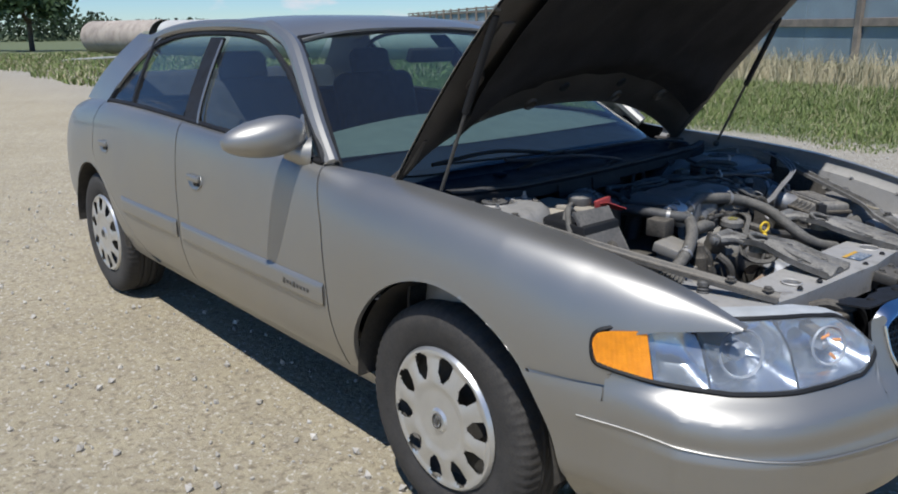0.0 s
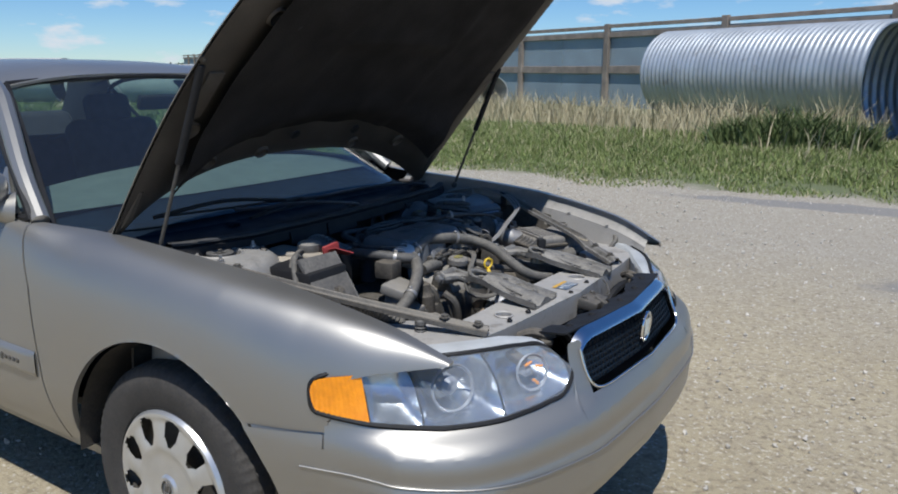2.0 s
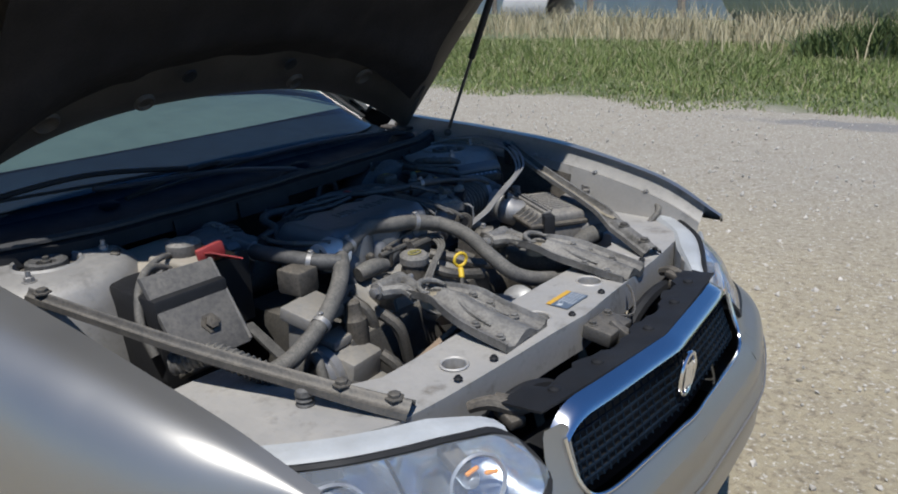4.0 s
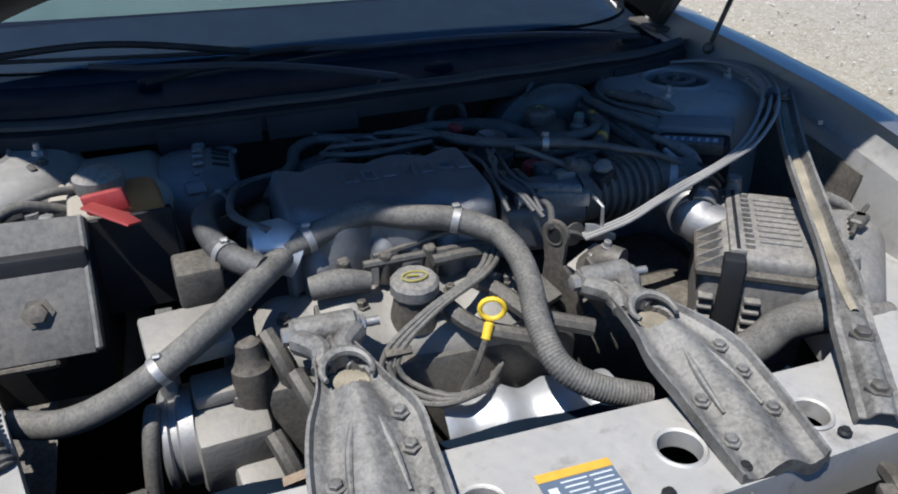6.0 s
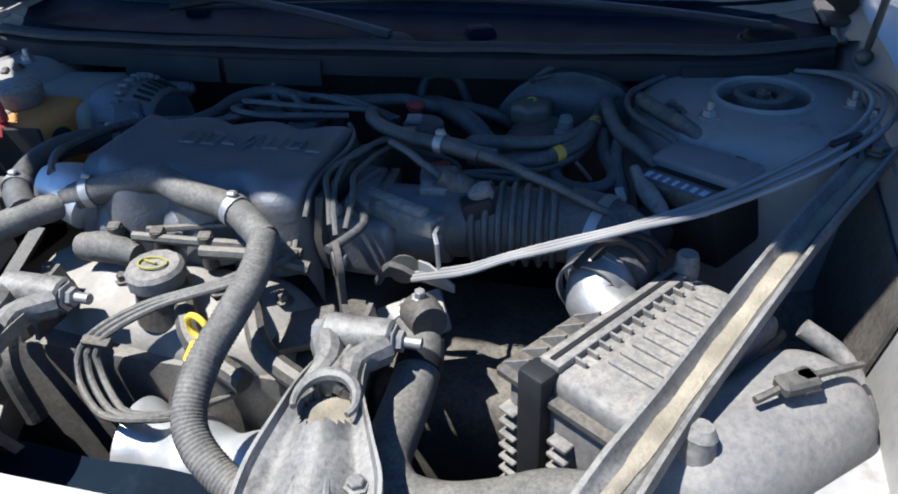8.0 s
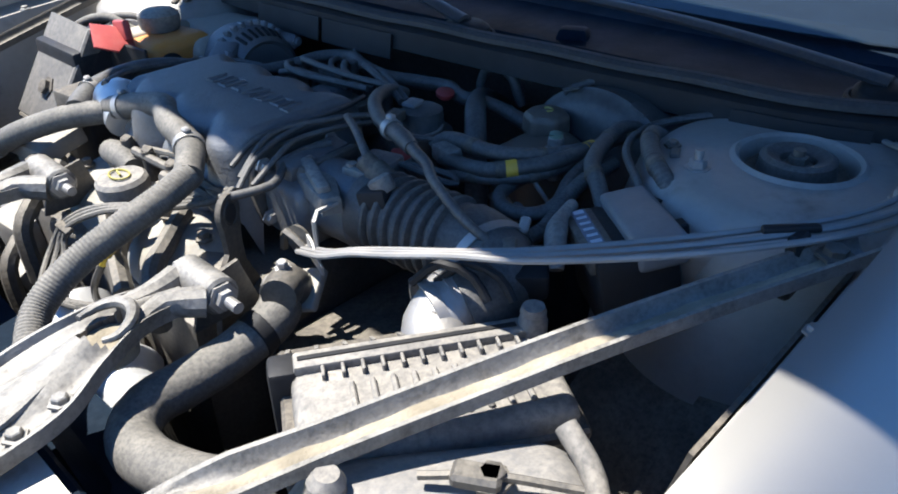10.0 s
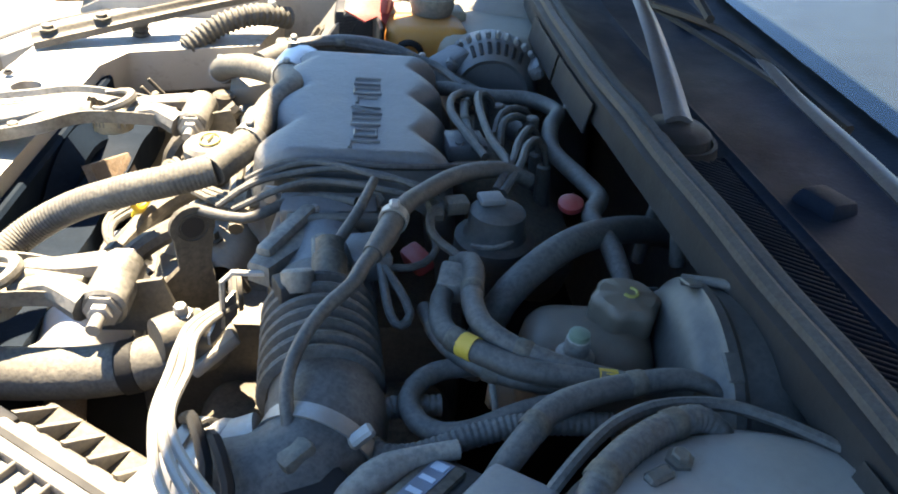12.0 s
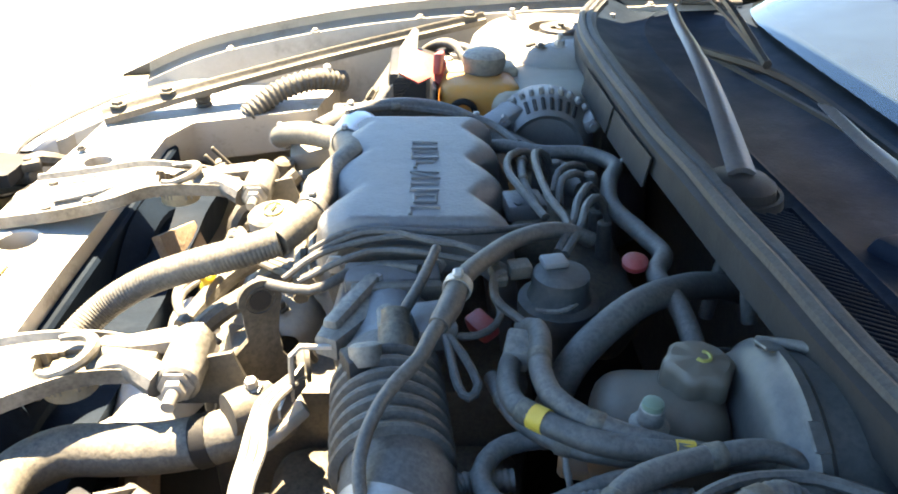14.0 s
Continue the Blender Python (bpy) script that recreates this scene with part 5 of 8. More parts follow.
# ---------------------------------------------------------------- engine bay: sheet metal of the car
bm = surf(lambda y, z: Vector((-0.20 + 0.05 * math.sin(z * 9) * 0.3, y, z)), np.linspace(-0.78, 0.78, 20), np.linspace(0.30, 0.875, 12))
part("firewall", thicken(bm, 0.01), M_BLACK_DUSTY, car)
bm = box(bmesh.new(), (1.05, 1.2, 0.02), pose(0.32, 0, 0.34), 0.004, 1)
part("splash_shield", bm, M_BLACK, car)


def rail_z(x):
    return Z_TOP(x) - 0.030


for s in (-1, 1):
    # inner edge of the fender: flange, channel and apron
    def apron(x, v):
        yi = Y_IN(x)
        return Vector((x, s * lerp(v, [0, 0.12, 0.2, 0.34, 0.40, 1.0], [yi, yi - 0.004, yi - 0.028, yi - 0.034, yi - 0.040, yi - 0.075]),
                       lerp(v, [0, 0.12, 0.2, 0.34, 0.40, 1.0], [Z_TOP(x) - 0.002 + lift(x, s), Z_TOP(x) - 0.02 + lift(x, s), rail_z(x), rail_z(x), rail_z(x) - 0.02, 0.70])))
    bm = surf(apron, np.linspace(-0.40, 0.74, 60), [0, 0.12, 0.2, 0.27, 0.34, 0.40, 0.55, 0.7, 0.85, 1.0])
    part("inner_fender", bm, M_PAINT_BAY, car)
    for x in (-0.22, 0.02, 0.22, 0.42, 0.58):
        part("fender_bolt", hexbolt(bmesh.new(), (x, s * (Y_IN(x) - 0.03), rail_z(x)), (0, 0, 1), 0.006, 0.006), M_STEEL, car)
    # strut tower with its round opening
    at = (-0.03, s * 0.60, 0.0)
    prof = [(0.55, 0.205), (0.72, 0.188), (0.84, 0.168), (0.878, 0.156), (0.893, 0.138), (0.898, 0.12), (0.899, 0.066), (0.903, 0.061), (0.900, 0.057), (0.880, 0.054), (0.87, 0.03)]
    tower = part("strut_tower", lathe(bmesh.new(), prof, at, (0, 0, 1), 56, caps=False), M_PAINT_BAY, car, "dusty grey-tan strut tower")
    part("mount_cup", lathe(bmesh.new(), [(0.872, 0.053), (0.886, 0.050), (0.887, 0.028), (0.880, 0.024)], at, (0, 0, 1), 40), M_BLACK_DUSTY, tower)
    part("mount_ring", lathe(bmesh.new(), [(0.883, 0.039), (0.902, 0.037), (0.905, 0.031), (0.900, 0.018), (0.893, 0.016)], at, (0, 0, 1), 40), M_RUBBER_DARK, tower)
    bm = bmesh.new()
    hexbolt(bm, (at[0], at[1], 0.893), (0, 0, 1), 0.010, 0.010)
    rod(bm, (at[0], at[1], 0.90), (at[0], at[1], 0.910), 0.006)
    part("strut_nut", bm, M_STEEL_DARK, tower)
    for k in range(3):
        a = math.radians(80 + 120 * k)
        bm = bmesh.new()
        p = (at[0] + 0.105 * math.cos(a), at[1] + 0.105 * math.sin(a), 0.897)
        hexbolt(bm, p, (0, 0, 1), 0.009, 0.010)
        rod(bm, p, (p[0], p[1], 0.918), 0.0045)
        part("stud", bm, M_STEEL, tower)
    bm = bmesh.new()
    box(bm, (0.018, 0.010, 0.006), pose(at[0] + 0.066, at[1] - s * 0.100, 0.899, 0, 6, 25), 0.002, 1)
    hexbolt(bm, (at[0] + 0.050, at[1] - s * 0.112, 0.898), (0, 0, 1), 0.006, 0.006)
    part("tower_clip", bm, M_STEEL_DARK, tower)
    # shelf between tower, apron and lamp
    bm = surf(lambda x, v: Vector((x, s * lerp(v, [0, 1], [Y_IN(x) - 0.05, 0.50]), lerp(x, [-0.25, 0.05, 0.35, 0.5], [0.78, 0.76, 0.62, 0.58]))), np.linspace(-0.25, 0.50, 10), [0, 0.5, 1])
    part("wheelhouse", bm, M_BLACK_DUSTY, car)

# black sheet ahead of the driver-side tower, put in for the apron's shade
bm = surf(lambda x, v: Vector((x, lerp(v, [0, 1], [Y_IN(x) - 0.044, Y_IN(x) - 0.10]), lerp(v, [0, 1], [rail_z(x) - 0.022, 0.60]))), np.linspace(0.06, 0.35, 12), np.linspace(0, 1, 5))
part("splash_panel", thicken(bm, 0.004), M_BLACK_DUSTY, car)


def hole_ring(bm, at, r, depth=0.02):
    lathe(bm, [(-depth, r * 0.96), (0.001, r * 0.98), (0.003, r * 1.12), (0.0005, r * 1.22)], at, (0, 0, 1), 28, caps=False)


# radiator support: a silver cross panel that widens to the lamps
HOLES = [(0.703, 0.156, 0.024), (0.703, 0.318, 0.021), (0.712, -0.063, 0.024), (0.70, -0.30, 0.021), (0.68, 0.237, 0.005), (0.728, 0.10, 0.004), (0.69, -0.19, 0.006)]


def support(y, v):
    w = abs(y)
    back = lerp(w, [0, 0.40, 0.46, 0.52, 0.72], [0.632, 0.630, 0.60, 0.40, 0.37])
    front = lerp(w, [0, 0.12, 0.42, 0.50, 0.60, 0.72], [0.782, 0.772, 0.752, 0.745, 0.70, 0.60])
    x = back + (front - back) * v
    z = 0.772 + 0.002 * math.cos(y * 9) + lerp(w, [0.40, 0.55, 0.72], [0, 0.004, -0.012])
    return Vector((x, y, z))


bm = surf(support, np.linspace(-0.72, 0.72, 240), np.linspace(0, 1, 40))
for hx, hy, r in HOLES:
    gone = {v for v in bm.verts if math.hypot(v.co.x - hx, v.co.y - hy) < r}
    bmesh.ops.delete(bm, geom=[f for f in bm.faces if all(v in gone for v in f.verts)], context="FACES")
    for v in bm.verts:
        if v in gone and v.is_valid:
            d = Vector((v.co.x - hx, v.co.y - hy, 0)).normalized() * r
            v.co.x, v.co.y = hx + d.x, hy + d.y
bmesh.ops.delete(bm, geom=[v for v in bm.verts if not v.link_faces], context="VERTS")
edge = [e for e in bm.edges if len(e.link_faces) == 1]
r = bmesh.ops.extrude_edge_only(bm, edges=edge)
for g in r["geom"]:
    if isinstance(g, bmesh.types.BMVert):
        near = min(math.hypot(g.co.x - hx, g.co.y - hy) - rr for hx, hy, rr in HOLES)
        g.co.z -= 0.008 if near < 0.006 else 0.070
support_ob = part("radiator_support", bm, M_BAY_SILVER, car, "silver-painted radiator support panel")
for hx, hy, rr in HOLES[:4]:
    bm = bmesh.new()
    hole_ring(bm, (hx, hy, 0.772), rr)
    part("hole_lip", bm, M_BAY_SILVER, support_ob)
# warning label: yellow header, grey field with rows that cannot be read
lab = Matrix.Translation((0.722, 0.036, 0.7762)) @ pose(0, 0, 0, 0, 0, 90) @ Matrix.Scale(0.82, 4)
bm = box(bmesh.new(), (0.098, 0.052, 0.0006), lab, 0.0)
label_ob = part("warning_label", bm, M_LABEL_BLUE, support_ob, "yellow and grey warning label")
part("label_header", box(bmesh.new(), (0.098, 0.013, 0.0006), lab @ pose(0, 0.026, 0.0006)), M_YELLOW_TAPE, label_ob)
bm = bmesh.new()
for k in range(5):
    for j in range(2):
        box(bm, (0.034 - 0.004 * ((k + j) % 3), 0.0022, 0.0004), lab @ pose(-0.006 + j * 0.036, 0.013 - 0.008 * k, 0.0006))
box(bm, (0.012, 0.012, 0.0004), lab @ pose(-0.036, 0.002, 0.0006))
part("label_rows", bm, M_LABEL_WHITE, label_ob)

# between support and nose: dark duct, fan shroud, latch
bm = surf(lambda y, v: Vector((lerp(v, [0, 1], [0.79 - 0.16 * abs(y) ** 2, 0.96 - 0.35 * y * y]), y, lerp(v, [0, 0.5, 1], [0.62, 0.56, 0.60]))), np.linspace(-0.62, 0.62, 20), np.linspace(0, 1, 6))
part("air_deflector", bm, M_BLACK, car)
for s in (-1, 1):
    # uneven header strip behind the headlight's upper edge
    def header(a, v):
        p = lens_point(a, 1.0, s, -0.004) + Vector((0, 0, 0.002))
        deep = 0.040 + 0.007 * math.sin(a * 61) + 0.004 * math.sin(a * 140)
        back = Vector((-0.80, -s * lerp(a, [0.3, 0.8], [0.75, 0.35]), 0)).normalized()
        return p + back * deep * min(1.0, v * 1.4) + Vector((0, 0, lerp(v, [0, 0.1, 0.7, 0.75, 1], [0, 0.002, 0.002, -0.001, -0.05])))
    bm = surf(header, np.linspace(0.40, 0.80, 44), [0, 0.1, 0.3, 0.5, 0.7, 0.75, 1])
    part("lamp_cover", thicken(bm, 0.003), M_PAINT_BAY, car, "grey dusty filler strip behind the headlight")
    for y in (0.33, 0.47):
        bm = bmesh.new()
        box(bm, (0.05, 0.03, 0.02), pose(0.83, s * y, 0.735, 0, 10, s * 20), 0.005, 2)
        rod(bm, (0.82, s * y, 0.74), (0.82, s * y, 0.765), 0.006)
        part("lamp_fixing", bm, M_BLACK_DUSTY, car)
for y, w in ((-0.26, 0.30), (0.30, 0.34)):
    bm = bmesh.new()
    tube(bm, [(0.80 + 0.012 * math.cos(a), y + w / 2 * math.cos(a), 0.60 + 0.13 * math.sin(a)) for a in np.linspace(0.1, math.pi - 0.1, 15)], 0.014, 8, 0.03)
    part("fan_shroud", bm, M_BLACK, car)
def carrier(y, v):
    """The flange behind the grille's upper edge, its rear edge uneven."""
    front = front_point(1 - abs(y) * 0.37, 0.768, 1, -0.024).x
    deep = 0.062 + 0.010 * math.sin(y * 33 + 1.0) * (math.sin(y * 71) > -0.2) + 0.018 * (abs(y) > 0.27)
    return Vector((front - deep * min(1.0, v / 0.85), y, lerp(v, [0, 0.1, 0.85, 1.0], [0.772, 0.770, 0.762, 0.742])))


carrier_ob = part("grille_carrier", thicken(surf(carrier, np.linspace(-0.345, 0.345, 60), [0, 0.1, 0.3, 0.5, 0.7, 0.85, 1.0]), 0.004), M_BLACK, car, "dusty black flange behind the grille")
for y in (-0.27, -0.15, 0.02, 0.16, 0.28):
    p = carrier(y, 0.45)
    part("carrier_clip", lathe(bmesh.new(), [(0, 0.011), (0.003, 0.010), (0.005, 0.006), (0.006, 0.001)], p, (0, 0, 1), 12), M_BLACK, carrier_ob)
for s in (-1, 1):
    bm = bmesh.new()
    tube(bm, [(0.775, s * 0.36, 0.745), (0.805, s * 0.345, 0.757), (0.84, s * 0.33, 0.750), (0.862, s * 0.325, 0.757)], [0.010, 0.013, 0.011, 0.008], 8)
    box(bm, (0.05, 0.028, 0.016), pose(0.825, s * 0.325, 0.754, 0, 4, s * -20), 0.004, 2)
    part("nose_bracket", bm, M_BLACK_DUSTY, car)
bm = bmesh.new()
box(bm, (0.06, 0.09, 0.03), pose(0.815, 0.02, 0.745, 0, 8, 0), 0.006, 2)
box(bm, (0.05, 0.022, 0.05), pose(0.835, 0.02, 0.735, 0, 30, 0), 0.005, 2)
tube(bm, [(0.81, 0.06, 0.755), (0.83, 0.10, 0.75), (0.80, 0.16, 0.762), (0.775, 0.19, 0.768)], 0.003, 6)
hexbolt(bm, (0.80, 0.05, 0.76), (0, 0, 1), 0.008)
hexbolt(bm, (0.80, -0.01, 0.76), (0, 0, 1), 0.008)
part("hood_latch", bm, M_STEEL_DARK, car)

COWL_X = smooth_fn([-0.78, -0.56, -0.2, 0.1, 0.4, 0.6, 0.78], [-0.14, -0.055, -0.042, -0.060, -0.086, -0.115, -0.20])
# painted flange segments on the firewall, below the cowl lip
for y0, y1 in ((-0.33, -0.17), (-0.16, -0.01), (0.50, 0.64)):
    bm = surf(lambda y, v: Vector((COWL_X(y) + 0.012 + 0.006 * v, y, lerp(v, [0, 0.15, 1], [0.912, 0.909, 0.876]))), np.linspace(y0, y1, 14), [0, 0.15, 1])
    part("firewall_flange", thicken(bm, 0.002), M_BLACK, car)

# cowl with its grille slats, rubber weatherstrip and wipers


def cowl_point(y, v):
    x0 = COWL_X(y) - 0.012
    x1 = -0.338 - 0.20 * (y / 0.775) ** 8 - 0.02
    return Vector((x0 + (x1 - x0) * v, y, lerp(v, [0, 0.05, 0.2, 0.7, 1.0], [0.926, 0.922, 0.904, 0.906, 0.929])))


def cowl_skin(y, v):
    """The cowl with the well of its air grille sunk into it."""
    sunk = lerp(y, [0.095, 0.100, 0.640, 0.645], [0, 1, 1, 0]) * lerp(v, [0.045, 0.055, 0.285, 0.295], [0, 1, 1, 0])
    rib = 0.003 * math.exp(-((v - 0.335) / 0.012) ** 2) + 0.003 * math.exp(-((v - 0.80) / 0.015) ** 2)
    return cowl_point(y, v) + Vector((0, 0, rib - 0.014 * sunk))


bm = surf(cowl_skin, [*np.linspace(-0.76, 0.09, 24), 0.095, 0.100, *np.linspace(0.12, 0.63, 16), 0.640, 0.645, 0.70, 0.76],
          [0, 0.03, 0.045, 0.055, 0.12, 0.2, 0.285, 0.295, 0.31, 0.325, 0.335, 0.345, 0.36, 0.5, 0.65, 0.78, 0.80, 0.82, 0.92, 1.0])
cowl = part("cowl_panel", bm, M_COWL, car, "black plastic cowl under the windshield")
for k in range(68):
    y = 0.104 + k * 0.0079
    a, c = cowl_point(y, 0.055), cowl_point(y, 0.285)
    bm = box(bmesh.new(), ((c - a).length, 0.0028, 0.007), Matrix.Translation((a + c) / 2 - Vector((0, 0, 0.0045))) @ pose(0, 0, 0, 0, math.degrees(math.atan2(a.z - c.z, a.x - c.x)) * -1, -4), 0.0008, 1)
    part("slat", bm, M_COWL, cowl)
STRIP = [(0.004, 0.0), (0.003, 0.006), (-0.003, 0.009), (-0.007, 0.0075), (-0.009, 0.0045), (-0.011, 0.0075), (-0.018, 0.0085), (-0.021, 0.004), (-0.026, 0.003), (-0.028, -0.004)]
bm = surf(lambda y, k: Vector((COWL_X(y) + STRIP[int(k)][0], y, 0.927 + STRIP[int(k)][1] + 0.001 * math.sin(y * 31))), np.linspace(-0.70, 0.70, 70), range(len(STRIP)))
part("weatherstrip", bm, M_STRIP, car, "dusty black rubber weatherstrip")
bm = surf(lambda y, v: Vector((COWL_X(y) + lerp(v, [0, 0.3, 1], [-0.004, 0.006, 0.009]), y, lerp(v, [0, 0.3, 1], [0.924, 0.918, 0.890]))), np.linspace(-0.70, 0.70, 30), [0, 0.3, 1])
part("cowl_lip", thicken(bm, 0.003), M_BLACK, car)
for y, tip in ((0.078, -0.42), (0.62, 0.06)):
    base = Vector((-0.105 - 0.11 * (y > 0.3), y, 0.925))
    end = Vector((-0.165, tip, 0.972)) if y < 0.3 else Vector((-0.245, -0.06, 0.948))
    bm = bmesh.new()
    lathe(bm, [(0, 0.038), (0.012, 0.036), (0.018, 0.028), (0.02, 0.001)], base - Vector((0, 0, 0.012)), (0, 0, 1), 24)
    wiper = part("wiper_arm", bm, M_BLACK, car, "black wiper arm over the cowl")
    d = (end - base)
    bm = surf(lambda t, u: base + d * t + Vector((u * lerp(t, [0, 0.15, 1], [0.015, 0.014, 0.008]), 0, 0.016 + 0.012 * math.sin(min(1, t * 1.2) * math.pi) - 0.006 * u * u)), np.linspace(0, 1, 14), np.linspace(-1, 1, 5))
    part("arm", thicken(bm, 0.006), M_WIPER, wiper)
    b0, b1 = (end + Vector((-0.09, -0.22, 0.01)), end + Vector((-0.05, 0.26, 0.0))) if y < 0.3 else (Vector((-0.188, -0.34, 0.940)), Vector((-0.275, 0.10, 0.944)))
    bm = tube(bmesh.new(), [b0 + Vector((0, 0, 0.0)), b0.lerp(b1, 0.5) + Vector((0, 0, 0.022)), b1], 0.006, 6)
    tube(bm, [b0, b0.lerp(b1, 0.5) + Vector((-0.012, 0, -0.004)), b1], 0.004, 5)
    part("blade", bm, M_BLACK, wiper)
    bm = lathe(bmesh.new(), [(0, 0.046), (0.010, 0.044), (0.010, 0.040), (0.001, 0.038)], base - Vector((0, 0, 0.018)), (0, 0, 1), 24, caps=False)
    part("pivot_collar", bm, M_BLACK, wiper)
bm = box(bmesh.new(), (0.05, 0.07, 0.03), pose(-0.27, -0.34, 0.912, 0, 10, 10) @ Matrix.Scale(0.6, 4), 0.01, 2)
part("washer_jet", bm, M_COWL, cowl)
bm = box(bmesh.new(), (0.046, 0.050, 0.018), pose(-0.218, 0.190, 0.910, 0, -6, 25), 0.006, 2, 0.8)
part("wiper_cap", bm, M_COWL, cowl)

# ---------------------------------------------------------------- engine
engine = thing("engine", (0.2, 0.0, 0.36), "dusty transverse V6 engine with a grey cast intake plenum", "engine")
bm = box(bmesh.new(), (0.34, 0.46, 0.36), pose(0.27, -0.05, 0.56), 0.02, 2)
part("engine_block", bm, M_STEEL_DARK, engine)
bm = box(bmesh.new(), (0.26, 0.34, 0.24), pose(0.24, 0.34, 0.56), 0.04, 3)
part("gearbox_case", bm, M_BLACK_DUSTY, engine)

# front rocker cover: a long rounded casting, tilted to the front
def rocker(u, v):
    y = -0.235 + 0.36 * u
    a = math.pi * v
    k = 1.0 - 0.35 * abs(2 * u - 1) ** 8
    lump = 0.006 * math.sin(u * 24) * math.sin(a)
    return Vector((0.366 + 0.060 * math.cos(a) * k + 0.03 * (u - 0.5), y, 0.725 + (0.062 * abs(math.sin(a)) ** 0.5 + lump) * k + 0.018 * -math.cos(a)))


bm = surf(rocker, np.linspace(0, 1, 30), np.linspace(0, 1, 20))
cover = part("rocker_cover", bm, M_ALU, engine, "dust-tan cast rocker cover")
for y in (-0.20, -0.10, 0.02, 0.10):
    part("cover_bolt", hexbolt(bmesh.new(), (0.366, y, 0.785), (0, 0, 1), 0.007, 0.010), M_STEEL_DARK, cover)
bm = lathe(bmesh.new(), [(0, 0.034), (0.035, 0.027), (0.045, 0.027)], (0.386, -0.035, 0.765), (0.06, 0, 1), 28)
part("filler_neck", bm, M_BLACK_DUSTY, engine)
bm = lathe(bmesh.new(), [(0, 0.029), (0.004, 0.032), (0.018, 0.032), (0.023, 0.028), (0.024, 0.001)], (0.388, -0.035, 0.808), (0.06, 0, 1), 12)
cap = part("oil_filler_cap", bm, M_GREY_DUSTY, engine, "grey oil filler cap with a yellow symbol")
bm = tube(bmesh.new(), [(0.390 + 0.011 * math.cos(a), -0.035 + 0.016 * math.sin(a), 0.8335) for a in np.linspace(0, math.tau, 19)], 0.0014, 5, 0.006)
tube(bm, [(0.388, -0.045, 0.8345), (0.391, -0.030, 0.8345)], 0.0016, 5)
part("cap_symbol", bm, material("faded_yellow_print", (0.30, 0.26, 0.07), 0.6), cap)
# dipstick with its ring
bm = tube(bmesh.new(), [(0.449 + 0.005 * math.cos(a), 0.047 + 0.0145 * math.cos(a), 0.804 + 0.0145 * math.sin(a)) for a in np.linspace(0, math.tau, 25)], 0.0034, 8, 0.005)
dip = part("dipstick", bm, M_YELLOW, engine, "yellow dipstick handle")
part("dipstick_grip", rod(bmesh.new(), (0.452, 0.043, 0.787), (0.462, 0.034, 0.768), 0.0065, 0.006, bevel=0.002), M_YELLOW, dip)
part("dipstick_tube", tube(bmesh.new(), [(0.462, 0.034, 0.768), (0.472, 0.018, 0.735), (0.468, 0.004, 0.70), (0.455, 0.0, 0.64)], 0.0045, 8), M_STEEL_DARK, dip)

# plenum: scalloped casting with raised illegible marks
def lobes(y, off):
    return 0.082 + 0.024 * (0.5 + 0.5 * math.cos((y + off) / 0.092 * math.tau)) ** 0.6


def plenum(u, v):
    y = -0.185 + 0.30 * v
    e = min(1.0, min(v, 1 - v) / 0.05)
    k = math.sqrt(max(0.0, 1 - (1 - e) ** 2)) * 0.12 + 0.88
    if u < 0:
        w = (lobes(y, 0.0) - 0.014) * k
    else:
        w = lobes(y, 0.02) * k
    a = abs(u)
    x = 0.216 + math.copysign(w * min(1.0, a / 0.7) ** 0.9 + (0.012 * max(0, a - 0.7) / 0.3), u)
    drop = 0.020 * max(0.0, (a - 0.42) / 0.28) ** 2.2 if a < 0.7 else 0.020 + 0.085 * (a - 0.7) / 0.3
    end = 0.055 * (1 - e) ** 2.5
    return Vector((x, y, 0.897 - drop - end + 0.0004 * noise.noise(Vector((x * 60, y * 60, 1)))))


pl = part("intake_plenum", surf(plenum, np.linspace(-1, 1, 70), np.linspace(0, 1, 70)), M_ALU_GREY, engine, "grey cast intake plenum with scalloped sides", angle=50)
STROKES = ([(-1, -1), (1, -1), (1, 1), (-1, 1)], [(-1, -1), (1, -1), (-1, 1), (1, 1)], [(-1, -1), (1, -1), (1, 1)], [(1, -1), (-1, -1), (-1, 1), (1, 1), (1, -0.6)])
for k in range(7):
    y = -0.075 + k * 0.0275
    w = 0.015 if k not in (2, 5) else 0.011
    part("cast_mark", tube(bmesh.new(), [(0.212 + a * w, y + c * 0.008, 0.8974) for a, c in STROKES[k * 3 % 4]], 0.0022, 6, smooth=False), M_ALU_GREY, pl)
for y in (-0.14, -0.05, 0.04):
    for s in (-1, 1):
        bm = tube(bmesh.new(), [(0.216 + s * 0.06, y, 0.845), (0.216 + s * 0.088, y, 0.815), (0.216 + s * 0.10, y, 0.74)], [0.027, 0.025, 0.023], 14)
        part("intake_runner", bm, M_ALU_GREY, engine)
# bright end cap where the coolant outlet sits
bm = tube(bmesh.new(), [(0.305, -0.165, 0.845), (0.300, -0.195, 0.858), (0.302, -0.225, 0.862)], [0.034, 0.036, 0.026], 18)
part("coolant_outlet", bm, M_SHIELD, engine, "bright cast coolant outlet")

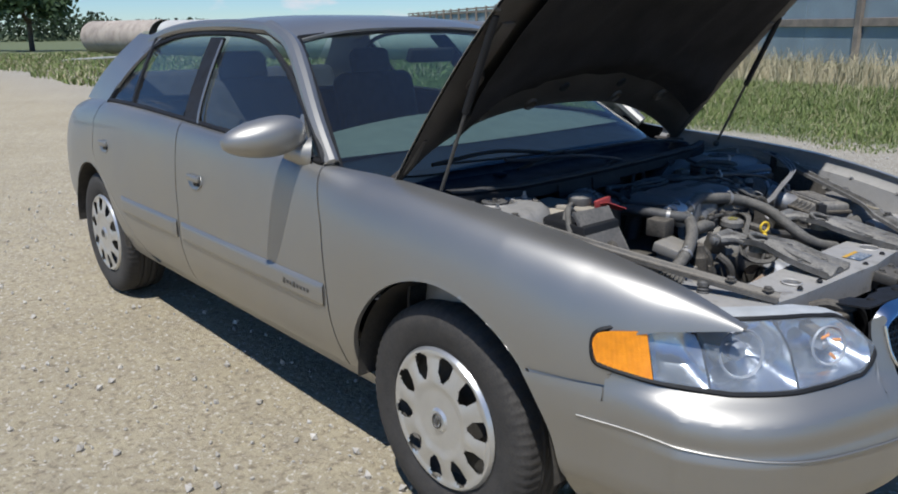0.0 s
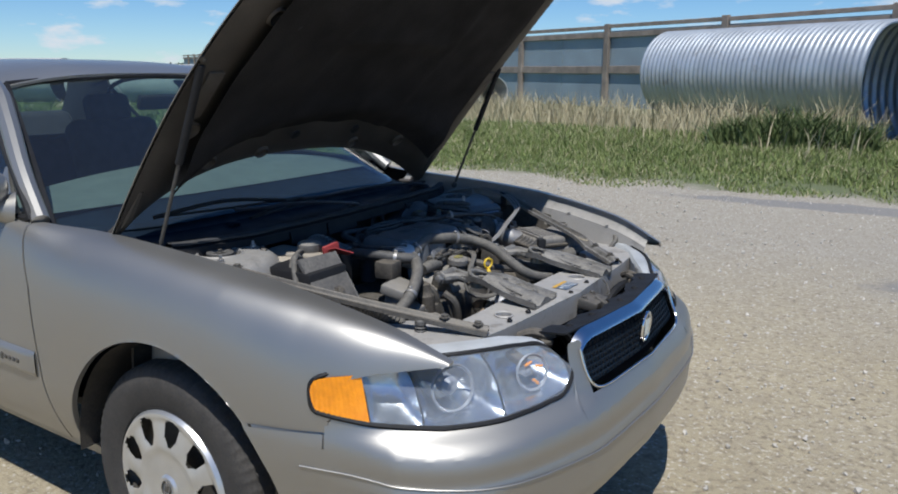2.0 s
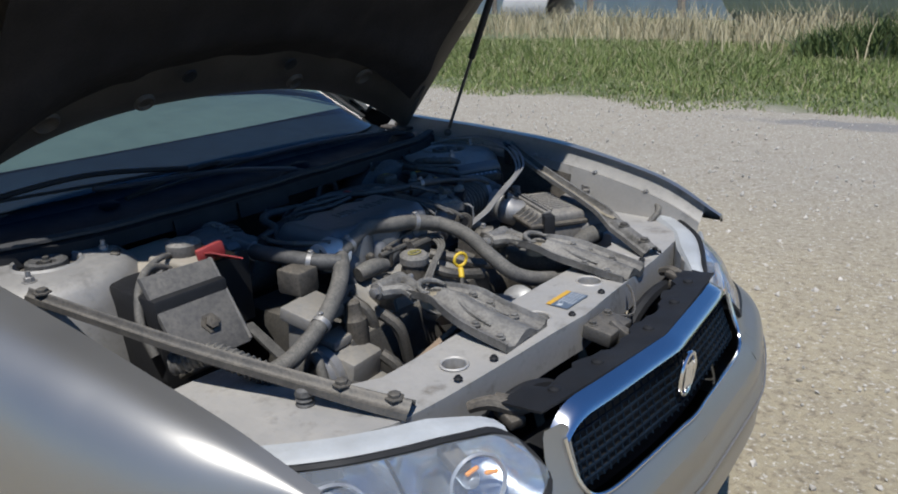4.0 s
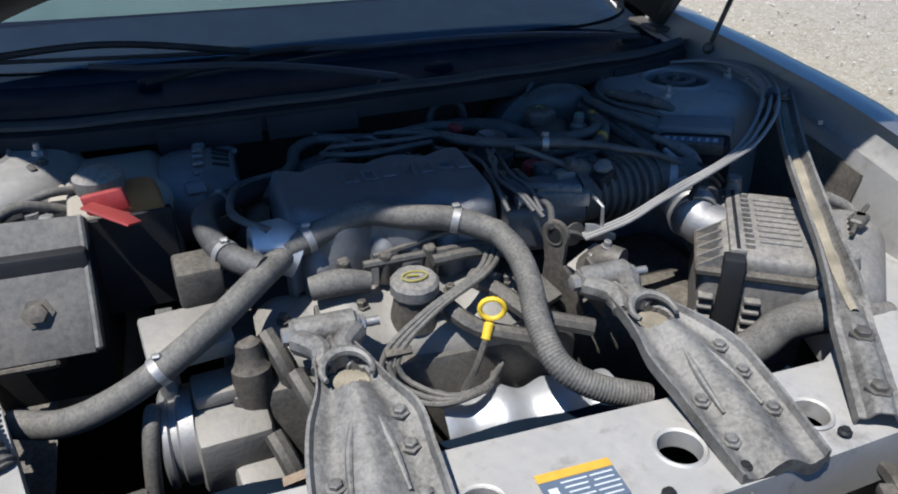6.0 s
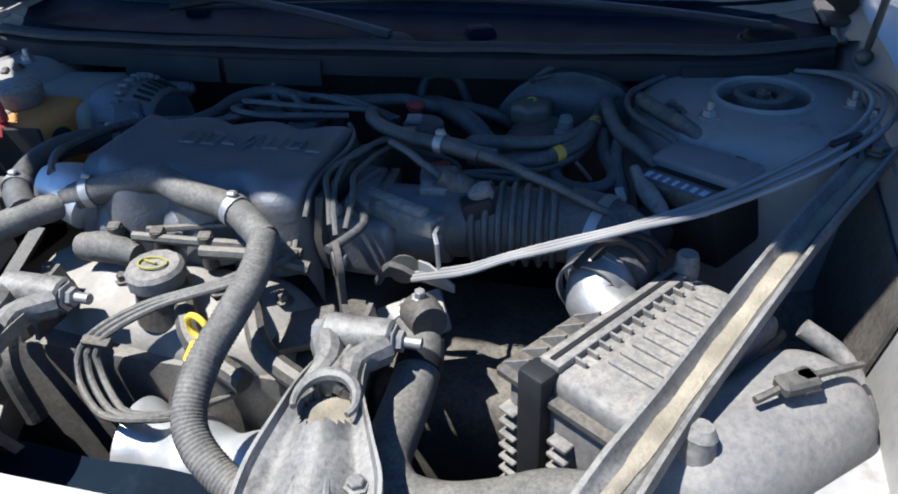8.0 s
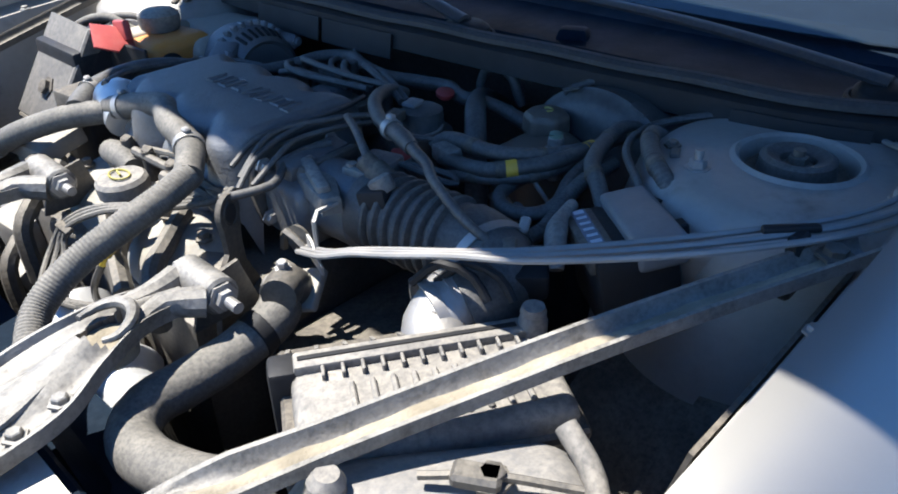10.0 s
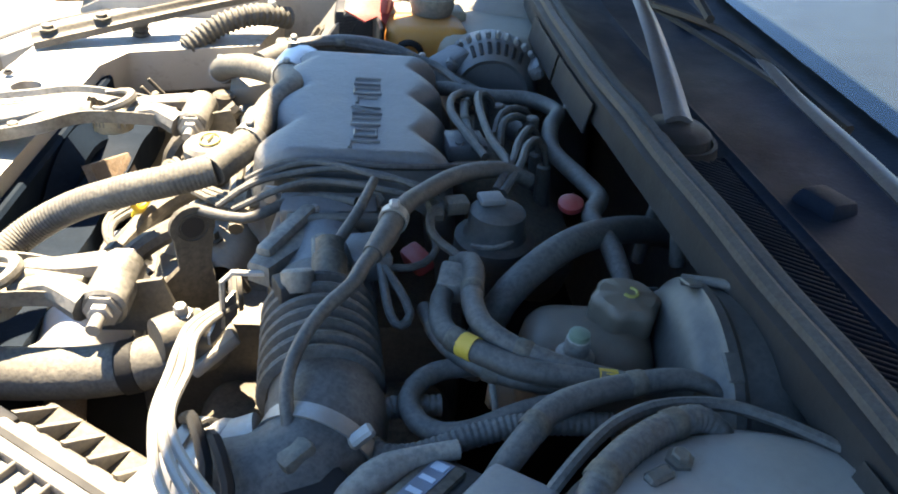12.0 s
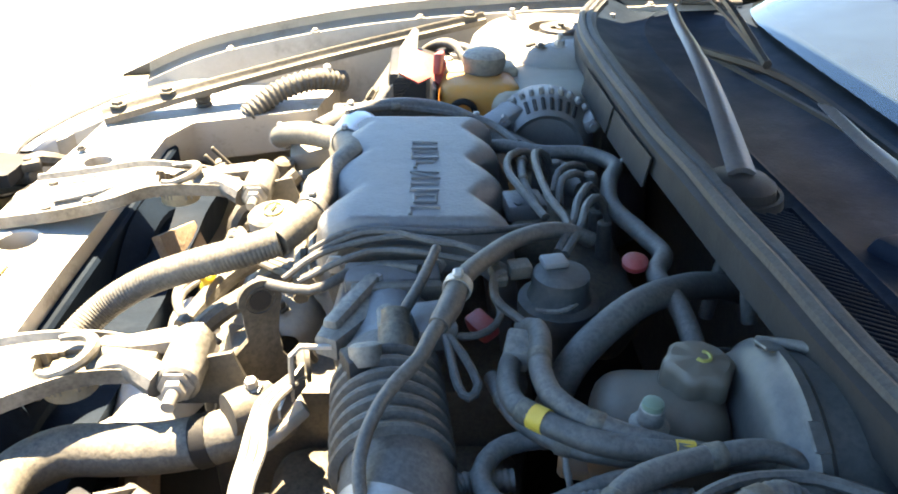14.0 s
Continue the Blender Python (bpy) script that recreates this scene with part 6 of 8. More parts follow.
# exhaust manifold shield: lumpy bright pressing
def shield_metal(u, v):
    y = -0.035 + 0.225 * u
    lump = 0.012 * (0.5 + 0.5 * math.cos(u * math.tau * 3))
    a = math.pi * (0.1 + 0.8 * v)
    return Vector((0.485 + (0.042 + lump) * math.cos(a) + 0.03 * u, y, 0.655 + (0.045 + lump) * math.sin(a)))


part("heat_shield", surf(shield_metal, np.linspace(0, 1, 40), np.linspace(0, 1, 16)), M_SHIELD, engine, "bright ribbed exhaust heat shield")
bm = bmesh.new()
tube(bm, [(0.43, -0.09, 0.62), (0.50, -0.03, 0.60), (0.54, 0.08, 0.60), (0.52, 0.20, 0.58)], 0.022, 10)
part("exhaust_pipe", bm, M_RUST, engine)
# plug leads to the front bank, held in a comb
for k in range(3):
    o = k * 0.0085
    bm = tube(bmesh.new(), [(0.30, 0.085 + o * 0.5, 0.835), (0.338 + o * 0.2, 0.082 + o, 0.826), (0.392, 0.045 + o, 0.822), (0.428, -0.03 + o, 0.806), (0.450 + o * 0.3, -0.090 + o, 0.772),
                             (0.472 - o * 0.4, -0.098 + o * 1.4, 0.742), (0.500 - o * 0.5, -0.066 + o * 1.4, 0.728), (0.515 - o * 0.6, -0.033 + o, 0.728), (0.510 - o * 0.6, 0.004 + o * 0.8, 0.728), (0.494 - o, 0.030 + 0.006 * k, 0.722), (0.462 - o, 0.046 + 0.010 * k, 0.715)], 0.0038, 8)
    part("plug_lead", bm, M_RUBBER_DUSTY, engine)
for p, tilt in (((0.456, -0.076, 0.772), 25), ((0.336, 0.092, 0.828), 0)):
    part("lead_comb", box(bmesh.new(), (0.011, 0.034, 0.007), Matrix.Translation(p) @ pose(0, 0, 0, 0, tilt, 0), 0.002, 2), M_BLACK_DUSTY, engine)
# coolant crossover pipes and small sensors before the plenum
bm = tube(bmesh.new(), [(0.345, -0.16, 0.812), (0.350, -0.12, 0.818), (0.352, -0.085, 0.812)], [0.016, 0.019, 0.014], 12)
part("coolant_elbow", bm, M_RUBBER_DUSTY, engine)
bm = bmesh.new()
tube(bm, [(0.335, -0.075, 0.838), (0.325, -0.02, 0.842), (0.318, 0.04, 0.85), (0.312, 0.06, 0.858)], 0.004, 6)
part("fuel_line", bm, M_STEEL_DARK, engine)
bm = bmesh.new()
tube(bm, [(0.342, -0.09, 0.832), (0.340, -0.02, 0.832), (0.333, 0.05, 0.83), (0.33, 0.11, 0.825)], 0.006, 8)
part("fuel_line", bm, M_STEEL_DARK, engine)
bm = bmesh.new()
tube(bm, [(0.352, 0.0, 0.828), (0.345, 0.06, 0.826), (0.338, 0.12, 0.812)], 0.008, 8)
part("fuel_line", bm, M_STEEL_DARK, engine)
for y in (-0.115, -0.06, 0.0):
    bm = bmesh.new()
    box(bm, (0.012, 0.016, 0.012), pose(0.338, y, 0.838, 0, 20, 10), 0.003, 2)
    rod(bm, (0.338, y, 0.80), (0.338, y, 0.84), 0.009)
    part("injector", bm, M_BLACK_DUSTY, engine)
for y in (-0.03, 0.05):
    bm = tube(bmesh.new(), [(0.36, y, 0.80), (0.40, y + 0.03, 0.79), (0.44, y + 0.06, 0.775), (0.47, y + 0.13, 0.76)], 0.012, 9)
    part("coolant_pipe", bm, M_STEEL_DARK, engine)
part("engine_bracket", box(bmesh.new(), (0.05, 0.09, 0.012), pose(0.39, 0.12, 0.765, 10, 14, 20), 0.004, 2), M_STEEL_DARK, engine)

# throttle body and its plugs
bm = box(bmesh.new(), (0.105, 0.085, 0.075), pose(0.245, 0.165, 0.815, 0, 0, -4), 0.014, 3)
lathe(bm, [(0, 0.044), (0.09, 0.044), (0.095, 0.040)], (0.246, 0.165, 0.826), (-0.05, 1, 0), 28)
throttle = part("throttle_body", bm, M_ALU_GREY, engine, "grey cast throttle body")
bm = bmesh.new()
plate(bm, [(0.305, 0.251), (0.292, 0.205), (0.268, 0.148), (0.247, 0.163), (0.259, 0.222), (0.286, 0.261)], 0.020, pose(0, 0, 0.846), bevel=0.005)
box(bm, (0.016, 0.085, 0.012), pose(0.276, 0.205, 0.868, 0, 8, -24), 0.005, 2)
part("cable_cover", bm, M_GREY_DUSTY, throttle)
part("throttle_ledge", box(bmesh.new(), (0.090, 0.030, 0.022), pose(0.243, 0.158, 0.862, -8, 0, 4), 0.005, 2), M_ALU_GREY, throttle)
part("gasket_strip", box(bmesh.new(), (0.084, 0.012, 0.018), pose(0.238, 0.182, 0.862, 0, 0, 4), 0.003, 2), M_STEEL_DARK, throttle)
for x, y in ((0.263, 0.176), (0.256, 0.170)):
    part("cover_screw", hexbolt(bmesh.new(), (x, y, 0.868), (0, 0, 1), 0.0045, 0.004), M_STEEL, throttle)
bm = box(bmesh.new(), (0.022, 0.034, 0.030), pose(0.242, 0.239, 0.862, 0, 0, 6), 0.004, 2)
lathe(bm, [(0, 0.006), (0.003, 0.006), (0.003, 0.004)], (0.245, 0.232, 0.877), (0, 0, 1), 12)
part("position_sensor", bm, M_GREY_DUSTY, throttle)
part("sensor_block", box(bmesh.new(), (0.036, 0.044, 0.026), pose(0.206, 0.234, 0.862, 0, 0, 14), 0.005, 2), M_ALU_GREY, throttle)
part("idle_valve", lathe(bmesh.new(), [(0, 0.011), (0.012, 0.012), (0.014, 0.0145), (0.034, 0.0145), (0.037, 0.012), (0.050, 0.012), (0.052, 0.004)], (0.236, 0.290, 0.862), (0.02, -0.72, 0.35), 18), M_BLACK_DUSTY, throttle)
part("idle_plug", box(bmesh.new(), (0.026, 0.034, 0.024), pose(0.264, 0.292, 0.866, 14, 0, 20), 0.004, 2), M_BLACK, throttle)
part("plug_collar", lathe(bmesh.new(), [(0, 0.011), (0.004, 0.013), (0.016, 0.013), (0.018, 0.010)], (0.258, 0.300, 0.872), (0.1, -0.5, 0.8), 16), M_GREY_DUSTY, throttle)
bm = lathe(bmesh.new(), [(0, 0.004), (0.001, 0.017), (0.005, 0.018), (0.006, 0.008)], (0.315, 0.222, 0.812), (1, 0.2, 0), 20)
tube(bm, [(0.318, 0.19, 0.79), (0.325, 0.21, 0.82), (0.32, 0.235, 0.805)], 0.005, 6)
part("throttle_lever", bm, M_STEEL_DARK, throttle)
bm = bmesh.new()
plate(bm, [(0, 0), (0.045, 0), (0.045, 0.010), (0.014, 0.026), (0, 0.026)], 0.003, Matrix.Translation((0.318, 0.240, 0.80)) @ pose(0, 0, 0, 90, 0, 70), bevel=0.001)
tube(bm, [(0.290, 0.258, 0.858), (0.316, 0.258, 0.858), (0.324, 0.262, 0.852), (0.326, 0.264, 0.805)], 0.0028, 6, smooth=False)
part("cable_bracket", bm, M_STEEL, throttle)
part("throttle_flange", plate(bmesh.new(), [(-0.05, -0.045), (0.05, -0.045), (0.06, 0.0), (0.045, 0.045), (-0.045, 0.045), (-0.06, 0.0)], 0.010, Matrix.Translation((0.250, 0.130, 0.832)) @ pose(0, 0, 0, 90, 0, -4), bevel=0.002), M_STEEL_DARK, throttle)
for dx, dz in ((-0.048, 0.034), (0.048, 0.034), (-0.05, -0.03), (0.05, -0.03)):
    part("flange_bolt", hexbolt(bmesh.new(), (0.250 + dx, 0.140, 0.832 + dz), (0, 1, 0), 0.007, 0.007), M_STEEL, throttle)
# black lifting bracket with an eye, ahead of the throttle
bm = bmesh.new()
e, w = Vector((0.86, 0.50, 0)).normalized(), Vector((0, 0, 1))
nrm = e.cross(w)
bmx = Matrix(((e.x, w.x, nrm.x, 0.366), (e.y, w.y, nrm.y, 0.172), (e.z, w.z, nrm.z, 0.834), (0, 0, 0, 1)))
ring_o = [(0.021 * math.cos(a), 0.012 + 0.021 * math.sin(a)) for a in np.linspace(-0.5, math.pi + 0.5, 16)]
plate(bm, ring_o + [(-0.014, -0.030), (-0.016, -0.055), (-0.045, -0.105), (0.060, -0.105), (0.040, -0.050), (0.016, -0.030)], 0.007, bmx, bevel=0.0015)
lug = part("lifting_bracket", bm, M_BLACK_DUSTY, engine, "black steel lifting bracket with an eye")
bm = lathe(bmesh.new(), [(0, 0.011), (0.0085, 0.011), (0.0095, 0.014), (-0.001, 0.014)], bmx @ Vector((0, 0.012, -0.0005)), nrm, 24, caps=False)
part("eye_rim", bm, M_STEEL_DARK, lug)
part("eye_hole", lathe(bmesh.new(), [(0, 0.0108), (0.0094, 0.0108)], bmx @ Vector((0, 0.012, -0.0008)), nrm, 20), M_BLACK, lug)
# rear: coil pack, rear bank wiring and leads
coil = part("coil_pack", box(bmesh.new(), (0.055, 0.085, 0.05), pose(0.092, 0.028, 0.835, 0, 0, 0), 0.006, 2), M_BLACK_DUSTY, engine)
bm = box(bmesh.new(), (0.044, 0.042, 0.020), pose(0.104, 0.020, 0.868, 0, 0, 8), 0.004, 2)
for k in (-1, 1):
    lathe(bm, [(0, 0.0045), (0.003, 0.0045), (0.003, 0.003)], (0.104 + 0.008 * k, 0.036, 0.878), (0, 0.2, 1), 10)
part("coil_connector", bm, M_ALU_GREY, coil)
LEADS = [[(0.085, 0.141, 0.88), (0.068, 0.097, 0.886), (0.080, 0.046, 0.890), (0.085, -0.020, 0.893), (0.082, -0.066, 0.893), (0.066, -0.082, 0.882), (0.05, -0.085, 0.84)],
         [(0.084, 0.140, 0.88), (0.061, 0.086, 0.885), (0.050, 0.049, 0.890), (0.029, 0.005, 0.885), (0.016, 0.000, 0.862), (0.014, 0.002, 0.82)],
         [(0.079, 0.146, 0.88), (0.056, 0.098, 0.885), (0.044, 0.063, 0.890), (0.025, 0.031, 0.883), (0.012, 0.030, 0.860), (0.010, 0.031, 0.82)],
         [(0.089, 0.080, 0.885), (0.107, 0.026, 0.889), (0.118, -0.022, 0.890), (0.111, -0.065, 0.890), (0.088, -0.088, 0.884), (0.070, -0.088, 0.85)],
         [(0.067, 0.035, 0.875), (0.061, 0.000, 0.885), (0.051, -0.011, 0.890), (0.031, -0.032, 0.880), (0.018, -0.030, 0.850)],
         [(0.069, 0.005, 0.875), (0.057, -0.036, 0.883), (0.037, -0.050, 0.885), (0.017, -0.064, 0.868), (0.012, -0.066, 0.83)]]
for path in LEADS:
    part("rear_plug_lead", tube(bmesh.new(), path, 0.0046, 8), M_RUBBER_DARK, engine)
    end = Vector(path[-1])
    part("rear_plug_boot", rod(bmesh.new(), end - Vector((0, 0, 0.02)), end + Vector((0.004, 0, 0.034)), 0.010, 0.008, bevel=0.002), M_RUBBER_DARK, engine)
bm = box(bmesh.new(), (0.10, 0.36, 0.09), pose(0.03, -0.06, 0.765, 0, -18, 0), 0.03, 3)
part("rear_rocker_cover", bm, M_STEEL_DARK, engine)
part("red_plug", lathe(bmesh.new(), [(0, 0.009), (0.004, 0.0125), (0.009, 0.0125), (0.011, 0.009), (0.012, 0.001)], (0.010, 0.146, 0.866), (0.1, 0.2, 1), 18), M_RED, engine, "dull red plug cap")
part("red_connector", box(bmesh.new(), (0.020, 0.030, 0.018), pose(0.162, 0.222, 0.853, 0, 20, 30), 0.005, 2), M_RED, engine, "dull red wiring connector")
# exhaust gas valve: a black can with a pale cap and a plug at its side
bm = lathe(bmesh.new(), [(-0.05, 0.024), (0.0, 0.024), (0.004, 0.036), (0.010, 0.038), (0.022, 0.038), (0.026, 0.030), (0.032, 0.027), (0.050, 0.026), (0.053, 0.021), (0.054, 0.001)], (0.088, 0.182, 0.832), (0, 0, 1), 30)
egr = part("exhaust_gas_valve", bm, M_BOOSTER, engine)
part("valve_cap", box(bmesh.new(), (0.024, 0.020, 0.007), pose(0.094, 0.172, 0.889, 0, 0, 12), 0.003, 2), M_SHEATH_CAP, egr, "pale grey valve cap")
part("valve_plug", box(bmesh.new(), (0.022, 0.018, 0.014), pose(0.126, 0.174, 0.882, 0, 0, 12), 0.003, 2), M_BLACK_DUSTY, egr)
part("plug_clip", box(bmesh.new(), (0.012, 0.028, 0.010), pose(0.146, 0.182, 0.880, 0, 0, 12), 0.002, 1), M_BLACK_DUSTY, egr)
part("valve_wire", tube(bmesh.new(), [(0.088, 0.160, 0.875), (0.074, 0.170, 0.872), (0.069, 0.184, 0.868), (0.076, 0.204, 0.864), (0.094, 0.214, 0.862), (0.114, 0.211, 0.862)], 0.0024, 6), M_GREY_DUSTY, egr)

# accessory drive at the passenger end: pulleys, pump, brackets
bm = lathe(bmesh.new(), [(0, 0.055), (0.004, 0.062), (0.010, 0.062), (0.013, 0.056), (0.020, 0.056), (0.023, 0.062), (0.040, 0.062), (0.042, 0.02)], (0.405, -0.362, 0.672), (0, 1, 0), 40)
part("pump_pulley", bm, M_STEEL, engine, "bare steel pump pulley")
bm = box(bmesh.new(), (0.085, 0.09, 0.10), pose(0.43, -0.28, 0.672, 0, 10, 5), 0.012, 2)
pump = part("steering_pump", bm, M_ALU, engine, "dusty cast steering pump")
part("pump_outlet", box(bmesh.new(), (0.05, 0.06, 0.05), pose(0.47, -0.255, 0.635, 0, 20, 10), 0.01, 2), M_ALU, pump)
part("pump_flange", box(bmesh.new(), (0.05, 0.07, 0.02), pose(0.405, -0.285, 0.735, 0, 0, 5), 0.005, 2), M_ALU, pump)
bm = lathe(bmesh.new(), [(0, 0.02), (0.02, 0.024), (0.085, 0.024), (0.09, 0.020), (0.10, 0.016), (0.118, 0.015), (0.122, 0.010)], (0.425, -0.248, 0.68), (-0.1, 0, 1), 20)
part("pump_neck", bm, M_BLACK_DUSTY, engine)
bm = box(bmesh.new(), (0.075, 0.10, 0.028), pose(0.375, -0.315, 0.795, 0, 12, 8), 0.005, 2)
box(bm, (0.06, 0.02, 0.12), pose(0.375, -0.345, 0.74, 0, 6, 0), 0.005, 2)
part("accessory_bracket", bm, M_ALU, engine)
bm = box(bmesh.new(), (0.06, 0.055, 0.05), pose(0.315, -0.292, 0.838, 0, 0, 6), 0.006, 2)
part("relay_box", bm, M_BLACK_DUSTY, engine)
for p in ((0.47, -0.235, 0.70), (0.445, -0.20, 0.765), (0.39, -0.225, 0.79)):
    bm = tube(bmesh.new(), [p, (p[0] + 0.03, p[1] + 0.015, p[2] - 0.03), (p[0] + 0.035, p[1] + 0.03, p[2] - 0.10)], 0.012, 8)
    part("pump_line", bm, M_STEEL_DARK, engine)
part("drive_belt", box(bmesh.new(), (0.20, 0.022, 0.006), pose(0.31, -0.35, 0.70, 0, 24, 0)), M_RUBBER_DARK, engine)
part("iron_bracket", plate(bmesh.new(), [(0, 0), (0.09, -0.01), (0.13, 0.10), (0.05, 0.12)], 0.012, Matrix.Translation((0.53, -0.225, 0.62)) @ pose(0, 0, 0, 0, -70, 0), bevel=0.003), M_RUST, engine)

# alternator
alt = thing("alternator", (0.03, -0.26, 0.74), "grey finned alternator beside the plenum", "alternator")
ALT_AT, ALT_AXIS = Vector((0.035, -0.335, 0.822)), Vector((0.06, 1, 0.05)).normalized()
bm = lathe(bmesh.new(), [(0, 0.02), (0.002, 0.045), (0.010, 0.066), (0.028, 0.071), (0.070, 0.071), (0.084, 0.069), (0.112, 0.058), (0.116, 0.052), (0.110, 0.046), (0.108, 0.02)], ALT_AT, ALT_AXIS, 44)
alt_body = part("alternator_body", bm, M_ALU_GREY, alt)


def alt_frame(deg, along, rad):
    """A frame on the drum: x along the axis, y round it, z outwards."""
    a = math.radians(deg)
    out = Vector((math.cos(a), 0, math.sin(a)))
    out = (out - ALT_AXIS * out.dot(ALT_AXIS)).normalized()
    side = out.cross(ALT_AXIS)
    p = ALT_AT + ALT_AXIS * along + out * rad
    return Matrix(((ALT_AXIS.x, side.x, out.x, p.x), (ALT_AXIS.y, side.y, out.y, p.y), (ALT_AXIS.z, side.z, out.z, p.z), (0, 0, 0, 1)))


for k in range(7):
    part("vent_slot", box(bmesh.new(), (0.026, 0.0058, 0.004), alt_frame(62 + 10.5 * k, 0.0975, 0.0635) @ pose(0, 0, 0, 0, 21.5, 0), 0.001, 1), M_BLACK, alt_body)
for k in range(9):
    part("rim_tooth", box(bmesh.new(), (0.016, 0.0075, 0.010), alt_frame(50 + 11 * k, 0.066, 0.074), 0.002, 1), M_ALU_GREY, alt_body)
for deg in (32, 148):
    bm = box(bmesh.new(), (0.070, 0.020, 0.020), alt_frame(deg, 0.078, 0.070), 0.005, 2)
    hexbolt(bm, alt_frame(deg, 0.113, 0.072).translation, ALT_AXIS, 0.006, 0.006)
    part("case_lug", bm, M_ALU_GREY, alt_body)
bm = box(bmesh.new(), (0.05, 0.04, 0.03), pose(0.10, -0.25, 0.862, 0, 20, 30), 0.006, 2)
part("alternator_bracket", bm, M_ALU_GREY, alt)

# ---------------------------------------------------------------- torque struts over the radiator support
def torque_strut(name_at, spine, y0, y1, lab):
    """A pressed arm from the support to a bushed eye on the engine."""
    ob = thing("torque_strut", name_at, lab, "engine mount", "engine torque struts")
    xs = [p[0] for p in spine]
    yc, zc, hw = (smooth_fn(xs, [p[k] for p in spine]) for k in (1, 2, 3))

    def arm(x, u):
        w = hw(x)
        ridge = 0.010 * math.exp(-(u / 0.32) ** 2) + 0.007 * (abs(u) > 0.93) - 0.006 * math.exp(-((abs(u) - 0.6) / 0.2) ** 2)
        return Vector((x, yc(x) + u * w, zc(x) + ridge))
    bm = surf(arm, np.linspace(xs[0], xs[-1], 60), np.linspace(-1, 1, 33))
    gone = [f for f in bm.faces if ((f.calc_center_median().x - 0.535) / 0.024) ** 2 + ((f.calc_center_median().y - yc(0.535)) / 0.024) ** 2 < 1]
    bmesh.ops.delete(bm, geom=gone, context="FACES")
    edges = [e for e in bm.edges if len(e.link_faces) == 1]
    r = bmesh.ops.extrude_edge_only(bm, edges=edges)
    for g in r["geom"]:
        if isinstance(g, bmesh.types.BMVert):
            g.co.z -= 0.016
    body = part("pressed_arm", bm, M_BRACKET, ob)
    part("cup_sand", lathe(bmesh.new(), [(-0.03, 0.0245), (-0.012, 0.0245), (-0.010, 0.012), (-0.013, 0.001)], (0.535, yc(0.535), zc(0.535)), (0, 0, 1), 24), M_SAND, body, "tan sand in the hollow of the arm")
    rim = [(0.535 + 0.027 * math.cos(a), yc(0.535) + 0.027 * math.sin(a), zc(0.535) + 0.006 + 0.006 * max(0.0, -math.cos(a))) for a in np.linspace(1.1, math.tau - 1.1, 19)]
    part("cup_rim", tube(bmesh.new(), rim, [0.003, 0.0055, 0.0065, 0.0055, 0.003], 8), M_BRACKET, body)
    for k in (-1, 1):
        rib = [(x, yc(x) + k * hw(x) * w, zc(x) + 0.002) for x, w in ((0.562, 0.16), (0.60, 0.20), (0.64, 0.34), (0.69, 0.42))]
        part("pressed_rib", tube(bmesh.new(), rib, [0.002, 0.0045, 0.0045, 0.002], 8), M_BRACKET, body)
    bm = tube(bmesh.new(), [(0.445, y0 + 0.018, 0.806), (0.48, (y0 + y1) / 2 - 0.012, 0.812), (0.51, (y0 + y1) / 2 - 0.02, 0.808)], [0.016, 0.014, 0.010], 10)
    tube(bm, [(0.445, y1 - 0.018, 0.806), (0.48, (y0 + y1) / 2 + 0.012, 0.812), (0.51, (y0 + y1) / 2 + 0.02, 0.808)], [0.016, 0.014, 0.010], 10)
    part("fork", bm, M_BRACKET, body)
    part("eye_sleeve", rod(bmesh.new(), (0.430, y0 + 0.012, 0.806), (0.430, y1 - 0.012, 0.806), 0.020, bevel=0.003), M_BRACKET, body)
    part("eye_bolt", hexbolt(bmesh.new(), (0.430, y0 + 0.012, 0.806), (0, -1, 0), 0.011, 0.012), M_STEEL, body)
    bm = bmesh.new()
    hexbolt(bm, (0.430, y1 - 0.012, 0.806), (0, 1, 0), 0.011, 0.010)
    rod(bm, (0.430, y1 - 0.01, 0.806), (0.430, y1 + 0.016, 0.806), 0.006)
    part("eye_nut", bm, M_STEEL, body)
    for dx, dy in ((0.64, 0.62), (0.665, -0.6), (0.695, 0.62), (0.60, 0.62), (0.72, -0.62)):
        bm = hexbolt(bmesh.new(), (dx, yc(dx) + dy * hw(dx), zc(dx) - 0.004), (0, 0, 1), 0.0072, 0.007)
        part("plate_bolt", bm, M_BRACKET, body)
    bm = plate(bmesh.new(), [(-0.03, -0.02), (0.05, -0.02), (0.035, 0.03), (-0.012, 0.04)], 0.006, Matrix.Translation((0.40, (y0 + y1) / 2, 0.775)) @ pose(0, 0, 0, 90, 0, 0), bevel=0.002)
    part("engine_lug", bm, M_STEEL_DARK, body)


